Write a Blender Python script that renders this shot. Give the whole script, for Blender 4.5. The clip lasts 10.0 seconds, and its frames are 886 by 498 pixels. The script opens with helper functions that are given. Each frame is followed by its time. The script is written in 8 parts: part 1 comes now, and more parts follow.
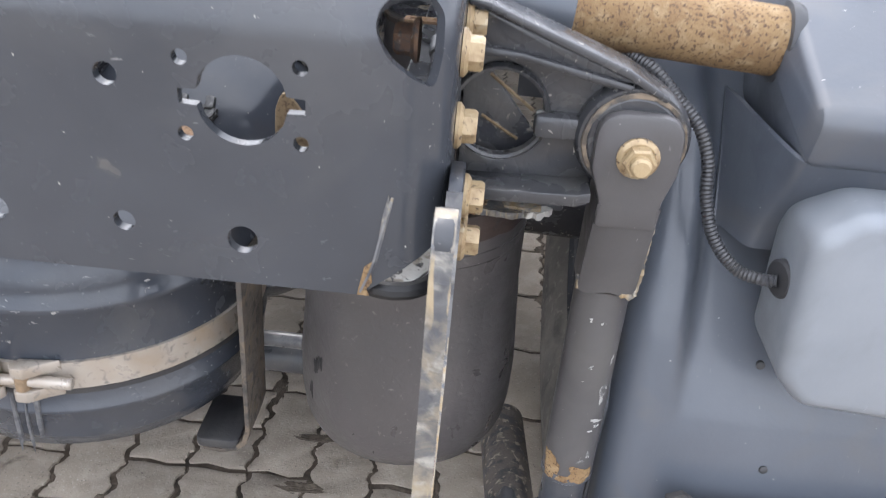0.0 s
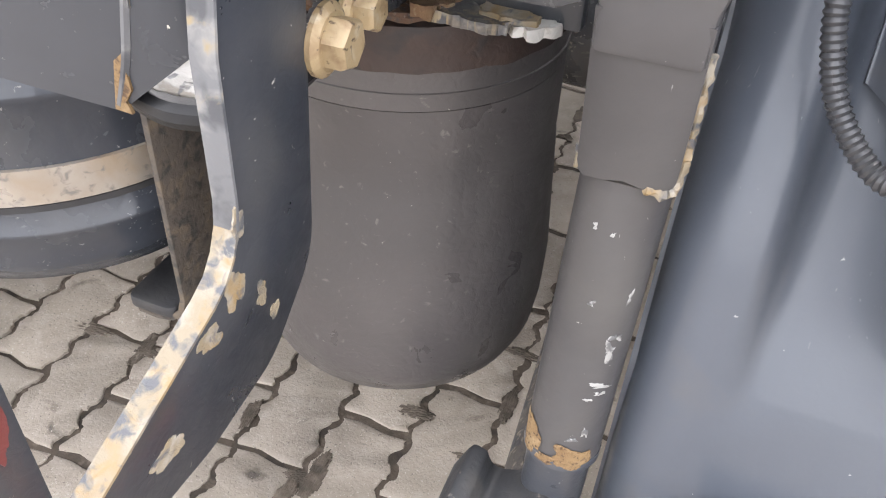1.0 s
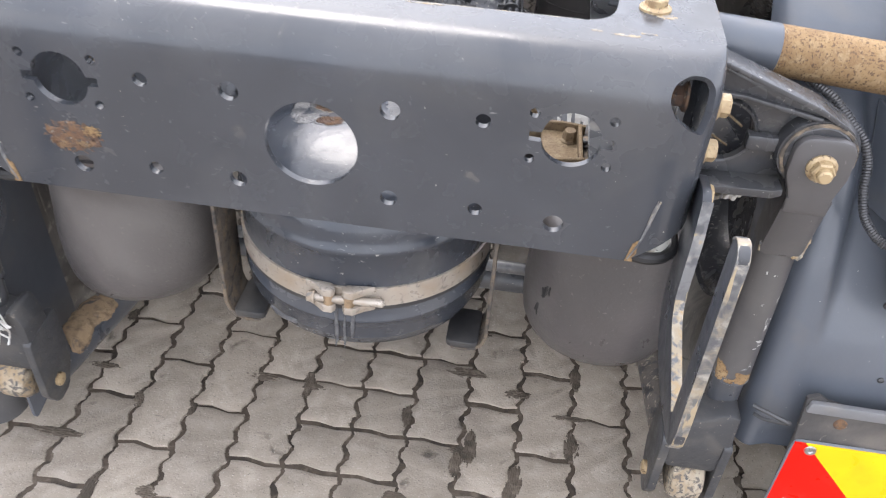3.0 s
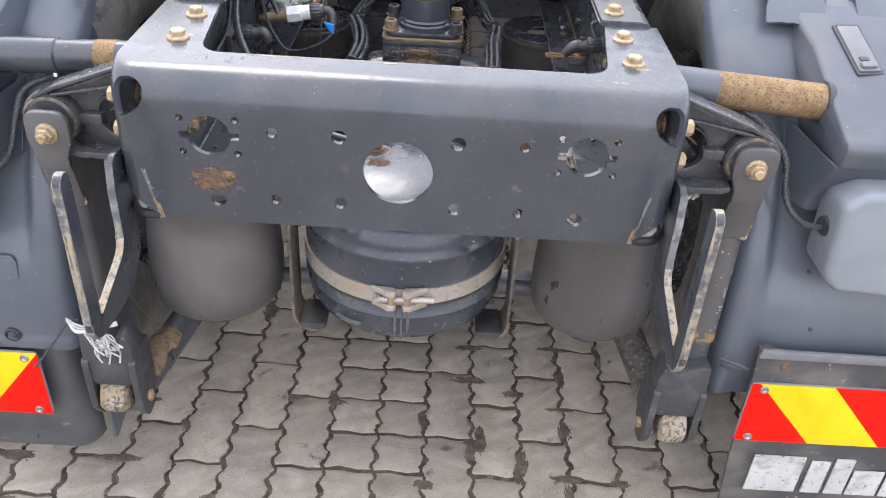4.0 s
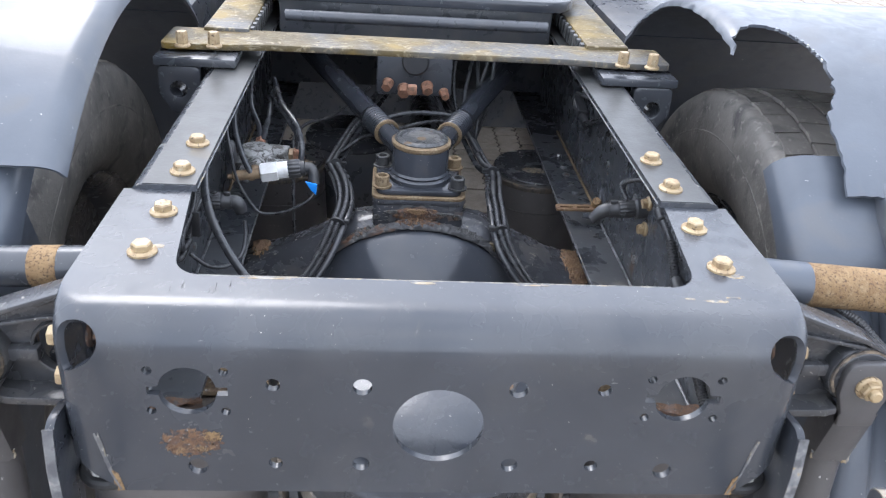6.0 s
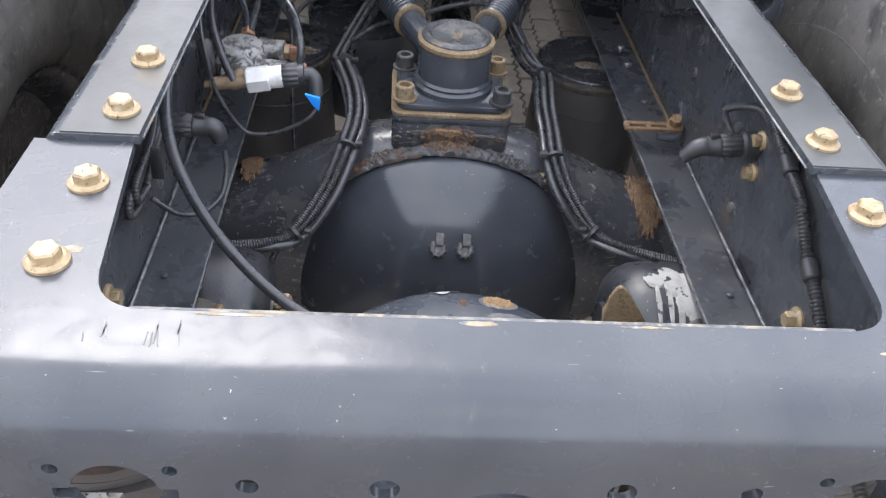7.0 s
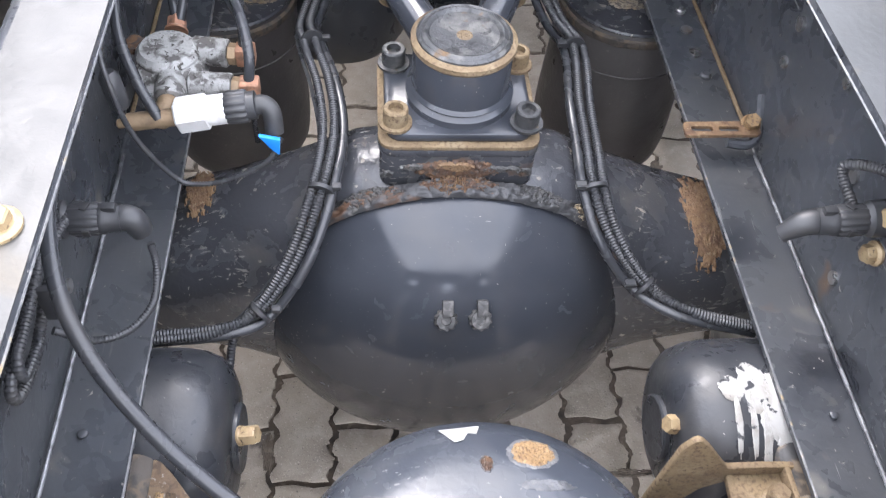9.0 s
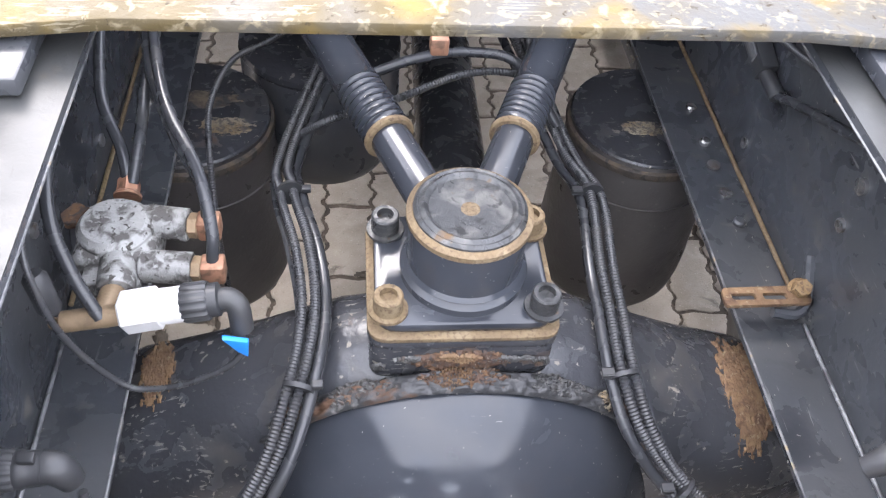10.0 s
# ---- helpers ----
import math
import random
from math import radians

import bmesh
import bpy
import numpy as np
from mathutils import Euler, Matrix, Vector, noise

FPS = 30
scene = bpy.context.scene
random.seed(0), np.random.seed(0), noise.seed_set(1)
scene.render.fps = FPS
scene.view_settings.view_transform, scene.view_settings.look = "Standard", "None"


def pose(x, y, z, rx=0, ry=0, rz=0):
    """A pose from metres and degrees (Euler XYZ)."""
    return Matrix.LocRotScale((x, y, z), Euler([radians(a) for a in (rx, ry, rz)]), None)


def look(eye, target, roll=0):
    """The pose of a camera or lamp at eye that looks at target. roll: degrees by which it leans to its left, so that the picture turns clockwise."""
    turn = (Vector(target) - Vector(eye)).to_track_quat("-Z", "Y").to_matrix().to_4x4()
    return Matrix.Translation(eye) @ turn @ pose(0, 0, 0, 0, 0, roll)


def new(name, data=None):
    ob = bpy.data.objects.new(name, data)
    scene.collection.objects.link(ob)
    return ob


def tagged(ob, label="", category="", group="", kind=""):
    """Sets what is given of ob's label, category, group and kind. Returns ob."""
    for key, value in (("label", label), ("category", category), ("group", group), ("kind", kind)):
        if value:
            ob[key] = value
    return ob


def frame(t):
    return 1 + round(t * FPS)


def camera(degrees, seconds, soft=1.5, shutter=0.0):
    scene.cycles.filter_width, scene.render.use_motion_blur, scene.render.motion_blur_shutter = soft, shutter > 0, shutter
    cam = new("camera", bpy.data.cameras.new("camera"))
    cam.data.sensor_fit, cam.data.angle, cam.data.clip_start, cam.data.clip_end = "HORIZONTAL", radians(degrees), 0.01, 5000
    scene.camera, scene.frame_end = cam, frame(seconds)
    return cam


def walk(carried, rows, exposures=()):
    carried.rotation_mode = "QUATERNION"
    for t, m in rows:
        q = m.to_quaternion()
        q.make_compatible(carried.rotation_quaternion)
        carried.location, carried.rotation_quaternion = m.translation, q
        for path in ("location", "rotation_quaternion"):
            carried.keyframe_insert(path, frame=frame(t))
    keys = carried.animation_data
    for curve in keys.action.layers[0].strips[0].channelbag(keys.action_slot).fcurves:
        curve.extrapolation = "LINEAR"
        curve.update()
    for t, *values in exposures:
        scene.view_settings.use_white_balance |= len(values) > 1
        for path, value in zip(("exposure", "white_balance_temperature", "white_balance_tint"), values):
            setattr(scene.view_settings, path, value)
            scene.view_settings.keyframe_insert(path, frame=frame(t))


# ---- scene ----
cam = camera(55.96, 10.0, soft=1.1, shutter=0.15)
EXPOSURES = [(0, 1.79, 6350, 13), (0.5, 2.17, 6650, 13), (1.0, 2.21, 6750, 14), (2.0, 2.29, 6800, 14), (2.5, 2.21, 6650, 14), (3.0, 1.79, 6550, 14), (4.5, 1.63, 6250, 15), (5.5, 1.61, 6000, 12), (7.0, 1.72, 6300, 13), (7.5, 1.77, 6350, 14), (8.0, 2.26, 6400, 15), (8.5, 2.42, 6350, 15), (9.5, 2.54, 6400, 15), (10, 2.57, 6400, 16)]
ROWS = [
    (0, 0.4118, -0.4930, 1.1482, 59.344, -4.246, 4.272),
    (0.5, 0.5271, -0.3462, 1.0278, 55.846, -3.838, 14.752),
    (1, 0.5670, -0.2346, 0.9951, 50.184, -2.673, 21.627),
    (1.5, 0.5675, -0.2328, 0.9988, 49.461, -2.348, 21.960),
    (2, 0.5492, -0.2752, 1.0461, 48.968, -1.983, 21.413),
    (2.5, 0.4097, -0.4369, 1.2013, 49.670, -2.762, 14.773),
    (3, 0.2152, -0.7098, 1.3693, 51.090, -3.085, 8.252),
    (3.2, 0.1662, -0.7904, 1.4276, 51.976, -2.865, 6.312),
    (4.5, 0.0019, -1.0777, 1.4863, 57.081, -3.185, -0.301),
    (5, -0.0621, -1.0709, 1.4912, 57.619, -3.054, -1.840),
    (5.5, -0.0702, -0.9120, 1.4970, 62.208, -3.287, -3.026),
    (5.7, -0.0695, -0.8219, 1.5089, 61.933, -3.494, -3.148),
    (6.8, -0.0851, -0.3973, 1.4513, 55.093, -4.265, -2.190),
    (7, -0.0895, -0.3378, 1.4416, 51.187, -4.272, -1.866),
    (7.5, -0.0766, -0.1662, 1.4446, 41.187, -4.437, -1.700),
    (8, -0.0775, -0.0521, 1.4538, 38.650, -3.676, -2.940),
    (8.5, -0.0765, -0.0082, 1.4626, 38.017, -3.548, -3.333),
    (9, -0.0921, 0.0845, 1.4696, 38.339, -3.571, -3.342),
    (9.5, -0.0989, 0.1854, 1.4549, 41.937, -3.500, -3.708),
    (10, -0.0932, 0.2895, 1.4472, 41.647, -4.067, -4.286),
]
walk(cam, [(t, pose(x, y, z, rx, ry, rz)) for t, x, y, z, rx, ry, rz in ROWS], EXPOSURES)
# ---- world ----
world = bpy.data.worlds.new("overcast_sky")
scene.world = world
world.use_nodes = True
wn = world.node_tree.nodes
sky = wn.new("ShaderNodeTexSky")
sky.sky_type = "NISHITA"
sky.sun_disc = False
sky.sun_elevation, sky.sun_rotation = radians(52), radians(-20)
sky.dust_density, sky.air_density, sky.ozone_density = 3.0, 1.0, 1.0
# cloud cover: greys the blue and breaks it into soft brighter patches
tc = wn.new("ShaderNodeTexCoord")
cloud = wn.new("ShaderNodeTexNoise")
cloud.inputs["Scale"].default_value, cloud.inputs["Detail"].default_value = 2.2, 5
ramp = wn.new("ShaderNodeValToRGB")
ramp.color_ramp.elements[0].position, ramp.color_ramp.elements[1].position = 0.30, 0.72
ramp.color_ramp.elements[0].color, ramp.color_ramp.elements[1].color = (5.6, 6.2, 7.2, 1), (9.6, 9.7, 9.8, 1)
cover = wn.new("ShaderNodeMix")
cover.data_type = "RGBA"
cover.inputs["Factor"].default_value = 0.8
links = world.node_tree.links
links.new(tc.outputs["Generated"], cloud.inputs["Vector"])
links.new(cloud.outputs["Fac"], ramp.inputs["Fac"])
links.new(sky.outputs["Color"], cover.inputs["A"])
# an overcast sky: brightest overhead and round the veiled sun, dimmer towards the horizon away from it
axes = wn.new("ShaderNodeSeparateXYZ")
links.new(tc.outputs["Generated"], axes.inputs[0])


def sky_math(kind, a, b):
    n = wn.new("ShaderNodeMath")
    n.operation = kind
    for k, x in enumerate((a, b)):
        if isinstance(x, (int, float)):
            n.inputs[k].default_value = x
        else:
            links.new(x, n.inputs[k])
    return n.outputs[0]


up_part = sky_math("MAXIMUM", axes.outputs[2], 0.0)
low_part = sky_math("ADD", 0.96, sky_math("MULTIPLY", axes.outputs[1], -0.04))
level = sky_math("ADD", sky_math("MULTIPLY", low_part, sky_math("SUBTRACT", 1.0, up_part)), sky_math("MULTIPLY", up_part, 1.06))
towards = wn.new("ShaderNodeVectorMath")
towards.operation = "DOT_PRODUCT"
links.new(tc.outputs["Generated"], towards.inputs[0])
towards.inputs[1].default_value = Vector((-0.45, 0.80, 0.50)).normalized()
glow = sky_math("POWER", sky_math("MAXIMUM", towards.outputs["Value"], 0.0), 14.0)
dome = wn.new("ShaderNodeVectorMath")
dome.operation = "SCALE"
links.new(ramp.outputs["Color"], dome.inputs[0])
links.new(sky_math("ADD", level, sky_math("MULTIPLY", glow, 0.35)), dome.inputs["Scale"])
links.new(dome.outputs[0], cover.inputs["B"])
links.new(cover.outputs["Result"], wn["Background"].inputs["Color"])
wn["Background"].inputs["Strength"].default_value = 0.14
sun_data = bpy.data.lights.new("sun", "SUN")
sun_data.energy, sun_data.angle, sun_data.color = 0.55, radians(25), (1.0, 0.97, 0.93)
sun = new("sun", sun_data)
sun.matrix_world = look((-1.2, 3.0, 4.1), (0, 0, 0))


# ---- materials ----
def mat(name, base, rough=0.5, metal=0.0, layers=(), bump=0.0, bump_scale=200.0, rough_var=0.12, per_piece=0.0, coat=0.0, scratch=None):
    """A surface of its base colour with layers of stains or wear: (colour, scale, from, to, roughness) each."""
    m = bpy.data.materials.new(name)
    m.use_nodes = True
    nt, nd = m.node_tree, m.node_tree.nodes
    bsdf = nd["Principled BSDF"]
    co = nd.new("ShaderNodeTexCoord")
    src = co.outputs["Object"]
    info = nd.new("ShaderNodeObjectInfo")
    shift = nd.new("ShaderNodeVectorMath")
    shift.operation = "MULTIPLY_ADD"
    scaled = nd.new("ShaderNodeCombineXYZ")
    nt.links.new(info.outputs["Random"], scaled.inputs[0])
    nt.links.new(info.outputs["Random"], scaled.inputs[2])
    nt.links.new(scaled.outputs[0], shift.inputs[0])
    shift.inputs[1].default_value = (7, 7, 7)
    nt.links.new(src, shift.inputs[2])
    vec = shift.outputs[0]

    def rgb(c):
        n = nd.new("ShaderNodeRGB")
        n.outputs[0].default_value = (*c, 1)
        return n.outputs[0]

    def noise_tex(scale, detail=4.0):
        n = nd.new("ShaderNodeTexNoise")
        n.inputs["Scale"].default_value, n.inputs["Detail"].default_value, n.inputs["Distortion"].default_value = scale, detail, 0.5
        nt.links.new(vec, n.inputs["Vector"])
        return n.outputs["Fac"]

    def remap(v, a, b, c, d):
        n = nd.new("ShaderNodeMapRange")
        nt.links.new(v, n.inputs[0])
        for k, x in enumerate((a, b, c, d)):
            n.inputs[k + 1].default_value = x
        return n.outputs[0]

    def mix(f, a, b):
        n = nd.new("ShaderNodeMix")
        n.data_type = "RGBA"
        nt.links.new(f, n.inputs["Factor"])
        nt.links.new(a, n.inputs["A"])
        nt.links.new(b, n.inputs["B"])
        return n.outputs["Result"]

    col = mix(remap(noise_tex(9, 6), 0.3, 0.7, 0, 1), rgb([c * 0.86 for c in base]), rgb([min(1, c * 1.13) for c in base]))
    r_out = remap(noise_tex(35, 5), 0.3, 0.7, max(0.03, rough - rough_var), min(1, rough + rough_var))
    for colour, scale, lo, hi, r in layers:
        mask = remap(noise_tex(scale, 8), lo, hi, 0, 1)
        col = mix(mask, col, rgb(colour))
        blend = nd.new("ShaderNodeMix")
        nt.links.new(mask, blend.inputs["Factor"])
        nt.links.new(r_out, blend.inputs["A"])
        blend.inputs["B"].default_value = r
        r_out = blend.outputs["Result"]
    if scratch:
        # fine scratches that run along one axis, in loose bunches: (colour, stretch, threshold)
        colour, stretch, limit = scratch
        squeeze = nd.new("ShaderNodeVectorMath")
        squeeze.operation = "MULTIPLY"
        nt.links.new(vec, squeeze.inputs[0])
        squeeze.inputs[1].default_value = stretch
        lines = nd.new("ShaderNodeTexNoise")
        lines.inputs["Scale"].default_value, lines.inputs["Detail"].default_value, lines.inputs["Distortion"].default_value = 1.0, 3, 0.4
        nt.links.new(squeeze.outputs[0], lines.inputs["Vector"])
        both = nd.new("ShaderNodeMath")
        both.operation = "MULTIPLY"
        nt.links.new(remap(lines.outputs["Fac"], limit, limit + 0.03, 0, 1), both.inputs[0])
        nt.links.new(remap(noise_tex(14, 3), 0.5, 0.6, 0, 0.85), both.inputs[1])
        col = mix(both.outputs[0], col, rgb(colour))
    if per_piece:
        hsv = nd.new("ShaderNodeHueSaturation")
        nt.links.new(remap(info.outputs["Random"], 0, 1, 1 - per_piece, 1 + per_piece), hsv.inputs["Value"])
        nt.links.new(col, hsv.inputs["Color"])
        col = hsv.outputs[0]
    nt.links.new(col, bsdf.inputs["Base Color"])
    nt.links.new(r_out, bsdf.inputs["Roughness"])
    bsdf.inputs["Metallic"].default_value = metal
    bsdf.inputs["Coat Weight"].default_value = coat
    if bump:
        b = nd.new("ShaderNodeBump")
        b.inputs["Strength"].default_value, b.inputs["Distance"].default_value = bump, 0.0015
        nt.links.new(noise_tex(bump_scale, 6), b.inputs["Height"])
        nt.links.new(b.outputs[0], bsdf.inputs["Normal"])
    return m


MOTTLED = mat("mud_spattered_tube", (0.10, 0.088, 0.078), 0.8, 0.0, [((0.035, 0.035, 0.038), 55, 0.50, 0.60, 0.5), ((0.26, 0.225, 0.185), 120, 0.56, 0.66, 0.9)], 1.0, 150)
TANMUD = mat("tan_mud_cake", (0.25, 0.175, 0.105), 0.92, 0.0, [((0.15, 0.105, 0.065), 90, 0.48, 0.62, 0.9), ((0.055, 0.05, 0.046), 45, 0.60, 0.66, 0.7)], 1.0, 160)
MUDDY = mat("dried_mud", (0.20, 0.155, 0.11), 0.9, 0.0, [((0.09, 0.075, 0.06), 70, 0.46, 0.6, 0.9), ((0.04, 0.04, 0.042), 30, 0.52, 0.62, 0.6)], 1.0, 130)
WORNGOLD = mat("worn_yellow_plate", (0.092, 0.069, 0.031), 0.50, 0.1, [((0.085, 0.083, 0.079), 5, 0.48, 0.62, 0.42), ((0.17, 0.115, 0.028), 9, 0.50, 0.64, 0.5), ((0.24, 0.20, 0.13), 90, 0.56, 0.70, 0.5), ((0.045, 0.032, 0.018), 120, 0.64, 0.72, 0.7)], 0.7, 140, scratch=((0.23, 0.20, 0.14), (26, 320, 300), 0.58))
TAN, RUST, DUST, MUD = (0.42, 0.27, 0.11), (0.16, 0.055, 0.025), (0.24, 0.21, 0.17), (0.2, 0.14, 0.085)
CHASSIS = mat("chassis_grey_paint", (0.043, 0.047, 0.055), 0.21, 0.0, [((0.080, 0.080, 0.081), 6, 0.48, 0.85, 0.40), ((0.038, 0.041, 0.049), 3.5, 0.52, 0.75, 0.26), ((0.13, 0.118, 0.100), 16, 0.68, 0.82, 0.6), ((0.035, 0.036, 0.04), 260, 0.69, 0.72, 0.5), ((0.5, 0.48, 0.42), 240, 0.735, 0.745, 0.6)], 0.08, 120, scratch=((0.20, 0.198, 0.195), (60, 700, 240), 0.70))
BRACKETPAINT = mat("glossy_black_casting", (0.050, 0.051, 0.055), 0.24, 0.0, [((0.075, 0.072, 0.068), 22, 0.52, 0.72, 0.5), ((0.022, 0.023, 0.026), 9, 0.5, 0.7, 0.2), ((0.30, 0.28, 0.25), 150, 0.68, 0.73, 0.6)], 0.7, 70, scratch=((0.30, 0.29, 0.27), (200, 60, 260), 0.68))
BLACK = mat("black_chassis_paint", (0.060, 0.064, 0.073), 0.32, 0.0, [((0.105, 0.10, 0.094), 9, 0.5, 0.8, 0.6), ((0.045, 0.047, 0.053), 4, 0.52, 0.7, 0.3), ((0.25, 0.23, 0.20), 190, 0.70, 0.73, 0.7)], 0.2, 180, scratch=((0.27, 0.265, 0.26), (260, 34, 420), 0.69))
GLOSS = mat("glossy_dark_paint", (0.040, 0.044, 0.053), 0.18, 0.0, [((0.058, 0.058, 0.060), 7, 0.50, 0.85, 0.30), ((0.024, 0.027, 0.034), 4, 0.5, 0.7, 0.12), ((0.3, 0.28, 0.25), 260, 0.72, 0.74, 0.6)], 0.06, 60, scratch=((0.16, 0.16, 0.16), (40, 500, 300), 0.70))
TANKPAINT = mat("dusty_tank_paint", (0.044, 0.050, 0.062), 0.19, 0.0, [((0.080, 0.082, 0.086), 9, 0.46, 0.80, 0.45), ((0.036, 0.040, 0.050), 5, 0.5, 0.7, 0.18), ((0.32, 0.31, 0.29), 170, 0.70, 0.73, 0.6)], 0.25, 90, scratch=((0.24, 0.24, 0.24), (120, 300, 300), 0.68))
HOUSING = mat("scuffed_axle_paint", (0.050, 0.052, 0.059), 0.22, 0.0, [((0.085, 0.081, 0.077), 16, 0.56, 0.76, 0.5), ((0.14, 0.085, 0.05), 12, 0.67, 0.73, 0.8), ((0.27, 0.245, 0.21), 100, 0.65, 0.70, 0.8)], 0.5, 110, scratch=((0.24, 0.23, 0.21), (50, 260, 260), 0.625))
ZINC = mat("yellow_zinc", (0.35, 0.262, 0.15), 0.40, 0.2, [((0.23, 0.155, 0.085), 90, 0.48, 0.7, 0.6), ((0.10, 0.07, 0.045), 220, 0.60, 0.68, 0.7), ((0.42, 0.36, 0.26), 60, 0.6, 0.72, 0.45)], 0.4, 200)
TANRUST = mat("tan_brown_rust", (0.135, 0.088, 0.052), 0.8, 0.0, [((0.20, 0.145, 0.09), 40, 0.46, 0.66, 0.9), ((0.07, 0.045, 0.030), 90, 0.50, 0.62, 0.8), ((0.33, 0.31, 0.28), 110, 0.60, 0.68, 0.9)], 0.9, 200)
RUSTY = mat("rusty_steel", (0.085, 0.048, 0.031), 0.8, 0.0, [((0.165, 0.092, 0.046), 60, 0.44, 0.68, 0.9), ((0.040, 0.032, 0.030), 170, 0.50, 0.64, 0.6), ((0.22, 0.20, 0.17), 330, 0.62, 0.70, 0.8)], 0.9, 220)
TANSTEEL = mat("tan_surface_rust", (0.235, 0.150, 0.070), 0.78, 0.0, [((0.155, 0.088, 0.038), 22, 0.42, 0.72, 0.8), ((0.29, 0.205, 0.11), 70, 0.5, 0.72, 0.75), ((0.085, 0.05, 0.028), 330, 0.53, 0.64, 0.85)], 1.0, 260)
CHIPPED = mat("chipped_paint_edge", (0.105, 0.105, 0.106), 0.42, 0.0, [((0.26, 0.215, 0.15), 48, 0.47, 0.68, 0.6), ((0.30, 0.285, 0.25), 110, 0.50, 0.70, 0.55), ((0.07, 0.072, 0.078), 70, 0.50, 0.68, 0.4)], 0.8, 150, scratch=((0.33, 0.26, 0.16), (170, 170, 16), 0.54))
WORNTOP = mat("worn_grey_flange", (0.038, 0.0395, 0.040), 0.36, 0.0, [((0.074, 0.074, 0.072), 5, 0.42, 0.70, 0.42), ((0.036, 0.038, 0.04), 24, 0.56, 0.78, 0.38), ((0.10, 0.083, 0.058), 13, 0.64, 0.78, 0.5)], 0.2, 130, rough_var=0.06, scratch=((0.03, 0.03, 0.03), (300, 30, 200), 0.68))
AIRBAG = mat("dusty_rubber_bellows", (0.066, 0.060, 0.059), 0.36, 0.0, [((0.112, 0.104, 0.100), 5, 0.42, 0.74, 0.5), ((0.052, 0.049, 0.049), 7, 0.52, 0.80, 0.36), ((0.15, 0.14, 0.128), 160, 0.65, 0.76, 0.8), ((0.24, 0.23, 0.21), 420, 0.73, 0.76, 0.8)], 0.4, 130)
CHAMBERPAINT = mat("dull_black_chamber_paint", (0.030, 0.032, 0.037), 0.30, 0.0, [((0.060, 0.058, 0.056), 12, 0.50, 0.76, 0.55), ((0.020, 0.021, 0.025), 6, 0.52, 0.7, 0.25), ((0.25, 0.24, 0.22), 190, 0.70, 0.73, 0.7)], 0.3, 120)
RUBBER = mat("black_rubber", (0.028, 0.028, 0.03), 0.55, 0.0, [((0.06, 0.056, 0.05), 14, 0.5, 0.8, 0.8)], 0.3, 150)
TYRE = mat("dusty_tyre_rubber", (0.120, 0.112, 0.102), 0.65, 0.0, [((0.23, 0.213, 0.19), 7, 0.38, 0.70, 0.8), ((0.055, 0.052, 0.05), 16, 0.52, 0.72, 0.6), ((0.26, 0.245, 0.22), 60, 0.58, 0.72, 0.9)], 0.6, 110)
PLASTIC = mat("grey_mudguard_plastic", (0.066, 0.076, 0.094), 0.40, 0.0, [((0.100, 0.111, 0.130), 3.2, 0.46, 0.8, 0.42), ((0.058, 0.064, 0.076), 2.6, 0.48, 0.75, 0.36), ((0.092, 0.091, 0.091), 9, 0.54, 0.78, 0.55), ((0.34, 0.34, 0.34), 140, 0.735, 0.745, 0.7)], 0.08, 200, scratch=((0.20, 0.21, 0.22), (340, 260, 30), 0.71), coat=0.2)
DARKPLASTIC = mat("dark_grey_plastic", (0.058, 0.058, 0.062), 0.42, 0.0, [((0.085, 0.083, 0.082), 4, 0.46, 0.78, 0.55), ((0.046, 0.046, 0.050), 9, 0.52, 0.72, 0.4), ((0.15, 0.14, 0.125), 60, 0.66, 0.74, 0.8)], 0.1, 200, scratch=((0.13, 0.13, 0.13), (340, 260, 30), 0.70))
PLASTIC_LIGHT = mat("pale_grey_plastic", (0.175, 0.190, 0.21), 0.42, 0.0, [((0.215, 0.228, 0.245), 5, 0.48, 0.8, 0.5), ((0.14, 0.147, 0.157), 8, 0.55, 0.75, 0.5)], 0.08, 220, scratch=((0.34, 0.35, 0.36), (300, 240, 40), 0.72))
FLAP = mat("mud_flap_rubber", (0.05, 0.048, 0.048), 0.6, 0.0, [((0.14, 0.125, 0.11), 9, 0.48, 0.75, 0.8), ((0.22, 0.2, 0.17), 60, 0.66, 0.72, 0.8)], 0.3, 180)
YELLOW = mat("reflective_yellow", (0.74, 0.47, 0.008), 0.35, 0.0, [((0.6, 0.38, 0.01), 30, 0.55, 0.8, 0.5)], 0.05, 400)
RED = mat("reflective_red", (0.74, 0.006, 0.001), 0.35, 0.0, [((0.55, 0.02, 0.012), 30, 0.55, 0.8, 0.5)], 0.05, 400)
WHITE = mat("white_paint", (0.42, 0.42, 0.405), 0.5, 0.0, [((0.27, 0.26, 0.24), 30, 0.50, 0.72, 0.7), ((0.12, 0.12, 0.12), 150, 0.62, 0.68, 0.6)], 0.2, 160)
PEELED = mat("peeling_white_paint", (0.50, 0.49, 0.46), 0.35, 0.0, [((0.24, 0.215, 0.18), 70, 0.52, 0.62, 0.5), ((0.035, 0.035, 0.037), 120, 0.60, 0.65, 0.3)], 0.8, 90)
STRAP = mat("dirty_steel_band", (0.36, 0.32, 0.275), 0.36, 0.3, [((0.29, 0.215, 0.14), 14, 0.48, 0.72, 0.5), ((0.20, 0.185, 0.17), 110, 0.56, 0.68, 0.6)], 0.15, 160)
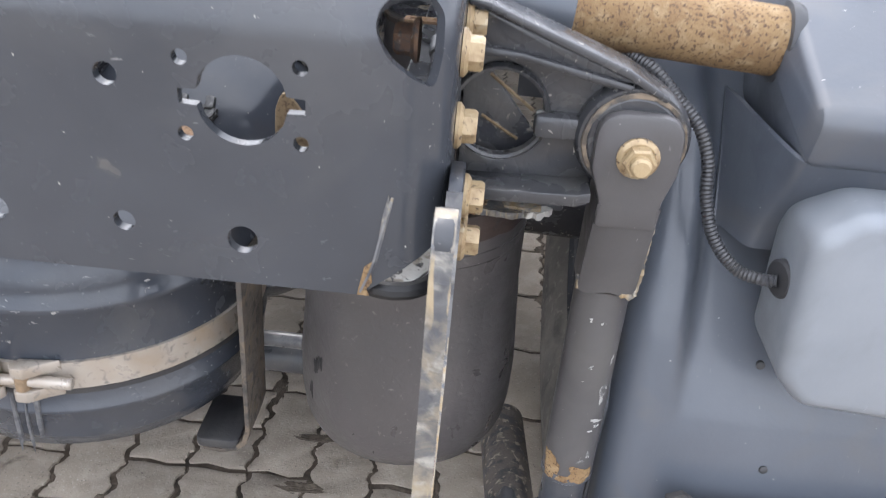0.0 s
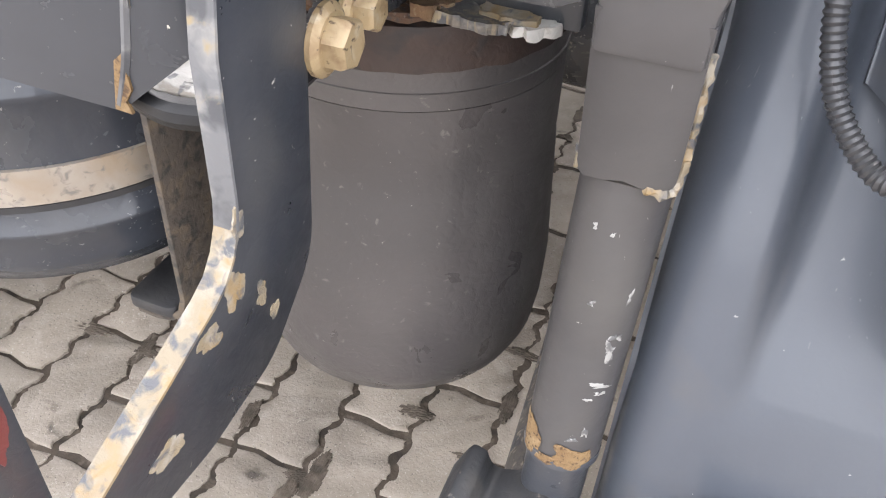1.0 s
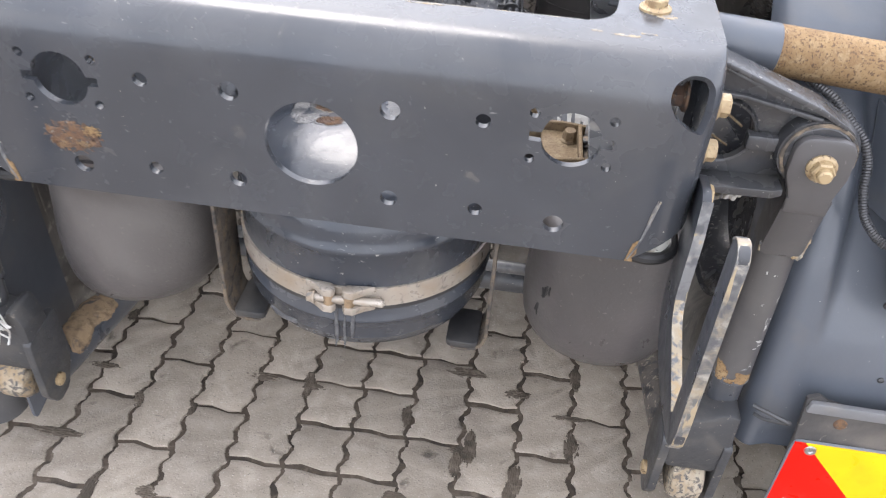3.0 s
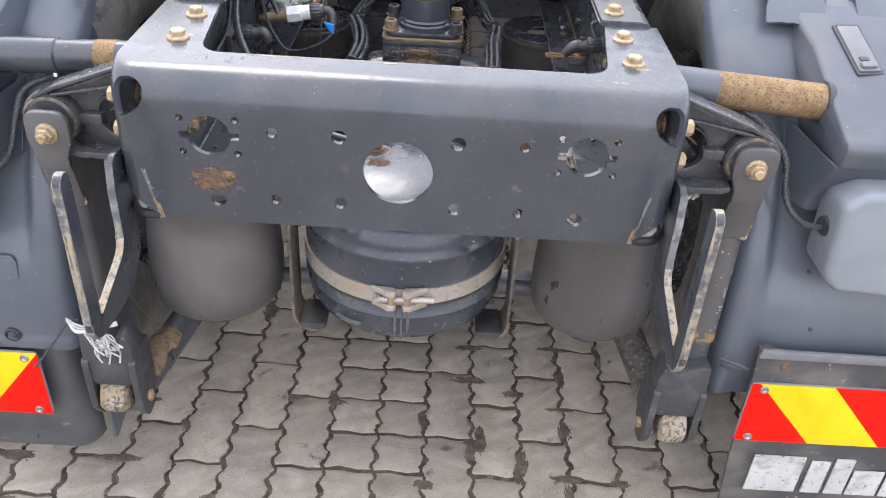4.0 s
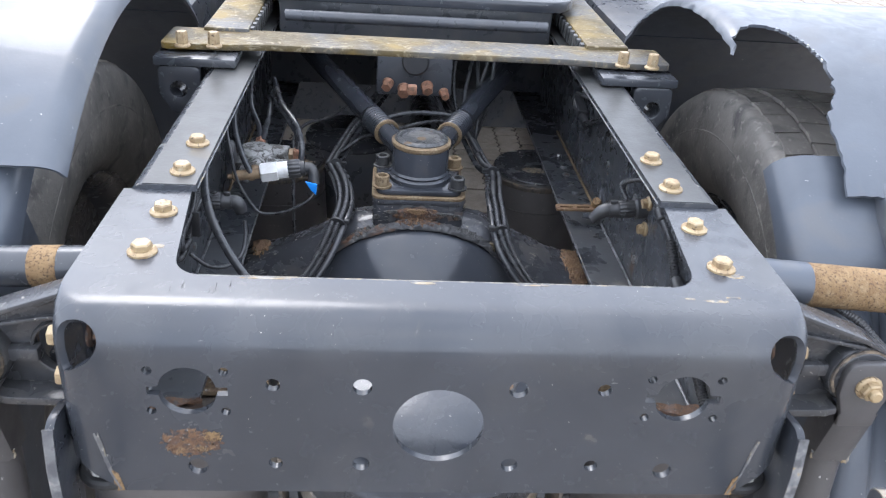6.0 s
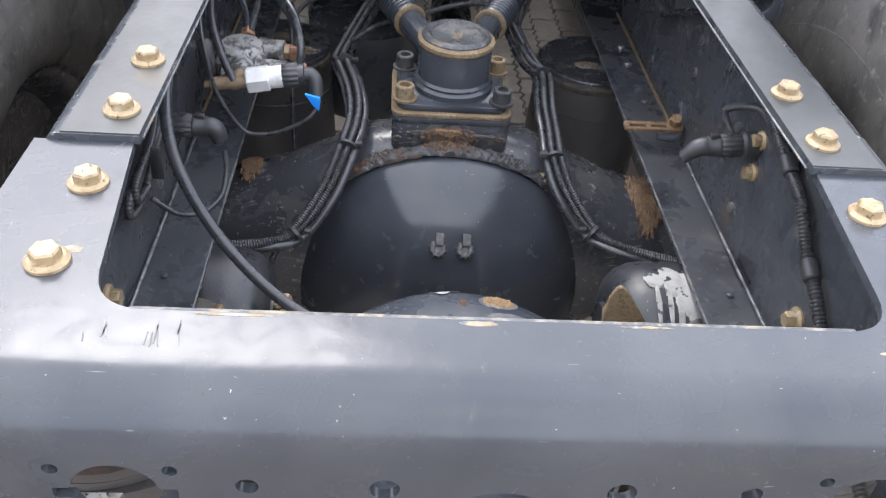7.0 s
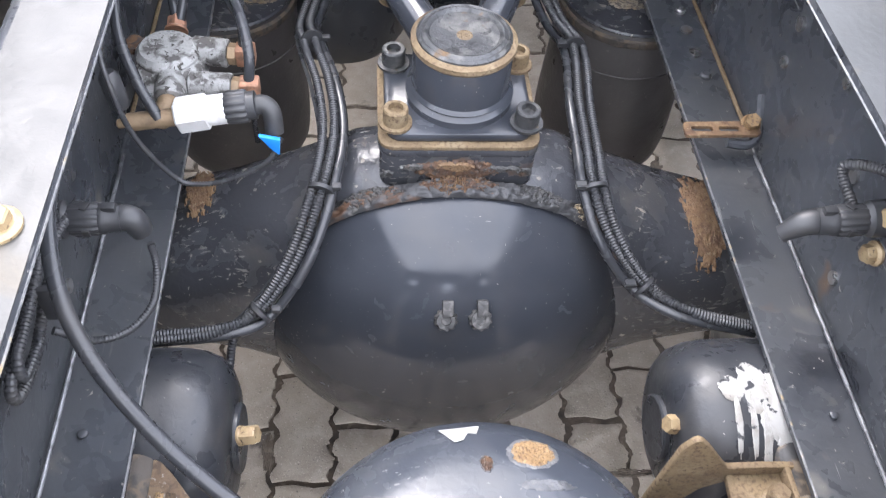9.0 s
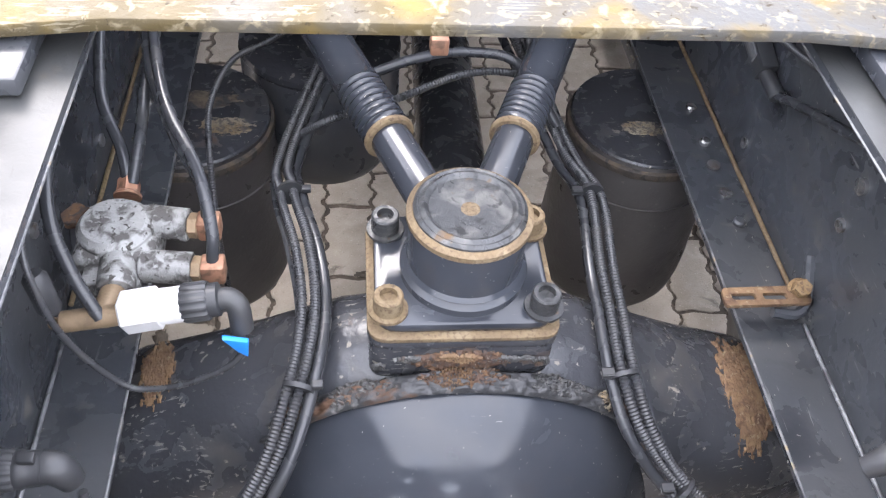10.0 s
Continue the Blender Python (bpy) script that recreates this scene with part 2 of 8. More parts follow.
STEEL = mat("bare_steel", (0.42, 0.42, 0.42), 0.3, 0.9, [((0.25, 0.2, 0.15), 60, 0.55, 0.75, 0.6)], 0.15, 220)
CAST = mat("corroded_aluminium", (0.32, 0.32, 0.312), 0.65, 0.25, [((0.11, 0.105, 0.10), 60, 0.46, 0.58, 0.8), ((0.36, 0.36, 0.35), 140, 0.56, 0.66, 0.8), ((0.06, 0.055, 0.05), 190, 0.60, 0.66, 0.8)], 1.0, 190)
COPPER = mat("copper_fitting", (0.40, 0.21, 0.135), 0.42, 0.4, [((0.20, 0.12, 0.08), 90, 0.46, 0.66, 0.6)], 0.3, 200)
BRASS = mat("brass_fitting", (0.30, 0.215, 0.135), 0.45, 0.3, [((0.17, 0.12, 0.075), 80, 0.46, 0.68, 0.6)], 0.4, 200)
WHITEPLASTIC = mat("white_sensor_body", (0.68, 0.68, 0.68), 0.4, 0.0, [((0.5, 0.48, 0.45), 40, 0.5, 0.8, 0.6)])
TANDUST = mat("tan_dusty_steel", (0.190, 0.135, 0.074), 0.8, 0.0, [((0.12, 0.083, 0.048), 15, 0.42, 0.72, 0.8), ((0.245, 0.19, 0.118), 40, 0.50, 0.76, 0.8), ((0.095, 0.062, 0.037), 250, 0.50, 0.68, 0.85)], 1.0, 230)
BLUE = mat("blue_tag", (0.01, 0.22, 0.72), 0.4)
ORANGE = mat("orange_reflector", (0.85, 0.18, 0.01), 0.3)
BLACKPLASTIC = mat("black_plastic", (0.036, 0.037, 0.040), 0.40, 0.0, [((0.055, 0.055, 0.055), 30, 0.5, 0.8, 0.5)], 0.1, 250)
LOOM = mat("black_corrugated_loom", (0.046, 0.047, 0.051), 0.28, 0.0, [((0.060, 0.058, 0.056), 30, 0.5, 0.8, 0.48)])
HOSE = mat("black_hose", (0.038, 0.040, 0.045), 0.24, 0.0, [((0.052, 0.052, 0.053), 20, 0.5, 0.8, 0.42)])
PAVER = mat("concrete_paver", (0.305, 0.262, 0.214), 0.85, 0.0, [((0.37, 0.322, 0.27), 26, 0.46, 0.75, 0.9), ((0.20, 0.17, 0.14), 6, 0.56, 0.74, 0.75), ((0.12, 0.10, 0.082), 14, 0.64, 0.72, 0.7), ((0.44, 0.395, 0.34), 300, 0.60, 0.7, 0.9), ((0.15, 0.13, 0.11), 260, 0.64, 0.71, 0.9)], 0.8, 200, per_piece=0.13)
MUDSTAIN = mat("trodden_dirt", (0.105, 0.084, 0.064), 0.9, 0.0, [((0.16, 0.13, 0.10), 70, 0.48, 0.66, 0.9), ((0.06, 0.048, 0.036), 30, 0.48, 0.65, 0.9)], 0.8, 140)
SOIL = mat("joint_dirt", (0.085, 0.066, 0.050), 0.9, 0.0, [((0.15, 0.12, 0.092), 60, 0.52, 0.66, 0.9), ((0.04, 0.032, 0.025), 25, 0.48, 0.65, 0.9)], 0.9, 120)
SCALE = mat("grey_weld_scale", (0.060, 0.058, 0.057), 0.5, 0.0, [((0.13, 0.127, 0.120), 150, 0.52, 0.64, 0.6), ((0.030, 0.030, 0.030), 70, 0.48, 0.62, 0.35), ((0.11, 0.065, 0.040), 40, 0.58, 0.70, 0.8)], 1.0, 200)
WELD = mat("weld_bead", (0.042, 0.042, 0.044), 0.42, 0.0, [((0.12, 0.115, 0.108), 90, 0.60, 0.68, 0.6), ((0.11, 0.060, 0.036), 22, 0.56, 0.64, 0.8)], 1.0, 130)
CAPTOP = mat("grimy_cap_steel", (0.060, 0.061, 0.063), 0.32, 0.3, [((0.14, 0.137, 0.130), 40, 0.50, 0.68, 0.45), ((0.025, 0.025, 0.026), 70, 0.55, 0.66, 0.5), ((0.14, 0.09, 0.05), 45, 0.63, 0.71, 0.8)], 0.9, 150)
for m, level in ((RED, 0.15), (YELLOW, 0.15), (WORNTOP, 0.44), (WORNGOLD, 0.3)):
    m.node_tree.nodes["Principled BSDF"].inputs["Specular IOR Level"].default_value = level
TORNWHITE = mat("torn_white_label", (0.36, 0.355, 0.34), 0.5, 0.0, [((0.25, 0.235, 0.21), 40, 0.46, 0.66, 0.7), ((0.045, 0.047, 0.052), 75, 0.60, 0.63, 0.3)], 0.4, 120)
LIPBLACK = mat("black_lip_paint", (0.010, 0.010, 0.011), 0.5, 0.0, [((0.03, 0.03, 0.03), 40, 0.55, 0.75, 0.6)], 0.3, 150)
RAILPAINT = mat("scuffed_rail_paint", (0.052, 0.056, 0.064), 0.26, 0.0, [((0.060, 0.061, 0.062), 5, 0.46, 0.78, 0.42), ((0.13, 0.125, 0.115), 26, 0.63, 0.76, 0.6), ((0.024, 0.026, 0.031), 12, 0.56, 0.70, 0.2), ((0.12, 0.075, 0.045), 10, 0.70, 0.80, 0.8), ((0.3, 0.28, 0.25), 150, 0.69, 0.73, 0.7)], 0.25, 110, scratch=((0.20, 0.20, 0.20), (330, 18, 160), 0.67))
SHOCKPAINT = mat("warm_grey_shock_paint", (0.066, 0.063, 0.064), 0.40, 0.0, [((0.10, 0.095, 0.09), 8, 0.48, 0.8, 0.55), ((0.048, 0.046, 0.047), 5, 0.55, 0.75, 0.4), ((0.4, 0.39, 0.36), 210, 0.725, 0.74, 0.6)], 0.15, 160, scratch=((0.4, 0.4, 0.39), (300, 200, 36), 0.71))
GREYEDGE = mat("rubbed_grey_edge", (0.13, 0.132, 0.137), 0.36, 0.0, [((0.24, 0.235, 0.225), 60, 0.5, 0.66, 0.45), ((0.075, 0.078, 0.085), 50, 0.5, 0.62, 0.35), ((0.28, 0.22, 0.13), 60, 0.62, 0.70, 0.6)], 0.4, 140)
BAGTOP = mat("brown_stained_rubber", (0.038, 0.025, 0.021), 0.6, 0.0, [((0.062, 0.039, 0.030), 26, 0.48, 0.68, 0.8), ((0.028, 0.024, 0.023), 50, 0.52, 0.65, 0.7)], 0.5, 120)
RUSTMIX = mat("flaking_orange_rust", (0.155, 0.092, 0.050), 0.85, 0.0, [((0.215, 0.135, 0.070), 45, 0.44, 0.66, 0.85), ((0.095, 0.052, 0.032), 90, 0.50, 0.66, 0.9), ((0.25, 0.185, 0.115), 160, 0.58, 0.70, 0.85), ((0.055, 0.036, 0.028), 26, 0.60, 0.74, 0.8)], 1.0, 220)
PALEFLAKE = mat("lifted_paint_rim", (0.080, 0.083, 0.090), 0.42, 0.0, [((0.135, 0.135, 0.135), 150, 0.48, 0.66, 0.5), ((0.048, 0.050, 0.056), 80, 0.48, 0.64, 0.32)], 1.0, 180)
BROWNSTRAP = mat("brown_corroded_strap", (0.075, 0.062, 0.051), 0.6, 0.0, [((0.13, 0.10, 0.07), 50, 0.48, 0.64, 0.8), ((0.034, 0.031, 0.029), 80, 0.52, 0.65, 0.7)], 1.0, 130)
# pale grey that paints the highlight along the liner fold
FOLD = mat("fold_highlight", (0.22, 0.225, 0.235), 0.3, 0.3, [((0.09, 0.092, 0.1), 40, 0.48, 0.6, 0.35)], 0.2, 140)
STRAPGREY = mat("grey_rubber_strap", (0.15, 0.152, 0.158), 0.65, 0.0, [((0.20, 0.185, 0.165), 14, 0.5, 0.75, 0.7), ((0.13, 0.135, 0.14), 30, 0.55, 0.7, 0.6)], 0.25, 200)
FLAKEWHITE = mat("scraped_pale_paint", (0.36, 0.355, 0.34), 0.5, 0.0, [((0.12, 0.12, 0.12), 130, 0.5, 0.6, 0.5)], 0.5, 120)
FORKPAINT = mat("dull_black_fork_paint", (0.036, 0.037, 0.040), 0.5, 0.0, [((0.075, 0.07, 0.064), 20, 0.52, 0.75, 0.7), ((0.2, 0.18, 0.15), 120, 0.66, 0.72, 0.9)], 0.5, 120)
PALEMUD = mat("pale_dried_mud", (0.29, 0.25, 0.19), 0.9, 0.0, [((0.22, 0.16, 0.095), 22, 0.46, 0.62, 0.9), ((0.10, 0.088, 0.075), 150, 0.50, 0.60, 0.9), ((0.05, 0.048, 0.047), 75, 0.60, 0.66, 0.6)], 1.0, 130)
CORD = mat("dirty_white_cord", (0.50, 0.49, 0.47), 0.8, 0.0, [((0.28, 0.26, 0.23), 60, 0.48, 0.64, 0.9)], 0.4, 200)
BAREEDGE = mat("bare_primer_edge", (0.25, 0.205, 0.14), 0.55, 0.0, [((0.32, 0.295, 0.25), 60, 0.46, 0.68, 0.55), ((0.27, 0.185, 0.09), 90, 0.48, 0.68, 0.7), ((0.085, 0.087, 0.093), 110, 0.52, 0.64, 0.4)], 0.8, 150)
PALERIM = mat("pale_lifted_primer", (0.30, 0.255, 0.18), 0.7, 0.0, [((0.15, 0.14, 0.125), 120, 0.46, 0.6, 0.6), ((0.08, 0.082, 0.088), 60, 0.52, 0.64, 0.4)], 1.0, 180)
HOOKPAINT = mat("near_black_hook_paint", (0.026, 0.029, 0.036), 0.34, 0.0, [((0.055, 0.055, 0.056), 9, 0.48, 0.78, 0.5), ((0.30, 0.285, 0.26), 200, 0.70, 0.735, 0.6)], 0.2, 140, scratch=((0.32, 0.31, 0.29), (200, 160, 26), 0.68))
REDSMEAR = mat("dull_red_smear", (0.115, 0.026, 0.024), 0.5, 0.0, [((0.08, 0.03, 0.03), 120, 0.5, 0.65, 0.5)], 0.3, 150)
SALTED = mat("salt_crusted_steel", (0.13, 0.115, 0.10), 0.85, 0.0, [((0.38, 0.37, 0.36), 120, 0.50, 0.60, 0.9), ((0.10, 0.062, 0.038), 45, 0.48, 0.62, 0.85), ((0.04, 0.038, 0.037), 200, 0.54, 0.62, 0.7)], 1.0, 180)


# ---- builders ----
ORIGIN = {}


def thing(name, at, label, category, group="", kind=""):
    """An empty at a thing's base, which holds its parts."""
    ob = new(name)
    ob.empty_display_size = 0.05
    ob.location = at
    ORIGIN[ob] = Vector(at)
    return tagged(ob, label, category, group, kind)


def part(name, bm, material, parent, label="", smooth=35):
    """Links a bmesh, built in world metres, as one mesh object under a thing or a part."""
    o = ORIGIN[parent]
    bmesh.ops.translate(bm, verts=bm.verts, vec=-o)
    bmesh.ops.recalc_face_normals(bm, faces=bm.faces)
    me = bpy.data.meshes.new(name)
    bm.to_mesh(me)
    bm.free()
    for p in me.polygons:
        p.use_smooth = True
    me.set_sharp_from_angle(angle=radians(smooth))
    me.materials.append(material)
    ob = new(name, me)
    ob.parent = parent
    ORIGIN[ob] = o
    if label:
        ob["label"] = label
    return ob


def solo(name, bm, material, label, category, group="", kind="", smooth=35):
    """A thing that is a single mesh."""
    pts = [v.co for v in bm.verts]
    lo = Vector([min(p[k] for p in pts) for k in range(3)])
    hi = Vector([max(p[k] for p in pts) for k in range(3)])
    base = Vector(((lo.x + hi.x) / 2, (lo.y + hi.y) / 2, lo.z))
    bmesh.ops.translate(bm, verts=bm.verts, vec=-base)
    bmesh.ops.recalc_face_normals(bm, faces=bm.faces)
    me = bpy.data.meshes.new(name)
    bm.to_mesh(me)
    bm.free()
    for p in me.polygons:
        p.use_smooth = True
    me.set_sharp_from_angle(angle=radians(smooth))
    me.materials.append(material)
    ob = new(name, me)
    ob.location = base
    ORIGIN[ob] = base
    return tagged(ob, label, category, group, kind)


def merge(bm, other):
    me = bpy.data.meshes.new("tmp")
    other.to_mesh(me)
    other.free()
    bm.from_mesh(me)
    bpy.data.meshes.remove(me)
    return bm


def box(x0, x1, y0, y1, z0, z1, bevel=0.002, seg=2, bm=None, m=None):
    b = bmesh.new()
    bmesh.ops.create_cube(b, size=1)
    for v in b.verts:
        v.co = Vector((x0 + (v.co.x + 0.5) * (x1 - x0), y0 + (v.co.y + 0.5) * (y1 - y0), z0 + (v.co.z + 0.5) * (z1 - z0)))
    if bevel:
        bmesh.ops.bevel(b, geom=b.edges[:], offset=bevel, segments=seg, affect="EDGES", profile=0.5)
    if m is not None:
        bmesh.ops.transform(b, matrix=m, verts=b.verts)
    return merge(bm, b) if bm else b


def frame_of(axis):
    a = Vector(axis).normalized()
    u = a.orthogonal().normalized()
    return a, u, a.cross(u)


def lathe(p, axis, profile, seg=32, bm=None, up=None, ring=False):
    """Turns a profile of (distance along the axis, radius) about the axis through p; ring: the profile closes on itself round a hole."""
    b = bm or bmesh.new()
    a, u, w = frame_of(axis)
    if up is not None:
        u = (Vector(up) - a * Vector(up).dot(a)).normalized()
        w = a.cross(u)
    rings = []
    for d, r in profile:
        c = Vector(p) + a * d
        if r < 1e-6:
            rings.append([b.verts.new(c)])
        else:
            rings.append([b.verts.new(c + (u * math.cos(t) + w * math.sin(t)) * r) for t in [math.tau * k / seg for k in range(seg)]])
    for r0, r1 in zip(rings, rings[1:] + (rings[:1] if ring else [])):
        for k in range(seg):
            quad = [r0[k % len(r0)], r0[(k + 1) % len(r0)], r1[(k + 1) % len(r1)], r1[k % len(r1)]]
            quad = [v for n, v in enumerate(quad) if v not in quad[:n]]
            if len(quad) > 2:
                b.faces.new(quad)
    for r in (rings[0], rings[-1]):
        if len(r) > 2 and not ring:
            b.faces.new(r)
    return b


def rod(p0, p1, r, seg=24, bevel=0.0015, bm=None, r1=None):
    d = (Vector(p1) - Vector(p0)).length
    r1 = r if r1 is None else r1
    return lathe(p0, Vector(p1) - Vector(p0), [(0, r - bevel), (bevel, r), (d - bevel, r1), (d, r1 - bevel)], seg, bm)


def spline(pts, step):
    """Points at even steps along a smooth curve through pts."""
    p = [Vector(q) for q in pts]
    p = [2 * p[0] - p[1], *p, 2 * p[-1] - p[-2]]
    fine = []
    for k in range(1, len(p) - 2):
        a, b, c, d = p[k - 1 : k + 3]
        for n in range(16):
            t = n / 16
            fine.append(0.5 * (2 * b + (c - a) * t + (2 * a - 5 * b + 4 * c - d) * t * t + (3 * b - a - 3 * c + d) * t**3))
    fine.append(p[-2])
    out, left = [fine[0]], step
    for a, b in zip(fine, fine[1:]):
        seg, done = (b - a).length, 0.0
        while seg - done >= left:
            done += left
            out.append(a.lerp(b, done / seg))
            left = step
        left -= seg - done
    if (out[-1] - fine[-1]).length > step * 0.3:
        out.append(fine[-1])
    return out


def sweep(pts, r, seg=10, step=0.01, ribs=0.0, bm=None, flat=1.0):
    """A round tube along a smooth curve; ribs: the pitch of a corrugated one."""
    b = bm or bmesh.new()
    line = spline(pts, ribs / 2 if ribs else step)
    t0 = (line[1] - line[0]).normalized()
    u = t0.orthogonal().normalized()
    rings = []
    for k, c in enumerate(line):
        t = (line[min(k + 1, len(line) - 1)] - line[max(k - 1, 0)]).normalized()
        u = (u - t * u.dot(t)).normalized()
        w = t.cross(u)
        rr = r * (0.8 if ribs and k % 2 else 1.0)
        rings.append([b.verts.new(c + (u * math.cos(a) + w * math.sin(a) * flat) * rr) for a in [math.tau * n / seg for n in range(seg)]])
    for r0, r1 in zip(rings, rings[1:]):
        for k in range(seg):
            b.faces.new((r0[k], r0[(k + 1) % seg], r1[(k + 1) % seg], r1[k]))
    b.faces.new(rings[0])
    b.faces.new(rings[-1])
    return b


def prism(poly, axis, a0, a1, holes=(), bevel=0.0, bm=None, m=None):
    """A plate: its outline (and holes) in the two other axes, from a0 to a1 along the axis."""
    b = bmesh.new()

    def at(p, a):
        return {"x": (a, p[0], p[1]), "y": (p[0], a, p[1]), "z": (p[0], p[1], a)}[axis]

    for loop in (poly, *holes):
        vs = [b.verts.new(at(p, a0)) for p in loop]
        for k in range(len(vs)):
            b.edges.new((vs[k], vs[(k + 1) % len(vs)]))
    bmesh.ops.triangle_fill(b, use_beauty=True, use_dissolve=not holes, edges=b.edges[:])
    ret = bmesh.ops.extrude_face_region(b, geom=b.faces[:])
    move = {"x": (a1 - a0, 0, 0), "y": (0, a1 - a0, 0), "z": (0, 0, a1 - a0)}[axis]
    bmesh.ops.translate(b, verts=[v for v in ret["geom"] if isinstance(v, bmesh.types.BMVert)], vec=move)
    bmesh.ops.recalc_face_normals(b, faces=b.faces)
    if bevel:
        sharp = [e for e in b.edges if len(e.link_faces) == 2 and e.calc_face_angle(0) > radians(50)]
        bmesh.ops.bevel(b, geom=sharp, offset=bevel, segments=2, affect="EDGES", profile=0.5)
    if m is not None:
        bmesh.ops.transform(b, matrix=m, verts=b.verts)
    return merge(bm, b) if bm else b


def circle(cx, cy, r, n=24, ry=None):
    return [(cx + r * math.cos(math.tau * k / n), cy + (ry or r) * math.sin(math.tau * k / n)) for k in range(n)]


def rounded(poly, r, n=5):
    """The outline with its corners rounded; r: one radius, or one for each corner."""
    out = []
    for k, p in enumerate(poly):
        rr = r[k] if isinstance(r, (list, tuple)) else r
        a, p, c = Vector(poly[k - 1]), Vector(p), Vector(poly[(k + 1) % len(poly)])
        if rr <= 0:
            out.append(tuple(p))
            continue
        d0, d1 = (a - p).normalized(), (c - p).normalized()
        half = math.acos(max(-1, min(1, d0.dot(d1)))) / 2
        reach = min(rr / max(math.tan(half), 1e-3), (a - p).length * 0.48, (c - p).length * 0.48)
        s, e = p + d0 * reach, p + d1 * reach
        for t in [q / n for q in range(n + 1)]:
            out.append(tuple((1 - t) ** 2 * s + 2 * t * (1 - t) * p + t * t * e))
    return out


def hex_bolt(p, axis, r=0.0115, head=0.010, flange=0.0165, bm=None, turn=0.3, socket=False):
    """A flanged hexagon bolt head that sits at p and points along the axis."""
    b = bm or bmesh.new()
    lathe(p, axis, [(0, flange), (0.0025, flange), (0.005, flange * 0.8)], 20, b)
    a, u, w = frame_of(axis)
    rings = []
    for d, k in ((0.003, 1.0), (head * 0.82 + 0.003, 1.0), (head + 0.003, 0.86)):
        rings.append([b.verts.new(Vector(p) + a * d + (u * math.cos(t) + w * math.sin(t)) * r * k) for t in [turn + math.tau * n / 6 for n in range(6)]])
    for r0, r1 in zip(rings, rings[1:]):
        for k in range(6):
            b.faces.new((r0[k], r0[(k + 1) % 6], r1[(k + 1) % 6], r1[k]))
    b.faces.new(rings[-1])
    return b


def socket_bolt(p, axis, r=0.0125, h=0.018, bm=None):
    """A cap screw with a hollow hexagon."""
    return lathe(p, axis, [(0, r * 1.35), (0.003, r * 1.35), (0.0032, r), (h - 0.0015, r), (h, r - 0.0015), (h, r * 0.6), (h - 0.007, r * 0.58), (h - 0.007, 0)], 18, bm)


def tube_patch(p, axis, r, up, a0, a1, d0, d1, seed, rough=0.3, lift=0.0006, n=56):
    """A ragged flake of paint or rust on a round tube: angles from up, in degrees, and distances along the axis."""
    rng = random.Random(seed)
    a = Vector(axis).normalized()
    u = (Vector(up) - a * Vector(up).dot(a)).normalized()
    w = a.cross(u)
    waves = [(q, rng.random() * 6.28, rough * 1.1 * rng.uniform(0.5, 1.2) / q**1.05) for q in (2, 3, 4, 5, 7, 9, 12, 16, 21, 27)]
    n = max(n, 84)
    b = bmesh.new()
    rings = []
    for k in (1.0, 0.7, 0.35):
        ring = []
        for i in range(n):
            t = math.tau * i / n
            g = 1 + sum(h * math.sin(q * t + p_) for q, p_, h in waves)
            cx = math.copysign(abs(math.cos(t)) ** 0.7, math.cos(t)) * g * k
            cy = math.copysign(abs(math.sin(t)) ** 0.7, math.sin(t)) * g * k
            ang = radians((a0 + a1) / 2 + (a1 - a0) / 2 * cx)
            d = (d0 + d1) / 2 + (d1 - d0) / 2 * cy
            rr = r + (lift if k < 1 else lift * 0.3)
            ring.append(b.verts.new(Vector(p) + a * d + (u * math.cos(ang) + w * math.sin(ang)) * rr))
        rings.append(ring)
    for r0, r1 in zip(rings, rings[1:]):
        for i in range(n):
            b.faces.new((r0[i], r0[(i + 1) % n], r1[(i + 1) % n], r1[i]))
    b.faces.new(rings[-1])
    return b


def roughen(b, amount, scale, seed=0.0):
    """Moves each vertex along its normal by smooth noise."""
    b.normal_update()
    for v in b.verts:
        v.co += v.normal * amount * noise.noise(v.co * scale + Vector((seed, seed, seed)))
    return b


def blob(cx, cy, rx, ry, n=22, rough=0.25, seed=1, jag=0.0):
    """A ragged closed outline."""
    rng = random.Random(seed)
    waves = [(q, rng.random() * 6.28, rough * 0.9 * rng.uniform(0.5, 1.2) / q**0.95) for q in (2, 3, 4, 5, 7, 9, 12, 16, 21, 27)]
    n = max(n, 72) if n > 25 else n
    out = []
    for k in range(n):
        a = math.tau * k / n
        w = 1 + sum(h * math.sin(q * a + p) for q, p, h in waves) * (1 + 2 * jag)
        out.append((cx + rx * w * math.cos(a), cy + ry * w * math.sin(a)))
    return out


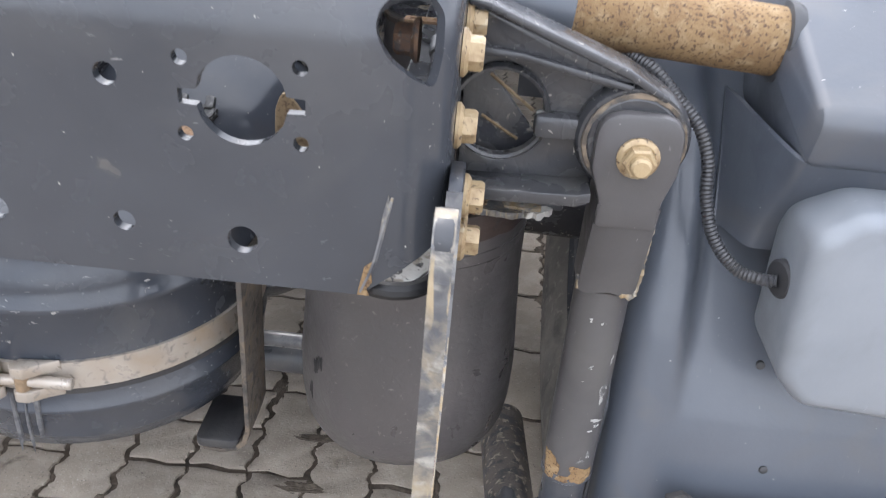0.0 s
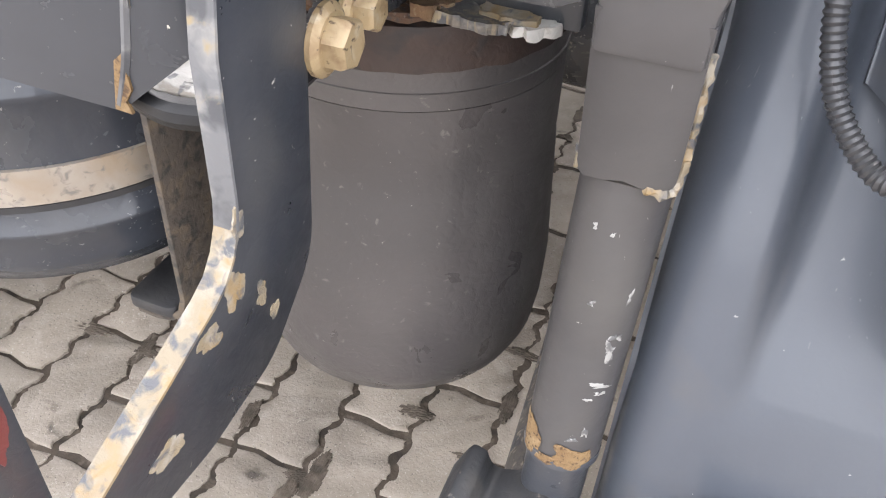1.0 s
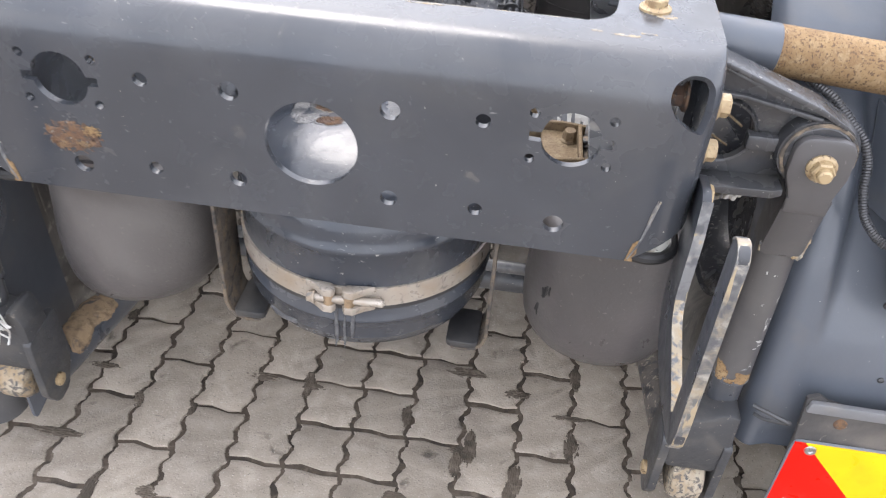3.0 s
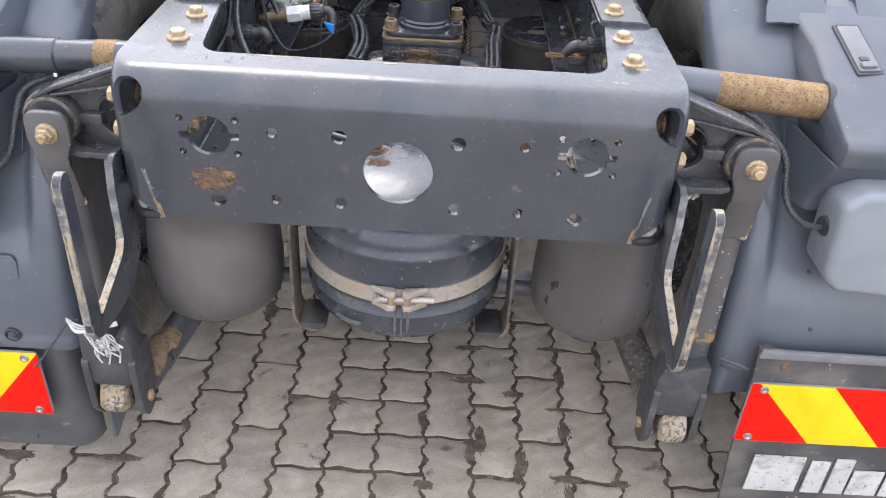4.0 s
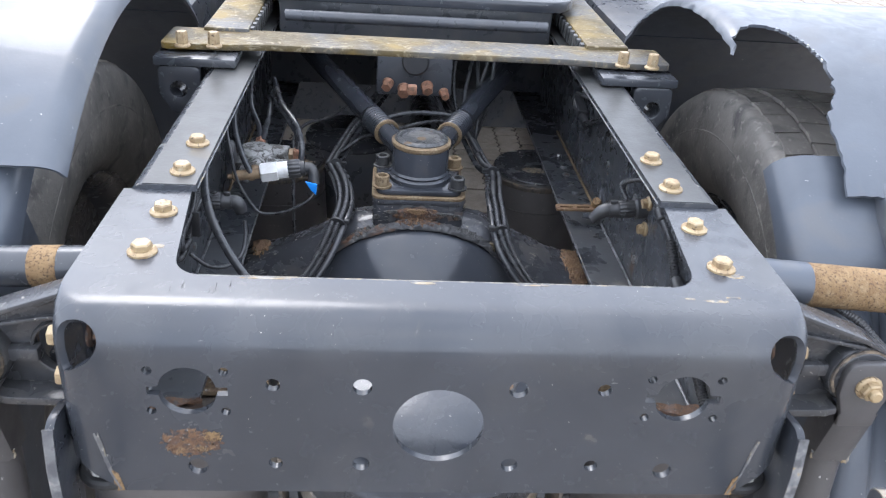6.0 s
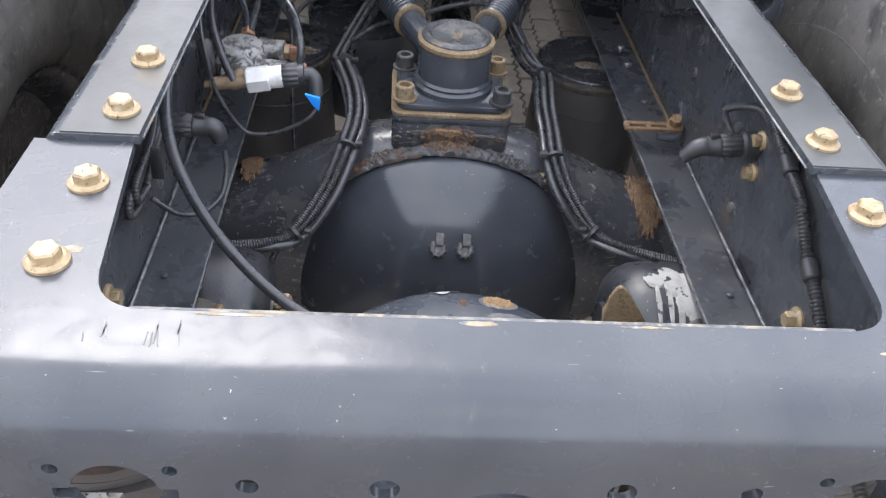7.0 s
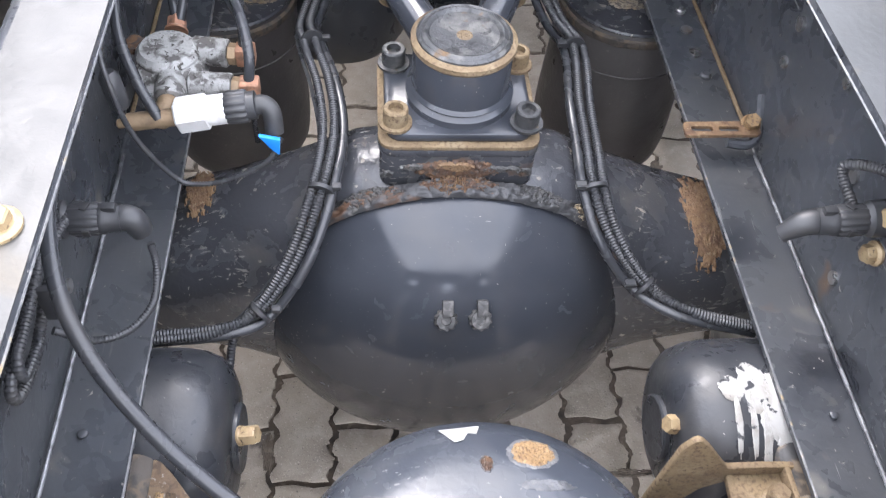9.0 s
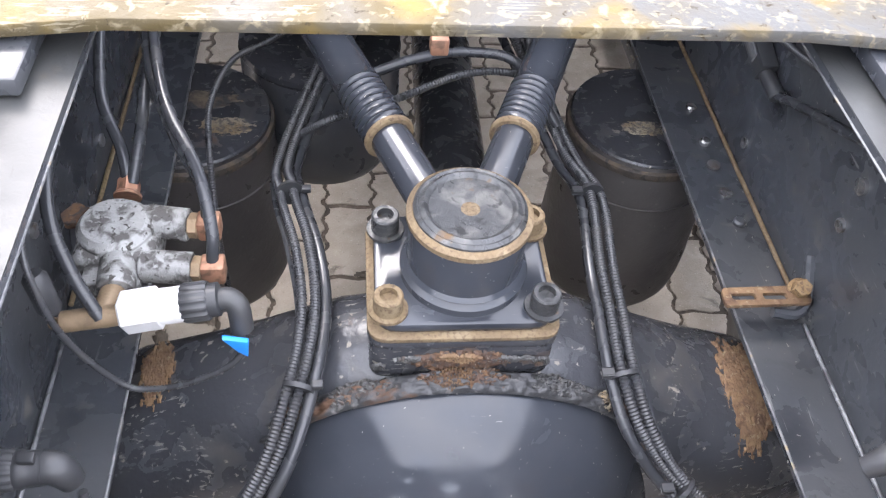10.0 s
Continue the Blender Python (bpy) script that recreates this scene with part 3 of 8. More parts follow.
def crust(at, n, m, seed, rough=0.6, lift=0.002, scale=2.2, lumps=0.5, grow=0.0, power=(2, 2), bottom=0.0004):
    """A ragged scab over a patch of any surface: at(u, v), both from -1 to 1, gives the place and the normal there. It thins out to nothing at its edge."""
    b = bmesh.new()
    shift = Vector((seed * 3.7, seed * 1.3, seed * 0.7))
    grid, value = [], {}
    for i in range(n + 1):
        row = []
        for j in range(m + 1):
            u, v = -1.35 + 2.7 * i / n, -1.35 + 2.7 * j / m
            q = Vector((u, v, 0)) * scale + shift
            e = 1 + grow - (abs(u) ** power[0] + abs(v) ** power[1])
            e += rough * (0.6 * noise.noise(q) + 0.3 * noise.noise(q * 2.6) + 0.2 * noise.noise(q * 6.5))
            p, nrm = at(u, v)
            h = lift * max(0.0, min(1.0, e * 3)) * (1 + lumps * noise.noise(q * 4.3) + 0.5 * lumps * noise.noise(q * 11)) - bottom
            vert = b.verts.new(Vector(p) + Vector(nrm) * h)
            value[vert] = e
            row.append(vert)
        grid.append(row)
    for r0, r1 in zip(grid, grid[1:]):
        for k in range(m):
            quad = (r0[k], r0[k + 1], r1[k + 1], r1[k])
            if sum(value[v] for v in quad) > 0:
                b.faces.new(quad)
    bmesh.ops.delete(b, geom=[v for v in b.verts if not v.link_faces], context="VERTS")
    return b


def flat_patch(o, eu, ev):
    """For crust(): a plane through o, spanned by two half widths."""
    o, eu, ev = Vector(o), Vector(eu), Vector(ev)
    nrm = eu.cross(ev).normalized()
    return lambda u, v: (o + eu * u + ev * v, nrm)


def tube_area(p, axis, r, up, a0, a1, d0, d1):
    """For crust(): a stretch of a round tube, by angles from up and distances along the axis."""
    p, a = Vector(p), Vector(axis).normalized()
    w0 = (Vector(up) - a * Vector(up).dot(a)).normalized()
    w1 = a.cross(w0)

    def at(u, v):
        g = radians((a0 + a1) / 2 + (a1 - a0) / 2 * u)
        nrm = w0 * math.cos(g) + w1 * math.sin(g)
        return p + a * ((d0 + d1) / 2 + (d1 - d0) / 2 * v) + nrm * r, nrm

    return at


def knurled(p, axis, d0, d1, r, n=14, depth=0.0012):
    """A grip ring whose ridges run along the axis."""
    b = bmesh.new()
    a, u, w = frame_of(axis)
    rings = []
    for d, k in ((d0, 0.93), (d0 + 0.002, 1.0), (d1 - 0.002, 1.0), (d1, 0.93)):
        rings.append([b.verts.new(Vector(p) + a * d + (u * math.cos(t) + w * math.sin(t)) * (r * k - (depth if i % 4 > 1 else 0))) for i, t in enumerate([math.tau * q / (n * 4) for q in range(n * 4)])])
    for r0, r1 in zip(rings, rings[1:]):
        for k in range(n * 4):
            b.faces.new((r0[k], r0[(k + 1) % (n * 4)], r1[(k + 1) % (n * 4)], r1[k]))
    b.faces.new(rings[0])
    b.faces.new(rings[-1])
    return b


# ---- chassis frame ----
RAIL_OUT, RAIL_IN, RAIL_LOW, RAIL_TOP = 0.388, 0.306, 0.755, 1.042
frame_thing = thing("chassis_frame", (0, 0.5, RAIL_LOW), "grey painted truck chassis frame with a bolted end plate", "chassis")


def rail(s):
    t = 0.008
    lower = rounded([(s * RAIL_IN, RAIL_LOW), (s * RAIL_OUT, RAIL_LOW), (s * RAIL_OUT, 1.026), (s * (RAIL_OUT - t), 1.026), (s * (RAIL_OUT - t), RAIL_LOW + t), (s * RAIL_IN, RAIL_LOW + t)], [0, 0.012, 0, 0, 0.005, 0])
    full = rounded([(s * RAIL_IN, RAIL_LOW), (s * RAIL_OUT, RAIL_LOW), (s * RAIL_OUT, RAIL_TOP), (s * RAIL_IN, RAIL_TOP), (s * RAIL_IN, RAIL_TOP - t), (s * (RAIL_OUT - t), RAIL_TOP - t), (s * (RAIL_OUT - t), RAIL_LOW + t), (s * RAIL_IN, RAIL_LOW + t)], [0, 0.012, 0.014, 0, 0, 0.006, 0.005, 0])
    web = [(0.10, 0.815), (0.13, 0.812), (0.17, 0.772), (0.17, 1.026), (0.10, 1.026)]
    b = prism(web, "x", s * (RAIL_OUT - t), s * RAIL_OUT, bevel=0)
    prism(lower[:], "y", 0.17, 0.30, bm=b, bevel=0)
    return prism(full, "y", 0.30, 3.4, bm=b, bevel=0)


for s in (1, -1):
    part("rail", rail(s), RAILPAINT, frame_thing, "black steel rail with worn grey top")
    # worn upper face of the rail
    part("rail_top", box(s * RAIL_IN, s * (RAIL_OUT - 0.014), 0.302, 3.2, RAIL_TOP, RAIL_TOP + 0.0012, 0), WORNTOP, frame_thing, "scuffed pale top of the rail")


BEND_X, BEND_Z, BEND_S, BEND_T = 0.364, 0.990, 0.032, 0.046


def side_bend(u):
    """Across the end plate: how far out and how far back a distance along the sheet lies."""
    a = min(max(abs(u) - BEND_X, 0.0) / BEND_S, math.pi / 2)
    return math.copysign(min(abs(u), BEND_X) + BEND_S * math.sin(a), u), BEND_S * (1 - math.cos(a))


def top_bend(v):
    """Up the end plate: the height and how far back a distance along the sheet lies."""
    a = min(max(v - BEND_Z, 0.0) / BEND_T, math.pi / 2)
    return min(v, BEND_Z) + BEND_T * math.sin(a), BEND_T * (1 - math.cos(a))


def fill_loops(b, loops):
    es = []
    for loop in loops:
        vs = [b.verts.new(q) for q in loop]
        es += [b.edges.new((vs[k], vs[(k + 1) % len(vs)])) for k in range(len(vs))]
    bmesh.ops.triangle_fill(b, use_beauty=True, use_dissolve=False, edges=es)


def end_plate():
    """The pressed end member: a face with its holes, bent back round both sides and over the top, a relief slot in each upper corner."""
    ue, ve = BEND_X + BEND_S * math.pi / 2, BEND_Z + BEND_T * math.pi / 2
    side_v = [0.862, BEND_Z] + [BEND_Z + BEND_T * math.pi / 2 * k / 8 for k in range(1, 9)]
    side_u = [BEND_X + BEND_S * math.pi / 2 * k / 8 for k in range(9)]
    half = [(0.338, 0.812), (0.346, 0.817), (0.376, 0.842), (0.392, 0.852), (0.404, 0.858)] + [(ue, v) for v in side_v] + [(u, ve) for u in reversed(side_u[:-1])]
    poly = half + [(-x, z) for x, z in reversed(half)]
    holes = [circle(0, 0.908, 0.049, 48)]
    for s in (1, -1):
        ring = circle(s * 0.261, 0.950, 0.030, 40)
        for sd in (1, -1):
            ring = [p for p in ring if not ((p[0] - s * 0.261) * sd > 0.0285)]
            ears = [(s * 0.261 + sd * 0.0292, 0.9445 if sd > 0 else 0.9555), (s * 0.261 + sd * 0.041, 0.945 if sd > 0 else 0.955), (s * 0.261 + sd * 0.041, 0.955 if sd > 0 else 0.945), (s * 0.261 + sd * 0.0292, 0.9555 if sd > 0 else 0.9445)]
            ring += ears
        ring.sort(key=lambda p: math.atan2(p[1] - 0.950, p[0] - s * 0.261))
        holes.append(ring)
        for dx, dz in ((-0.038, 0.0255), (0.038, 0.0255), (-0.038, -0.0255), (0.038, -0.0255)):
            holes.append(circle(s * (0.261 + dx), 0.950 + dz, 0.0052, 14))
        holes.append(circle(s * 0.082, 0.959, 0.0105, 18))
        holes.append(circle(s * 0.174, 0.960, 0.0078, 16))
        holes.append(circle(s * 0.082, 0.854, 0.0095, 18))
        holes.append(circle(s * 0.174, 0.854, 0.0078, 16))
        holes.append(circle(s * 0.257, 0.848, 0.0108, 18))
        slot = [(0.344, 1.004), (0.347, 1.019), (0.361, 1.030), (0.377, 1.028), (0.388, 1.014), (0.389, 0.990), (0.384, 0.968), (0.368, 0.976), (0.353, 0.986)]
        holes.append(rounded([(s * u, v) for u, v in slot], [0.02, 0.02, 0.02, 0.02, 0.02, 0.03, 0.006, 0.03, 0.03], 5))
    b = bmesh.new()
    fill_loops(b, [[(u, 0, v) for u, v in loop] for loop in (poly, *holes)])
    for k in range(9):
        for s in (1, -1):
            bmesh.ops.bisect_plane(b, geom=b.verts[:] + b.edges[:] + b.faces[:], plane_co=(s * (BEND_X + BEND_S * math.pi / 2 * k / 8), 0, 0), plane_no=(1, 0, 0))
        bmesh.ops.bisect_plane(b, geom=b.verts[:] + b.edges[:] + b.faces[:], plane_co=(0, 0, BEND_Z + BEND_T * math.pi / 2 * k / 8), plane_no=(0, 0, 1))
    for v in b.verts:
        (x, y0), (z, y1) = side_bend(v.co.x), top_bend(v.co.z)
        v.co = (x, y0 + y1, z)
    # the flat top with its opening, and the flat sides
    front = [(side_bend(u)[0], BEND_T + side_bend(u)[1]) for u in side_u]
    legs = rounded([(0.311, 0.30), (0.288, 0.088), (-0.288, 0.088), (-0.311, 0.30)], [0, 0.045, 0.045, 0], 9)
    top = front + [(0.396, 0.30)] + legs + [(-0.396, 0.30)] + [(-x, y) for x, y in reversed(front)]
    fill_loops(b, [[(x, y, 1.036) for x, y in top]])
    for s in (1, -1):
        edge = [(BEND_S + top_bend(v)[1], top_bend(v)[0]) for v in side_v]
        fill_loops(b, [[(s * 0.396, y, z) for y, z in edge + [(0.30, 1.036), (0.30, 0.79), (0.14, 0.81), (0.095, 0.835)]]])
    bmesh.ops.remove_doubles(b, verts=b.verts[:], dist=0.0004)
    bmesh.ops.recalc_face_normals(b, faces=b.faces)
    up = next(f for f in b.faces if f.calc_center_median().z > 1.0355)
    if up.normal.z < 0:
        bmesh.ops.reverse_faces(b, faces=b.faces[:])
    bmesh.ops.solidify(b, geom=b.faces[:], thickness=0.008)
    return b


plate = part("end_plate", end_plate(), CHASSIS, frame_thing, "grey pressed end plate with round holes", smooth=40)
for s in (1, -1):
    # lower corner flange, bare and shiny, and the chipped cut edge
    part("corner_flange", prism([(s * 0.338, 0.013), (s * 0.352, 0.009), (s * 0.376, 0.012), (s * 0.390, 0.034), (s * 0.392, 0.09), (s * 0.30, 0.09)], "z", 0.813, 0.8205, bevel=0.001), PEELED, plate, "lower flange with peeled pale paint")
    part("flange_lip", sweep([(s * 0.338, 0.014, 0.8130), (s * 0.352, 0.009, 0.8130), (s * 0.365, 0.008, 0.8130), (s * 0.380, 0.014, 0.8135), (s * 0.390, 0.032, 0.814), (s * 0.391, 0.09, 0.814)], 0.0070, 10, 0.004), LIPBLACK, plate, "black rounded lip")
    part("cut_edge", sweep([(s * 0.341, 0.0, 0.815), (s * 0.349, -0.0004, 0.838), (s * 0.354, -0.0002, 0.862), (s * 0.361, 0.001, 0.893)], 0.0022, 6, 0.004, flat=0.5), GREYEDGE, plate, "cut edge with chipped paint")
    part("paint_chip", prism([(s * (0.3395 + 0.2 * (z - 0.82)), z) for z in (0.813, 0.836)] + [(s * x, z) for x, z in ((0.3505, 0.843), (0.3475, 0.833), (0.3485, 0.824), (0.3445, 0.818), (0.3465, 0.8125))], "y", -0.0012, 0.0006), TANSTEEL, plate, "tan primer where the paint chipped off")
    part("paint_chip", prism([(s * x, z) for x, z in ((0.352, 0.862), (0.3545, 0.88), (0.3575, 0.894), (0.3585, 0.889), (0.3565, 0.872), (0.3555, 0.860))], "y", -0.0012, 0.0006), CHIPPED, plate, "tan primer where the paint chipped off")
# worn rim of the upper opening
rim = [(-0.262, 0.0895), (-0.1, 0.0893), (0.08, 0.0893), (0.262, 0.0895)]
part("opening_edge", sweep([(x, y, 1.0325) for x, y in rim], 0.0037, 8, 0.02), CHIPPED, plate, "opening edge worn to tan primer")
# weeping rust and blistered paint beside the left lamp hole
for k in range(46):
    a, r = random.random() * math.tau, random.random() ** 0.6
    x, z = -0.262 + 0.034 * r * math.cos(a), 0.884 + 0.026 * r * math.sin(a)
    if k < 45:
        bl = lathe((x, 0.0008, z), (0, -1, 0), [(0, 0.0016 + random.random() ** 2 * 0.0036), (0.0008, 0.0014), (0.0011, 0)], 8)
        if k == 0:
            blister = bl
        else:
            blister = merge(blister, bl)
part("rust_blisters", blister, CHASSIS, plate, "patch of blistered paint and rust")["kind"] = "stuff"
for k, (x, z, rx, rz) in enumerate(((-0.248, 0.884, 0.011, 0.006), (-0.256, 0.876, 0.009, 0.005), (-0.240, 0.878, 0.005, 0.004), (-0.266, 0.882, 0.006, 0.003))):
    part("rust_flake", prism(blob(x, z, rx, rz, 60, 0.5, k + 60), "y", -0.0012, 0.0004), RUSTMIX if k else RUSTY, plate, "brown rust where the paint lifted")
for k, (x, z, rx, rz, m) in enumerate(((-0.262, 0.882, 0.030, 0.018, RUSTY), (-0.240, 0.890, 0.010, 0.007, TANSTEEL), (-0.275, 0.872, 0.012, 0.006, RUSTMIX), (-0.252, 0.874, 0.010, 0.004, TANSTEEL))):
    part("rust_flake", crust(flat_patch((x, -0.0002, z), (rx, 0, 0), (0, 0, rz)), 60, 44, 120 + k, 1.6, 0.0016, 5.0, 0.8), m, plate, "brown weeping rust through the paint", smooth=180)

# scrapes on the folded top
rng = random.Random(14)
for k in range(11):
    x, y, w = rng.choice((-0.275, -0.262, -0.235, -0.222)) + rng.uniform(-0.012, 0.012), rng.uniform(0.052, 0.066), rng.uniform(0.006, 0.022)
    lean = rng.uniform(-0.25, 0.1)
    part("scrape", prism([(x, y), (x + lean * w, y + w), (x + lean * w + 0.0010, y + w), (x + 0.0010, y)], "z", 1.0358, 1.0363), DARKPLASTIC if k % 4 else GREYEDGE, plate, "scrape in the paint")
for k, (x, y, rx, ry) in enumerate(((0.300, 0.062, 0.016, 0.003), (0.322, 0.070, 0.010, 0.002), (0.272, 0.066, 0.006, 0.002), (-0.318, 0.150, 0.008, 0.005), (0.342, 0.118, 0.010, 0.006), (-0.020, 0.084, 0.014, 0.003), (-0.19, 0.0855, 0.03, 0.0015), (0.10, 0.0855, 0.02, 0.0015))):
    part("paint_chip", crust(flat_patch((x, y, 1.0361), (rx, 0, 0), (0, ry, 0)), 40, 30, 200 + k, 1.0, 0.0007, 2.6, 0.2), BAREEDGE, plate, "chip down to tan primer", smooth=180)

bolt_spots = [(s * 0.331, y, 1.036 if y < 0.3 else 1.0432) for s in (1, -1) for y in (0.135, 0.235, 0.342, 0.441)]
for n, (x, y, z) in enumerate(bolt_spots):
    part("flange_bolt", hex_bolt((x, y, z), (0, 0, 1), turn=0.4 * n), ZINC, frame_thing, "yellow zinc flange bolt")
for s in (1, -1):
    for y, z in ((0.053, 0.979), (0.055, 0.926), (0.054, 0.872), (0.053, 0.836)):
        part("flange_bolt", hex_bolt((s * 0.4065 if z < 0.9 else s * 0.3965, y, z), (s, 0, 0), 0.012, 0.012, 0.0165, turn=z * 40), ZINC, frame_thing, "yellow zinc flange bolt")
    for y, z in ((0.100, 0.83), (0.113, 0.984)):
        part("flange_bolt", hex_bolt((s * 0.3965, y, z), (s, 0, 0), 0.0105, 0.012, 0.015, turn=z * 30), ZINC, frame_thing, "yellow zinc flange bolt")
    # bolt seen through the corner notch
    part("flange_bolt", hex_bolt((s * 0.368, 0.05, 0.985), (-s, 0, 0), 0.011, 0.014, 0.015), RUSTY, frame_thing, "rusty bolt inside the corner notch")
    for y, z in ((0.331, 0.820), (0.277, 0.825)):
        part("flange_bolt", hex_bolt((s * (RAIL_OUT - 0.008), y, z), (-s, 0, 0), 0.0105, 0.012, 0.0155, turn=y * 50), ZINC, frame_thing, "yellow zinc flange bolt")
    # free holes and small nuts in the web
    for y, z in ((0.565, 0.807), (0.62, 0.90), (0.817, 0.880), (0.90, 0.97), (1.03, 0.80), (1.10, 0.93), (0.70, 0.95), (0.46, 0.965)):
        part("web_stud", lathe((s * (RAIL_OUT - 0.008), y, z), (-s, 0, 0), [(0, 0.0075), (0.003, 0.0075), (0.004, 0.005), (0.004, 0)], 12), STEEL, frame_thing, "bright stud end in the rail web")
    for y, z in ((1.028, 0.764), (0.978, 0.764), (0.432, 0.764), (0.315, 0.764)):
        part("flange_stud", lathe((s * 0.35, y, z), (0, 0, 1), [(0, 0.0085 if y > 0.9 else 0.0045), (0.003, 0.0085 if y > 0.9 else 0.0045), (0.004, 0.003), (0.004, 0)], 12), STEEL if y > 0.9 else BLACK, frame_thing, "stud in the lower flange")

# ---- stub pipes through the mudguards ----
right_pipe = thing("support_pipe", (0.53, 0.206, 0.94), "tan rusty support pipe with a grey collar", "pipe", "mudguard support pipes")
part("pipe", rod((0.44, 0.206, 0.9795), (0.70, 0.207, 0.962), 0.0285, 40), TANSTEEL, right_pipe)
part("collar", rod((0.396, 0.206, 0.983), (0.481, 0.206, 0.9767), 0.0290, 36, 0.002), PLASTIC, right_pipe, "grey painted collar")
part("flange_ring", rod((0.3965, 0.206, 0.983), (0.406, 0.206, 0.982), 0.034, 32, 0.003), TANSTEEL, right_pipe)
left_pipe = thing("support_pipe", (-0.53, 0.212, 0.94), "grey painted support pipe with rust-tan bands", "pipe", "mudguard support pipes")
part("pipe", rod((-0.396, 0.212, 0.972), (-0.74, 0.212, 0.9585), 0.0255, 40), CHASSIS, left_pipe)
part("sleeve", rod((-0.545, 0.212, 0.966), (-0.735, 0.212, 0.9587), 0.0285, 40, 0.003), CHASSIS, left_pipe, "wider grey sleeve")
part("rust_band", rod((-0.452, 0.212, 0.9698), (-0.486, 0.212, 0.9685), 0.0259, 40, 0.0004), TANSTEEL, left_pipe, "tan band of surface rust")
part("rust_band", rod((-0.645, 0.212, 0.9622), (-0.69, 0.212, 0.9604), 0.0288, 40, 0.0004), TANSTEEL, left_pipe, "tan band of surface rust")
part("clip", lathe((-0.553, 0.200, 0.942), (0, -0.4, -1), [(0, 0.006), (0.006, 0.006), (0.008, 0.003), (0.008, 0)], 12), STEEL, left_pipe)


# ---- shock absorber brackets, shock absorbers, guide hooks ----
def bracket(s):
    t = thing("shock_bracket", (s * 0.45, 0.11, 0.85), "dark grey cast shock absorber bracket bolted to the rail", "bracket", "shock absorber brackets")
    web = rounded([(s * 0.3968, 0.855), (s * 0.49, 0.857), (s * 0.545, 0.88), (s * 0.560, 0.925), (s * 0.535, 0.953), (s * 0.415, 0.99), (s * 0.3968, 0.997)], [0, 0.01, 0.03, 0.03, 0.02, 0.01, 0])
    part("web", prism(web, "y", 0.126, 0.140, holes=[circle(s * 0.428, 0.912, 0.034, 32, 0.040)], bevel=0.0025), BRACKETPAINT, t)
    infill = rounded([(s * 0.3968, 0.998), (s * 0.41, 0.995), (s * 0.545, 0.943), (s * 0.52, 0.940), (s * 0.44, 0.960), (s * 0.3968, 0.963)], 0.002)
    part("upper_web", prism(infill, "y", 0.112, 0.139, bevel=0.002), BRACKETPAINT, t)
    sheet = rounded([(s * 0.3968, 1.003), (s * 0.411, 1.001), (s * 0.520, 0.961), (s * 0.552, 0.943), (s * 0.550, 0.938), (s * 0.517, 0.955), (s * 0.410, 0.9955), (s * 0.3968, 0.9975)], [0, 0.006, 0.01, 0.002, 0.002, 0.01, 0.006, 0])
    part("top_flange", prism(sheet, "y", 0.104, 0.142, bevel=0.0018), BRACKETPAINT, t, "sloping top flange rubbed bright")
    second = rounded([(s * 0.3968, 0.969), (s * 0.44, 0.966), (s * 0.525, 0.949), (s * 0.524, 0.943), (s * 0.44, 0.960), (s * 0.3968, 0.962)], [0, 0.01, 0.002, 0.002, 0.01, 0])
    part("upper_rib", prism(second, "y", 0.106, 0.139, bevel=0.0022), BRACKETPAINT, t)
    lower = rounded([(s * 0.3968, 0.849), (s * 0.494, 0.851), (s * 0.505, 0.856), (s * 0.505, 0.865), (s * 0.494, 0.862), (s * 0.3968, 0.859)], [0, 0.008, 0.002, 0.002, 0.008, 0])
    part("lower_rib", prism(lower, "y", 0.094, 0.139, bevel=0.0015), BRACKETPAINT, t)
    skirt = rounded([(s * 0.3975, 0.834), (s * 0.470, 0.836), (s * 0.488, 0.853), (s * 0.3975, 0.853)], 0.003)
    part("skirt", prism(skirt, "y", 0.140, 0.150, bevel=0.002), BRACKETPAINT, t)
    part("hole_rim", lathe((s * 0.428, 0.130, 0.912), (0, -1, 0), [(0, 0.0395), (0.006, 0.0395), (0.009, 0.0375), (0.008, 0.035), (0, 0.0345)], 40, ring=True), BRACKETPAINT, t)
    part("lug", box(min(s * 0.455, s * 0.492), max(s * 0.455, s * 0.492), 0.112, 0.13, 0.898, 0.917, 0.004), BRACKETPAINT, t)
    part("boss", lathe((s * 0.531, 0.145, 0.905), (0, -1, 0), [(0, 0.042), (0.016, 0.0440), (0.032, 0.0445), (0.037, 0.0415), (0.037, 0.031)], 48), BRACKETPAINT, t)
    part("bushing", lathe((s * 0.531, 0.1125, 0.905), (0, -1, 0), [(0, 0.0365), (0.006, 0.0365), (0.008, 0.034), (0.008, 0.0)], 40), BRACKETPAINT, t, "black rubber bushing")
    part("dust_ring", roughen(lathe((s * 0.532, 0.1085, 0.904), (0, -1, 0), [(0, 0.0395), (0.0018, 0.0402), (0.0032, 0.0395), (0.0032, 0.0365), (0, 0.036)], 60, ring=True), 0.001, 200), MUDDY, t, "thin tan ring of dried dirt")
    part("stiffener", prism([(s * 0.3975, 0.865), (s * 0.46, 0.865), (s * 0.46, 0.885), (s * 0.3975, 0.962)], "y", 0.150, 0.158, bevel=0.001), HOUSING, t, "rib behind the round hole")
    part("scraped_line", sweep([(s * 0.418, 0.147, 0.935), (s * 0.455, 0.147, 0.908)], 0.0016, 6, 0.01), TANDUST, t, "scraped tan edge")
    part("scraped_line", sweep([(s * 0.414, 0.147, 0.900), (s * 0.445, 0.147, 0.882)], 0.0014, 6, 0.01), TANDUST, t, "scraped tan edge")
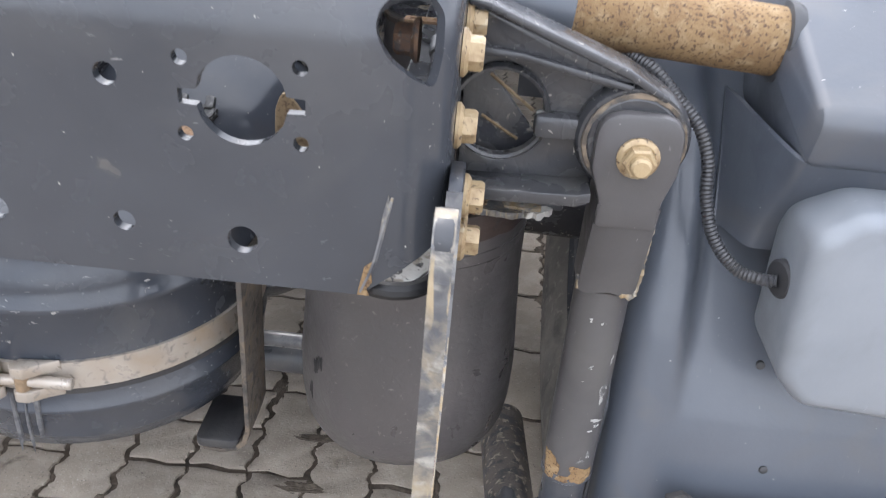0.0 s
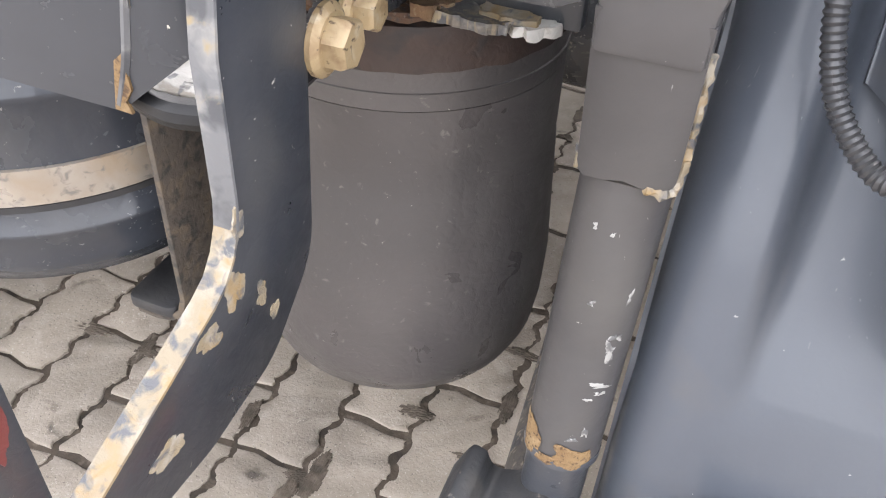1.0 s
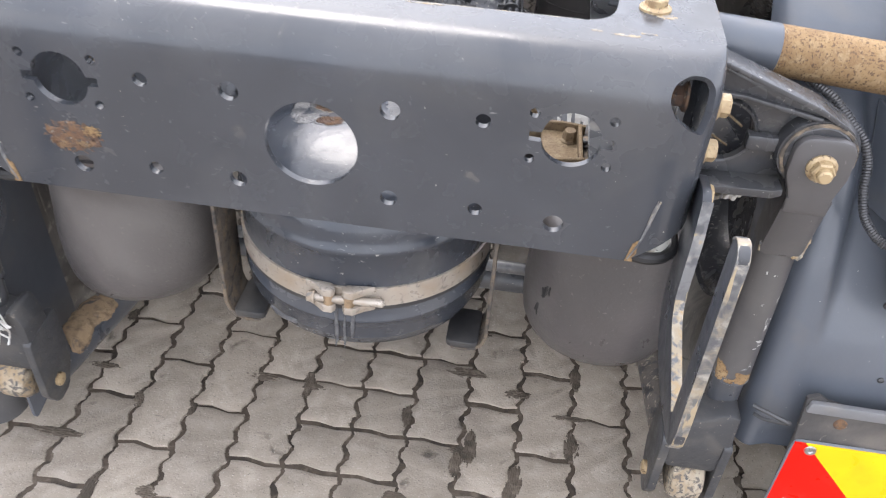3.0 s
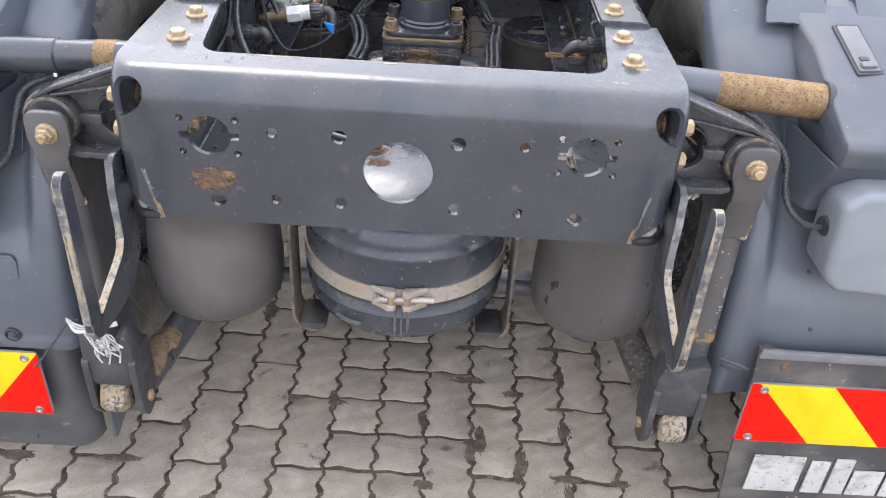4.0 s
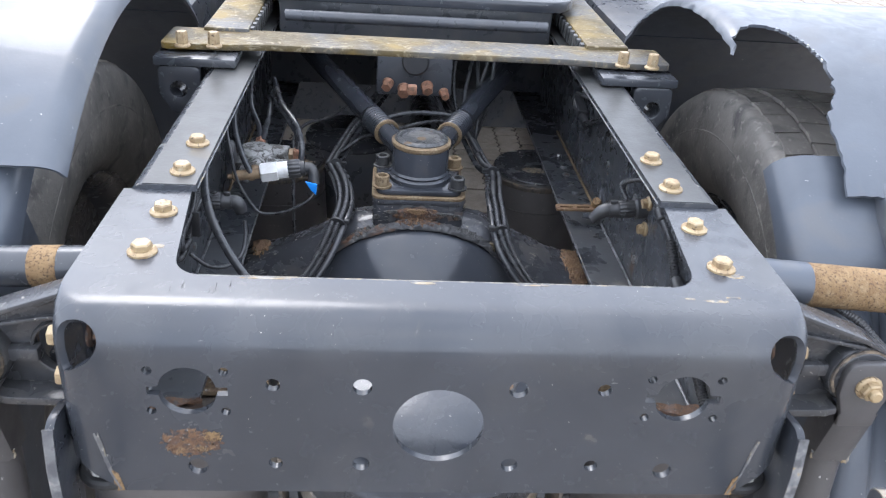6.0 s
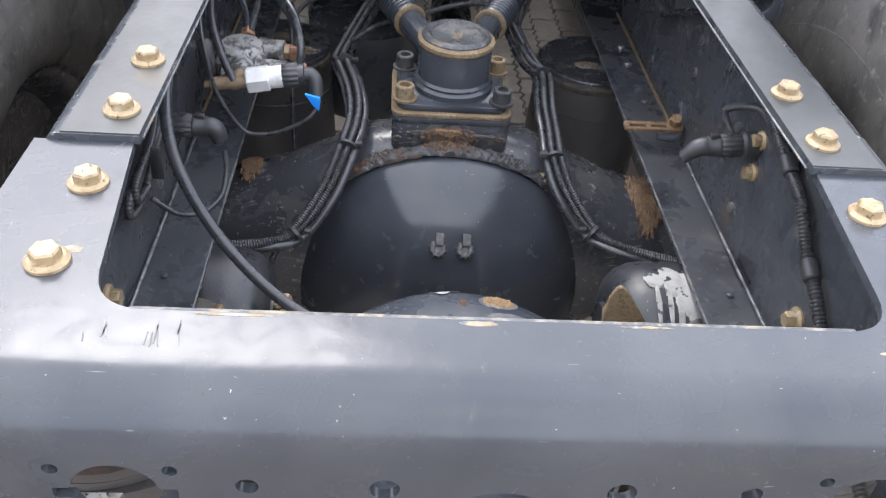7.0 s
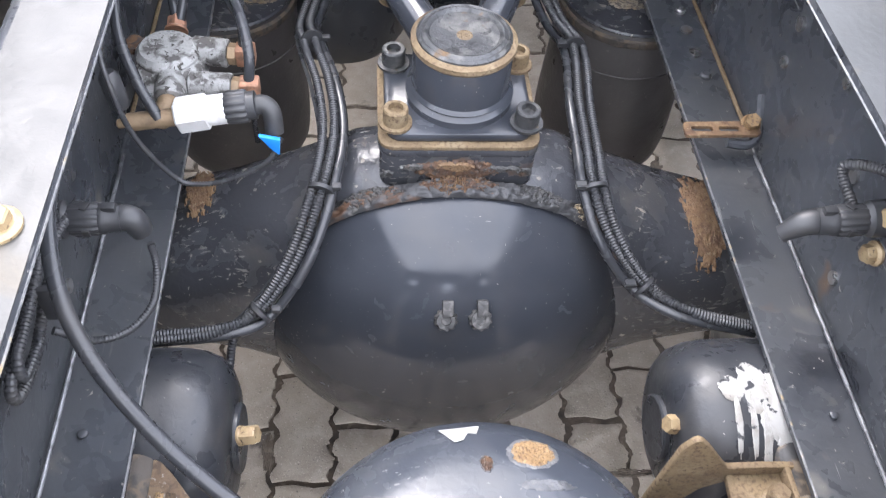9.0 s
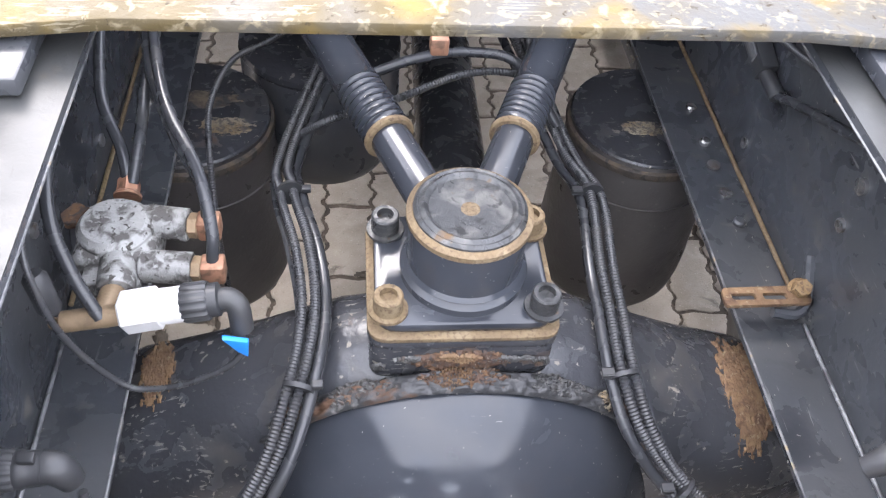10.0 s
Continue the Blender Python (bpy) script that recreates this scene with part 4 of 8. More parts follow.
    part("number_bar", box(min(s * 0.462, s * 0.482), max(s * 0.462, s * 0.482), 0.1265, 0.129, 0.876, 0.881, 0.0005), BRACKETPAINT, t)
    return t


def shock(s):
    dx, dy = (0.0, 0.0) if s > 0 else (-0.008, -0.016)

    def at(x, y, z):
        return (s * (x + dx), y + dy, z)

    t = thing("shock_absorber", at(0.535, 0.12, 0.30), "grey shock absorber with chipped paint and a forged yoke", "shock absorber", "shock absorbers")
    # round ear, and a shank with a bowed front that wraps the tube
    ear = rounded([at(x, 0, z)[::2] for x, z in ((0.511, 0.835), (0.560, 0.835), (0.5605, 0.860), (0.5675, 0.885), (0.5675, 0.932), (0.501, 0.932), (0.501, 0.885), (0.511, 0.858))], [0, 0, 0.015, 0.02, 0.033, 0.033, 0.02, 0.015], 8)
    yoke = part("yoke", prism(ear, "y", 0.094 + dy, 0.107 + dy, bevel=0.004), SHOCKPAINT, t)
    front = [(0.511, 0.112), (0.516, 0.1055), (0.526, 0.1015), (0.536, 0.1005), (0.546, 0.1015), (0.5555, 0.1055), (0.5605, 0.112)]
    section = [(0.511, 0.150)] + front + [(0.5605, 0.150), (0.5545, 0.150), (0.5545, 0.114), (0.536, 0.107), (0.517, 0.114), (0.517, 0.150)]
    shank = prism([at(x, y, 0)[:2] for x, y in section], "z", 0.762, 0.856)
    for v in shank.verts:
        if v.co.z > 0.8:
            if v.co.y < 0.13 + dy:
                v.co.y = 0.0942 + dy + (0.006 if v.co.y > 0.1125 + dy else 0.0)
        else:
            v.co.z += 0.006 * (1 - min(1.0, abs(abs(v.co.x) - 0.536 - dx) / 0.022))
            v.co.y += 0.006
    part("yoke_shank", shank, SHOCKPAINT, t, "bowed shank of the yoke", smooth=40)
    edge = [at(0.547, 0.108, 0.7655), at(0.556, 0.112, 0.762), at(0.5607, 0.118, 0.766), at(0.5612, 0.116, 0.79), at(0.5612, 0.113, 0.815), at(0.5610, 0.110, 0.838)]
    part("chipped_edge", roughen(sweep(edge, 0.0024, 8, 0.0022), 0.0024, 300), BAREEDGE, yoke, "edge chipped to tan primer")
    part("chipped_edge", roughen(sweep([at(0.511, 0.118, 0.762), at(0.5105, 0.119, 0.768), at(0.5107, 0.1185, 0.775)], 0.0016, 8, 0.002), 0.0016, 300), BAREEDGE, yoke, "edge chipped to pale primer")
    part("nut", hex_bolt(at(0.5345, 0.094, 0.898), (0, -1, 0), 0.0130, 0.011, 0.0165), ZINC, t, "yellow zinc nut")
    part("stud", lathe(at(0.5345, 0.083, 0.898), (0, -1, 0), [(0, 0.008), (0.009, 0.008), (0.011, 0.006), (0.011, 0)], 16), ZINC, t)
    head, foot = Vector(at(0.536, 0.137, 0.785)), Vector(at(0.5335, 0.119, 0.552))
    way = foot - head
    part("dust_tube", rod(head, foot, 0.0245, 36, 0.002), SHOCKPAINT, t)
    for k, (a0, a1, d0, d1) in enumerate(((30, 46, 0.128, 0.138), (36, 50, 0.120, 0.125), (24, 50, 0.158, 0.162), (34, 46, 0.165, 0.168), (20, 30, 0.170, 0.172), (-6, 2, 0.098, 0.101), (-22, -16, 0.05, 0.053), (2, 6, 0.052, 0.055), (30, 36, 0.195, 0.204), (10, 24, 0.205, 0.208), (44, 50, 0.09, 0.098))):
        part("paint_flake", tube_patch(head, way, 0.0245, (0, -1, 0), -s * a0, -s * a1, d0, d1, k, 0.9), FLAKEWHITE, t, "pale scrape in the paint")
    part("lower_rim", rod(foot - way * 0.02, foot + way * 0.012, 0.0251, 36, 0.0006), BLACK, t)
    for k, (a0, a1, d0, d1) in enumerate(((-72, -30, 0.205, 0.233), (-4, 50, 0.214, 0.2335), (-30, 0, 0.226, 0.2335))):
        part("chipped_rim", tube_patch(head, way, 0.0250, (0, -1, 0), -s * a0, -s * a1, d0, d1, k + 31, 0.35), TANSTEEL, t, "lower rim chipped to tan primer")
    part("body", rod(foot, at(0.530, 0.105, 0.33), 0.0215, 32, 0.002), BLACK, t)
    return t


def hook(s):
    outline = rounded([(0.045, 0.905), (-0.012, 0.915), (-0.020, 0.86), (-0.020, 0.772), (-0.100, 0.744), (-0.134, 0.732), (-0.136, 0.966), (-0.167, 0.966), (-0.170, 0.728), (-0.150, 0.702), (-0.06, 0.694), (-0.008, 0.700), (0.034, 0.735)], [0.01, 0.03, 0.03, 0.04, 0.02, 0.004, 0.0155, 0.0155, 0.03, 0.03, 0.05, 0.04, 0.04], 8)
    t = thing("guide_hook", (s * 0.40, -0.06, 0.684), "bent flat steel guide hook with scraped tan edges", "hook", "guide hooks")
    part("plate", prism(outline, "x", s * 0.3968, s * 0.4064, bevel=0.0012), HOOKPAINT, t)
    rubbed = [(-0.013, 0.908), (-0.0205, 0.86), (-0.0205, 0.7985), (-0.0222, 0.7870)]
    front = [(-0.0222, 0.7870), (-0.0273, 0.7764), (-0.0346, 0.7682), (-0.0446, 0.7631), (-0.10, 0.7440), (-0.132, 0.7330)]
    back = [(-0.1515 + 0.0160 * math.cos(radians(a)), 0.9505 + 0.0160 * math.sin(radians(a))) for a in range(25, 181, 15)] + [(-0.1687, 0.85), (-0.1702, 0.745), (-0.168, 0.726), (-0.160, 0.712), (-0.150, 0.7015)]
    for line in (rubbed, front, back):
        inset = []
        for k, (y, z) in enumerate(line):
            a, c = Vector(line[max(k - 1, 0)]), Vector(line[min(k + 1, len(line) - 1)])
            d = (c - a).normalized()
            n = Vector((d.y, -d.x)) if line is not back else Vector((-d.y, d.x))
            inset.append((y + n.x * 0.0016, z + n.y * 0.0016))
        part("scraped_edge", prism(line + inset[::-1], "x", s * 0.3962, s * 0.4070), {0: GREYEDGE, 1: BAREEDGE, 2: CHIPPED}[(rubbed, front, back).index(line)], t, "edge rubbed to grey primer" if line is rubbed else "edge scraped to tan primer")
    # chips on the broad outer face along the bend
    for k, (y, z, ry, rz) in enumerate(((-0.030, 0.762, 0.006, 0.010), (-0.022, 0.790, 0.0035, 0.008), (-0.050, 0.752, 0.008, 0.005), (-0.012, 0.745, 0.004, 0.006), (-0.085, 0.722, 0.009, 0.006), (-0.004, 0.728, 0.003, 0.005))):
        part("paint_chip", prism(blob(y, z, ry, rz, 30, 0.45, k + 3), "x", s * 0.4060, s * 0.4068), BAREEDGE, t, "chip down to tan primer")
    for k, (y, z, ry, rz, m) in enumerate(((-0.1612, 0.900, 0.0032, 0.011, BAREEDGE), (-0.1628, 0.880, 0.003, 0.006, BAREEDGE), (-0.1615, 0.850, 0.004, 0.008, PALERIM), (-0.152, 0.836, 0.005, 0.006, BAREEDGE), (-0.1615, 0.824, 0.004, 0.010, BAREEDGE), (-0.158, 0.930, 0.002, 0.010, GREYEDGE), (-0.148, 0.815, 0.003, 0.005, PALERIM))):
        part("paint_chip", prism(blob(y, z, ry, rz, 34, 0.5, k + 33), "x", s * 0.4060, s * 0.4069), m, t, "chip down to tan primer")
    if s > 0:
        part("red_smear", prism(blob(-0.1435, 0.803, 0.0042, 0.013, 34, 0.35, 51), "x", s * 0.4060, s * 0.4069), REDSMEAR, t, "dull red paint smear")
    return t


def lower_fork(s):
    t = thing("roller_fork", (s * 0.51, 0.10, 0.28), "muddy black fork with a worn roller at the shock foot", "bracket", "roller forks")
    cheek = rounded([(0.062, 0.46), (0.14, 0.47), (0.145, 0.37), (0.118, 0.315), (0.085, 0.310), (0.064, 0.345)], [0.01, 0.01, 0.02, 0.02, 0.02, 0.02])
    for x in (0.460, 0.543):
        part("cheek", prism(cheek, "x", s * x, s * (x + 0.013), bevel=0.002), FORKPAINT, t)
    # cast body over the roller, with two raised horns
    body = rounded([(s * x, z) for x, z in ((0.552, 0.520), (0.556, 0.420), (0.540, 0.400), (0.477, 0.400), (0.460, 0.418), (0.462, 0.490), (0.474, 0.520), (0.486, 0.516), (0.492, 0.500), (0.508, 0.507), (0.530, 0.520))], [0.012, 0.012, 0.01, 0.01, 0.012, 0.02, 0.006, 0.006, 0.014, 0.02, 0.01])
    part("fork_body", prism(body, "y", 0.066, 0.120, bevel=0.006), FORKPAINT, t)
    part("roller", roughen(lathe((s * 0.487, 0.088, 0.366), (s, 0, 0), [(0, 0), (0, 0.026), (0.003, 0.034), (0.008, 0.037), (0.024, 0.038), (0.040, 0.037), (0.046, 0.034), (0.049, 0.026), (0.049, 0)], 48), 0.0018, 90), PALEMUD, t, "worn steel roller caked with pale mud")
    part("pin", lathe((s * 0.461, 0.098, 0.352), (-s, 0, 0), [(0, 0.011), (0.006, 0.011), (0.008, 0.008), (0.008, 0)], 16), ZINC, t, "zinc pin head")
    beam = thing("spring_carrier", (s * 0.40, 0.30, 0.36), "mud-caked round steel carrier beam under the air spring", "beam", "spring carriers")
    part("tube", rod((s * (0.516 if s > 0 else 0.506), 0.11, 0.325), (s * (0.490 if s > 0 else 0.462), 0.45, 0.310), 0.032, 28, 0.003), BLACK if s < 0 else MOTTLED, beam)
    if s < 0:
        part("mud", roughen(tube_patch((s * 0.497, 0.18, 0.3219), (-s * 0.044, 0.34, -0.015), 0.0325, (0, 0, 1), -70, 75, 0.0, 0.115, 5, 0.3, 0.004), 0.004, 90), TANMUD, beam, "dried tan mud")
    return t


for s in (1, -1):
    bracket(s), shock(s), hook(s), lower_fork(s)


# ---- air springs and tank ----
def air_spring(s, x, y, z0, z1, r, label, lid):
    t = thing("air_spring", (s * x, y, z0), label, "air spring", "air springs")
    h = z1 - z0
    lower = [(0.002, r * 0.5), (0.003, r * 0.68), (0.008, r * 0.81), (0.018, r * 0.91), (0.034, r * 0.968), (0.06, r * 0.995), (0.10, r), (h * 0.55, r * 0.975), (h * 0.75, r * 0.946), (h - 0.06, r * 0.937)]
    rear = lid is BROWNSTRAP
    skin = lathe((s * x, y, z0), (0, 0, 1), lower + [(h - 0.02, r * 0.935), (h, r * (0.935 if rear else 0.9))], 64)
    if rear:
        # the inboard side ends lower, under the bracket
        for co, no in (((s * 0.389, 0, 0), (1, 0, 0)), ((0, 0.165, 0), (0, 1, 0)), ((0, 0, z1 - 0.048), (0, 0, 1))):
            bmesh.ops.bisect_plane(skin, geom=skin.verts[:] + skin.edges[:] + skin.faces[:], plane_co=co, plane_no=no)
        gone = [g for g in skin.faces if abs(g.calc_center_median().x) < 0.389 and g.calc_center_median().y > 0.165 and g.calc_center_median().z > z1 - 0.048]
        bmesh.ops.delete(skin, geom=gone, context="FACES")
    bellows = part("bellows", skin, AIRBAG, t)
    if rear:
        part("shoulder", lathe((s * x, y, z1), (0, 0, 1), [(-0.049, r * 0.936), (-0.044, r * 0.925), (-0.036, r * 0.86), (-0.030, r * 0.66)], 64), AIRBAG, bellows, "rolled-in rubber shoulder")
    q, top = (r * 0.74, z1 - 0.030) if lid is BROWNSTRAP else (r, z1)
    part("top_plate", lathe((s * x, y, top), (0, 0, 1), [(-0.004, q * 0.88), (0.002, q * 0.92), (0.005, q * 0.9), (0.005, 0)], 40), lid, t, "dirty top plate")
    part("piston", lathe((s * x, y, z0 - 0.05), (0, 0, 1), [(0.01, r * 0.36), (0.05, r * 0.42), (0.06, 0.0)], 32), BLACK, t)
    return t


for s in (1, -1):
    bag = air_spring(s, 0.36 if s > 0 else 0.348, 0.25, 0.486, 0.748, 0.117 if s > 0 else 0.122, "dusty dark rubber air spring under the rail", BROWNSTRAP)
    if s > 0:
        for k, (a0, a1, z0, z1) in enumerate(((47, 52, 0.585, 0.612), (52, 57, 0.548, 0.586), (44, 46, 0.60, 0.616))):
            part("scuff", tube_patch((0.36, 0.25, 0), (0, 0, 1), 0.1155, (0, -1, 0), -a0, -a1, z0, z1, k + 40, 0.5, 0.0012), LIPBLACK, bag, "dark scuff in the dusty rubber")
    far_bag = air_spring(s, 0.315, 1.18, 0.40, 0.715, 0.118, "dark rubber air spring ahead of the axle", HOUSING)
    part("bead_ring", roughen(lathe((s * 0.315, 1.18, 0.695), (0, 0, 1), [(0, 0.108), (0.002, 0.1125), (0.007, 0.1135), (0.012, 0.112), (0.014, 0.108)], 64), 0.0015, 90), BROWNSTRAP, far_bag, "brown-stained upper bead")
    part("seam_line", lathe((s * 0.315, 1.18, 0.640), (0, 0, 1), [(0, 0.1095), (0.0015, 0.1135), (0.003, 0.1095)], 64), AIRBAG, far_bag, "moulded seam line")
    for k, (x, y, rx, ry) in enumerate(((-0.262, 1.15, 0.034, 0.018), (-0.300, 1.205, 0.050, 0.020), (-0.345, 1.16, 0.030, 0.022)) if s < 0 else ((0.30, 1.15, 0.03, 0.016),)):
        part("dirt_crust", crust(flat_patch((x, y, 0.7197), (rx, 0, 0), (0, ry, 0)), 60, 48, 90 + k, 1.2, 0.002, 3.0, 0.9), PALEMUD if k == 0 else MUDDY, far_bag, "pale crust of dried dirt", smooth=180)

for s in (1, -1):
    seat_plate = thing("spring_mount_bracket", (s * 0.44, 0.24, 0.748), "rusty spring seat beside the rail with peeling pale paint", "bracket", "spring seats")

    def outboard(prof, lumps=0.0):
        b = lathe((s * 0.36, 0.25, 0), (0, 0, 1), [(z, q * 0.1137) for z, q in prof], 120)
        for co, no in (((s * 0.3890, 0, 0), (1, 0, 0)), ((0, 0.165, 0), (0, 1, 0))):
            bmesh.ops.bisect_plane(b, geom=b.verts[:] + b.edges[:] + b.faces[:], plane_co=co, plane_no=no)
        under = [g for g in b.faces if abs(g.calc_center_median().x) < 0.389 and g.calc_center_median().y > 0.165]
        bmesh.ops.delete(b, geom=under, context="FACES")
        return roughen(b, lumps, 70) if lumps else b

    part("bead", outboard([(0.748, 0.90), (0.7485, 0.962), (0.757, 0.962), (0.7575, 0.970), (0.760, 0.970), (0.7605, 0.962), (0.774, 0.96), (0.774, 0.9)]), AIRBAG, seat_plate, "rubber bead of the bellows")
    part("brown_band", outboard([(0.773, 0.9), (0.773, 0.964), (0.780, 0.966), (0.786, 0.968), (0.793, 0.978), (0.801, 0.974), (0.803, 0.9)], 0.0015), BAGTOP, seat_plate, "brown-stained upper bead")
    part("rust_layer", outboard([(0.802, 0.9), (0.803, 0.968), (0.806, 0.975), (0.8085, 0.96), (0.809, 0.0)], 0.005), RUSTY, seat_plate, "layered rust scale")
    for k, (x, y, rx, ry, m) in enumerate(((0.470, 0.170, 0.016, 0.020, PEELED), (0.440, 0.155, 0.022, 0.012, CHIPPED), (0.415, 0.160, 0.012, 0.012, RUSTMIX), (0.456, 0.160, 0.014, 0.010, BAREEDGE), (0.462, 0.200, 0.010, 0.016, PEELED))):
        part("paint_scale", roughen(prism(blob(s * x, y, rx, ry, 60, 0.4, k + 70), "z", 0.808, 0.8135 + 0.001 * k, bevel=0.0), 0.003, 130), m, seat_plate, "peeling pale paint on the seat")
    part("web", box(min(s * 0.3975, s * 0.494), max(s * 0.3975, s * 0.494), 0.165, 0.175, 0.809, 0.846, 0.003), BLACK, seat_plate)

tank = thing("air_tank", (0, 0.275, 0.50), "glossy dark air tank held by a dirty steel band", "air tank")
TX, TY, TR = 0.002, 0.275, 0.184
part("shell", lathe((TX, TY, 0.50), (0, 0, 1), [(-0.006, 0.0), (-0.002, 0.10), (0.006, 0.145), (0.022, 0.172), (0.045, 0.182), (0.072, TR), (0.0735, TR + 0.0015), (0.077, TR + 0.0015), (0.0785, TR), (0.188, TR), (0.190, TR + 0.002), (0.196, TR + 0.002), (0.198, TR), (0.214, 0.182), (0.240, 0.172), (0.262, 0.148), (0.277, 0.113), (0.285, 0.07), (0.288, 0.03), (0.289, 0)], 72), TANKPAINT, tank, smooth=50)
band_prof = [(0.605, TR + 0.0005), (0.6055, TR + 0.003), (0.6365, TR + 0.003), (0.637, TR + 0.0005)]
part("band", lathe((TX, TY, 0), (0, 0, 1), band_prof, 72), STRAP, tank, "dirty steel clamp band")
part("lower_edge_band", lathe((TX, TY, 0), (0, 0, 1), [(0.598, TR + 0.0003), (0.5985, TR + 0.0022), (0.604, TR + 0.0022), (0.6045, TR + 0.0003)], 72), RUBBER, tank)
for s in (1, -1):
    # each end of the band folds back over a trunnion
    for z0, z1 in ((0.601, 0.613), (0.629, 0.641)):
        loop = [(TX + s * 0.052, TY - TR + 0.004), (TX + s * 0.034, TY - TR - 0.006), (TX + s * 0.020, TY - TR - 0.017), (TX + s * 0.008, TY - TR - 0.017), (TX + s * 0.004, TY - TR - 0.009), (TX + s * 0.010, TY - TR - 0.001), (TX + s * 0.03, TY - TR + 0.001)]
        part("clamp_loop", prism(rounded(loop, 0.004, 4), "z", z0, z1, bevel=0.0012), STRAP, tank)
    part("trunnion", rod((TX + s * 0.014, TY - TR - 0.009, 0.606), (TX + s * 0.014, TY - TR - 0.009, 0.637), 0.0072, 18), BRASS, tank, "dull trunnion pin")
for k, (a0, a1, z0, z1) in enumerate(((-3, -1, 0.530, 0.596), (1, 2, 0.520, 0.590), (4, 6, 0.545, 0.596))):
    part("dried_run", tube_patch((TX, TY, 0), (0, 0, 1), TR, (0, -1, 0), a0, a1, z0, z1, k, 0.3, 0.0022), PALEFLAKE, tank, "pale dried drip under the clamp")
part("worn_sticker", tube_patch((TX, TY, 0), (0, 0, 1), TR, (0, -1, 0), -36, -24, 0.538, 0.552, 8, 0.5, 0.002), PALEFLAKE, tank, "scratched remains of a sticker")
part("clamp_bolt", rod((TX - 0.034, TY - TR - 0.009, 0.620), (TX + 0.060, TY - TR - 0.006, 0.621), 0.0058, 16), STRAP, tank, "steel clamp screw")
part("clamp_nut", hex_bolt((TX - 0.032, TY - TR - 0.009, 0.620), (-1, 0, 0), 0.008, 0.008, 0.009), STRAP, tank)
for s in (1, -1):
    # flat strap that hangs down beside the tank and folds under it
    outer = [(0.199, 0.70), (0.199, 0.505), (0.194, 0.487), (0.182, 0.4765), (0.165, 0.472), (0.146, 0.474)]
    inner_side = [(0.146, 0.479), (0.164, 0.4775), (0.179, 0.4815), (0.189, 0.491), (0.1935, 0.507), (0.1935, 0.70)]
    part("cradle_strap", roughen(prism([(TX + s * a, c) for a, c in outer + inner_side], "y", 0.165, 0.236, bevel=0.001), 0.001, 120), BROWNSTRAP, tank, "brown corroded cradle strap")
    part("rubber_foot", prism(rounded([(TX + s * 0.138, 0.163), (TX + s * 0.186, 0.163), (TX + s * 0.186, 0.238), (TX + s * 0.138, 0.238)], 0.01), "z", 0.480, 0.492, bevel=0.002), RUBBER, tank, "black rubber foot")
# fittings on the domed top
for x, y, kind in ((-0.058, 0.297, "elbow"), (0.064, 0.301, "plug")):
    p = (x, y, 0.777)
    part("boss_ring", roughen(lathe(p, (0, 0, 1), [(-0.002, 0.031), (0.003, 0.0285), (0.006, 0.0235), (0.008, 0.021), (0.008, 0)], 48), 0.003, 160), SCALE if kind == "elbow" else RUSTY, tank, "rusty weld ring")
    part("hex_base", hex_bolt((x, y, 0.783), (0, 0, 1), 0.0165, 0.006, 0.018), TANDUST, tank, "corroded tan base nut")
    if kind == "elbow":
        part("elbow", box(x - 0.011, x + 0.011, y - 0.010, y + 0.010, 0.79, 0.816, 0.002), COPPER, tank, "copper elbow fitting")
    else:
        part("valve_stem", lathe((x, y, 0.79), (0, 0, 1), [(0, 0.011), (0.008, 0.011), (0.008, 0.008), (0.020, 0.008), (0.022, 0.006), (0.022, 0)], 18), CAPTOP, tank)


TANK_PROF = [(0.0, 0.789), (0.03, 0.788), (0.07, 0.785), (0.113, 0.777), (0.148, 0.762), (0.172, 0.740), (0.182, 0.714)]


def dome_z(x, y):
    r = math.hypot(x - TX, y - TY)
    for (r0, z0), (r1, z1) in zip(TANK_PROF, TANK_PROF[1:]):
        if r <= r1:
            break
    return z0 + (z1 - z0) * min(1, (r - r0) / (r1 - r0))


def dome_area(cx, cy, rx, ry):
    """For crust(): a patch of the tank's dome."""

    def at(u, v):
        x, y = cx + rx * u, cy + ry * v
        slope = 0.6 / TR
        return Vector((x, y, dome_z(x, y))), Vector(((x - TX) * slope, (y - TY) * slope, 1)).normalized()

    return at


def eaten(cx, cy, rx, ry, seed, material, rough=0.5, rim=0.22, lift=0.0022):
    """A rust spot: a rim of lifted paint and bare primer, flaking rust inside."""
    area = dome_area(cx, cy, rx, ry)
    part("lifted_paint", crust(area, 64, 64, seed, rough, 0.0012, grow=rim + 0.16), PALEFLAKE, tank, "lifted grey paint round the rust", smooth=180)
    part("primer_rim", crust(area, 64, 64, seed, rough, 0.0015, grow=rim * 0.5), BAREEDGE, tank, "pale primer rim", smooth=180)
    part("rust_patch", crust(area, 64, 64, seed, rough, lift, lumps=0.9), material, tank, "flaking brown rust", smooth=180)


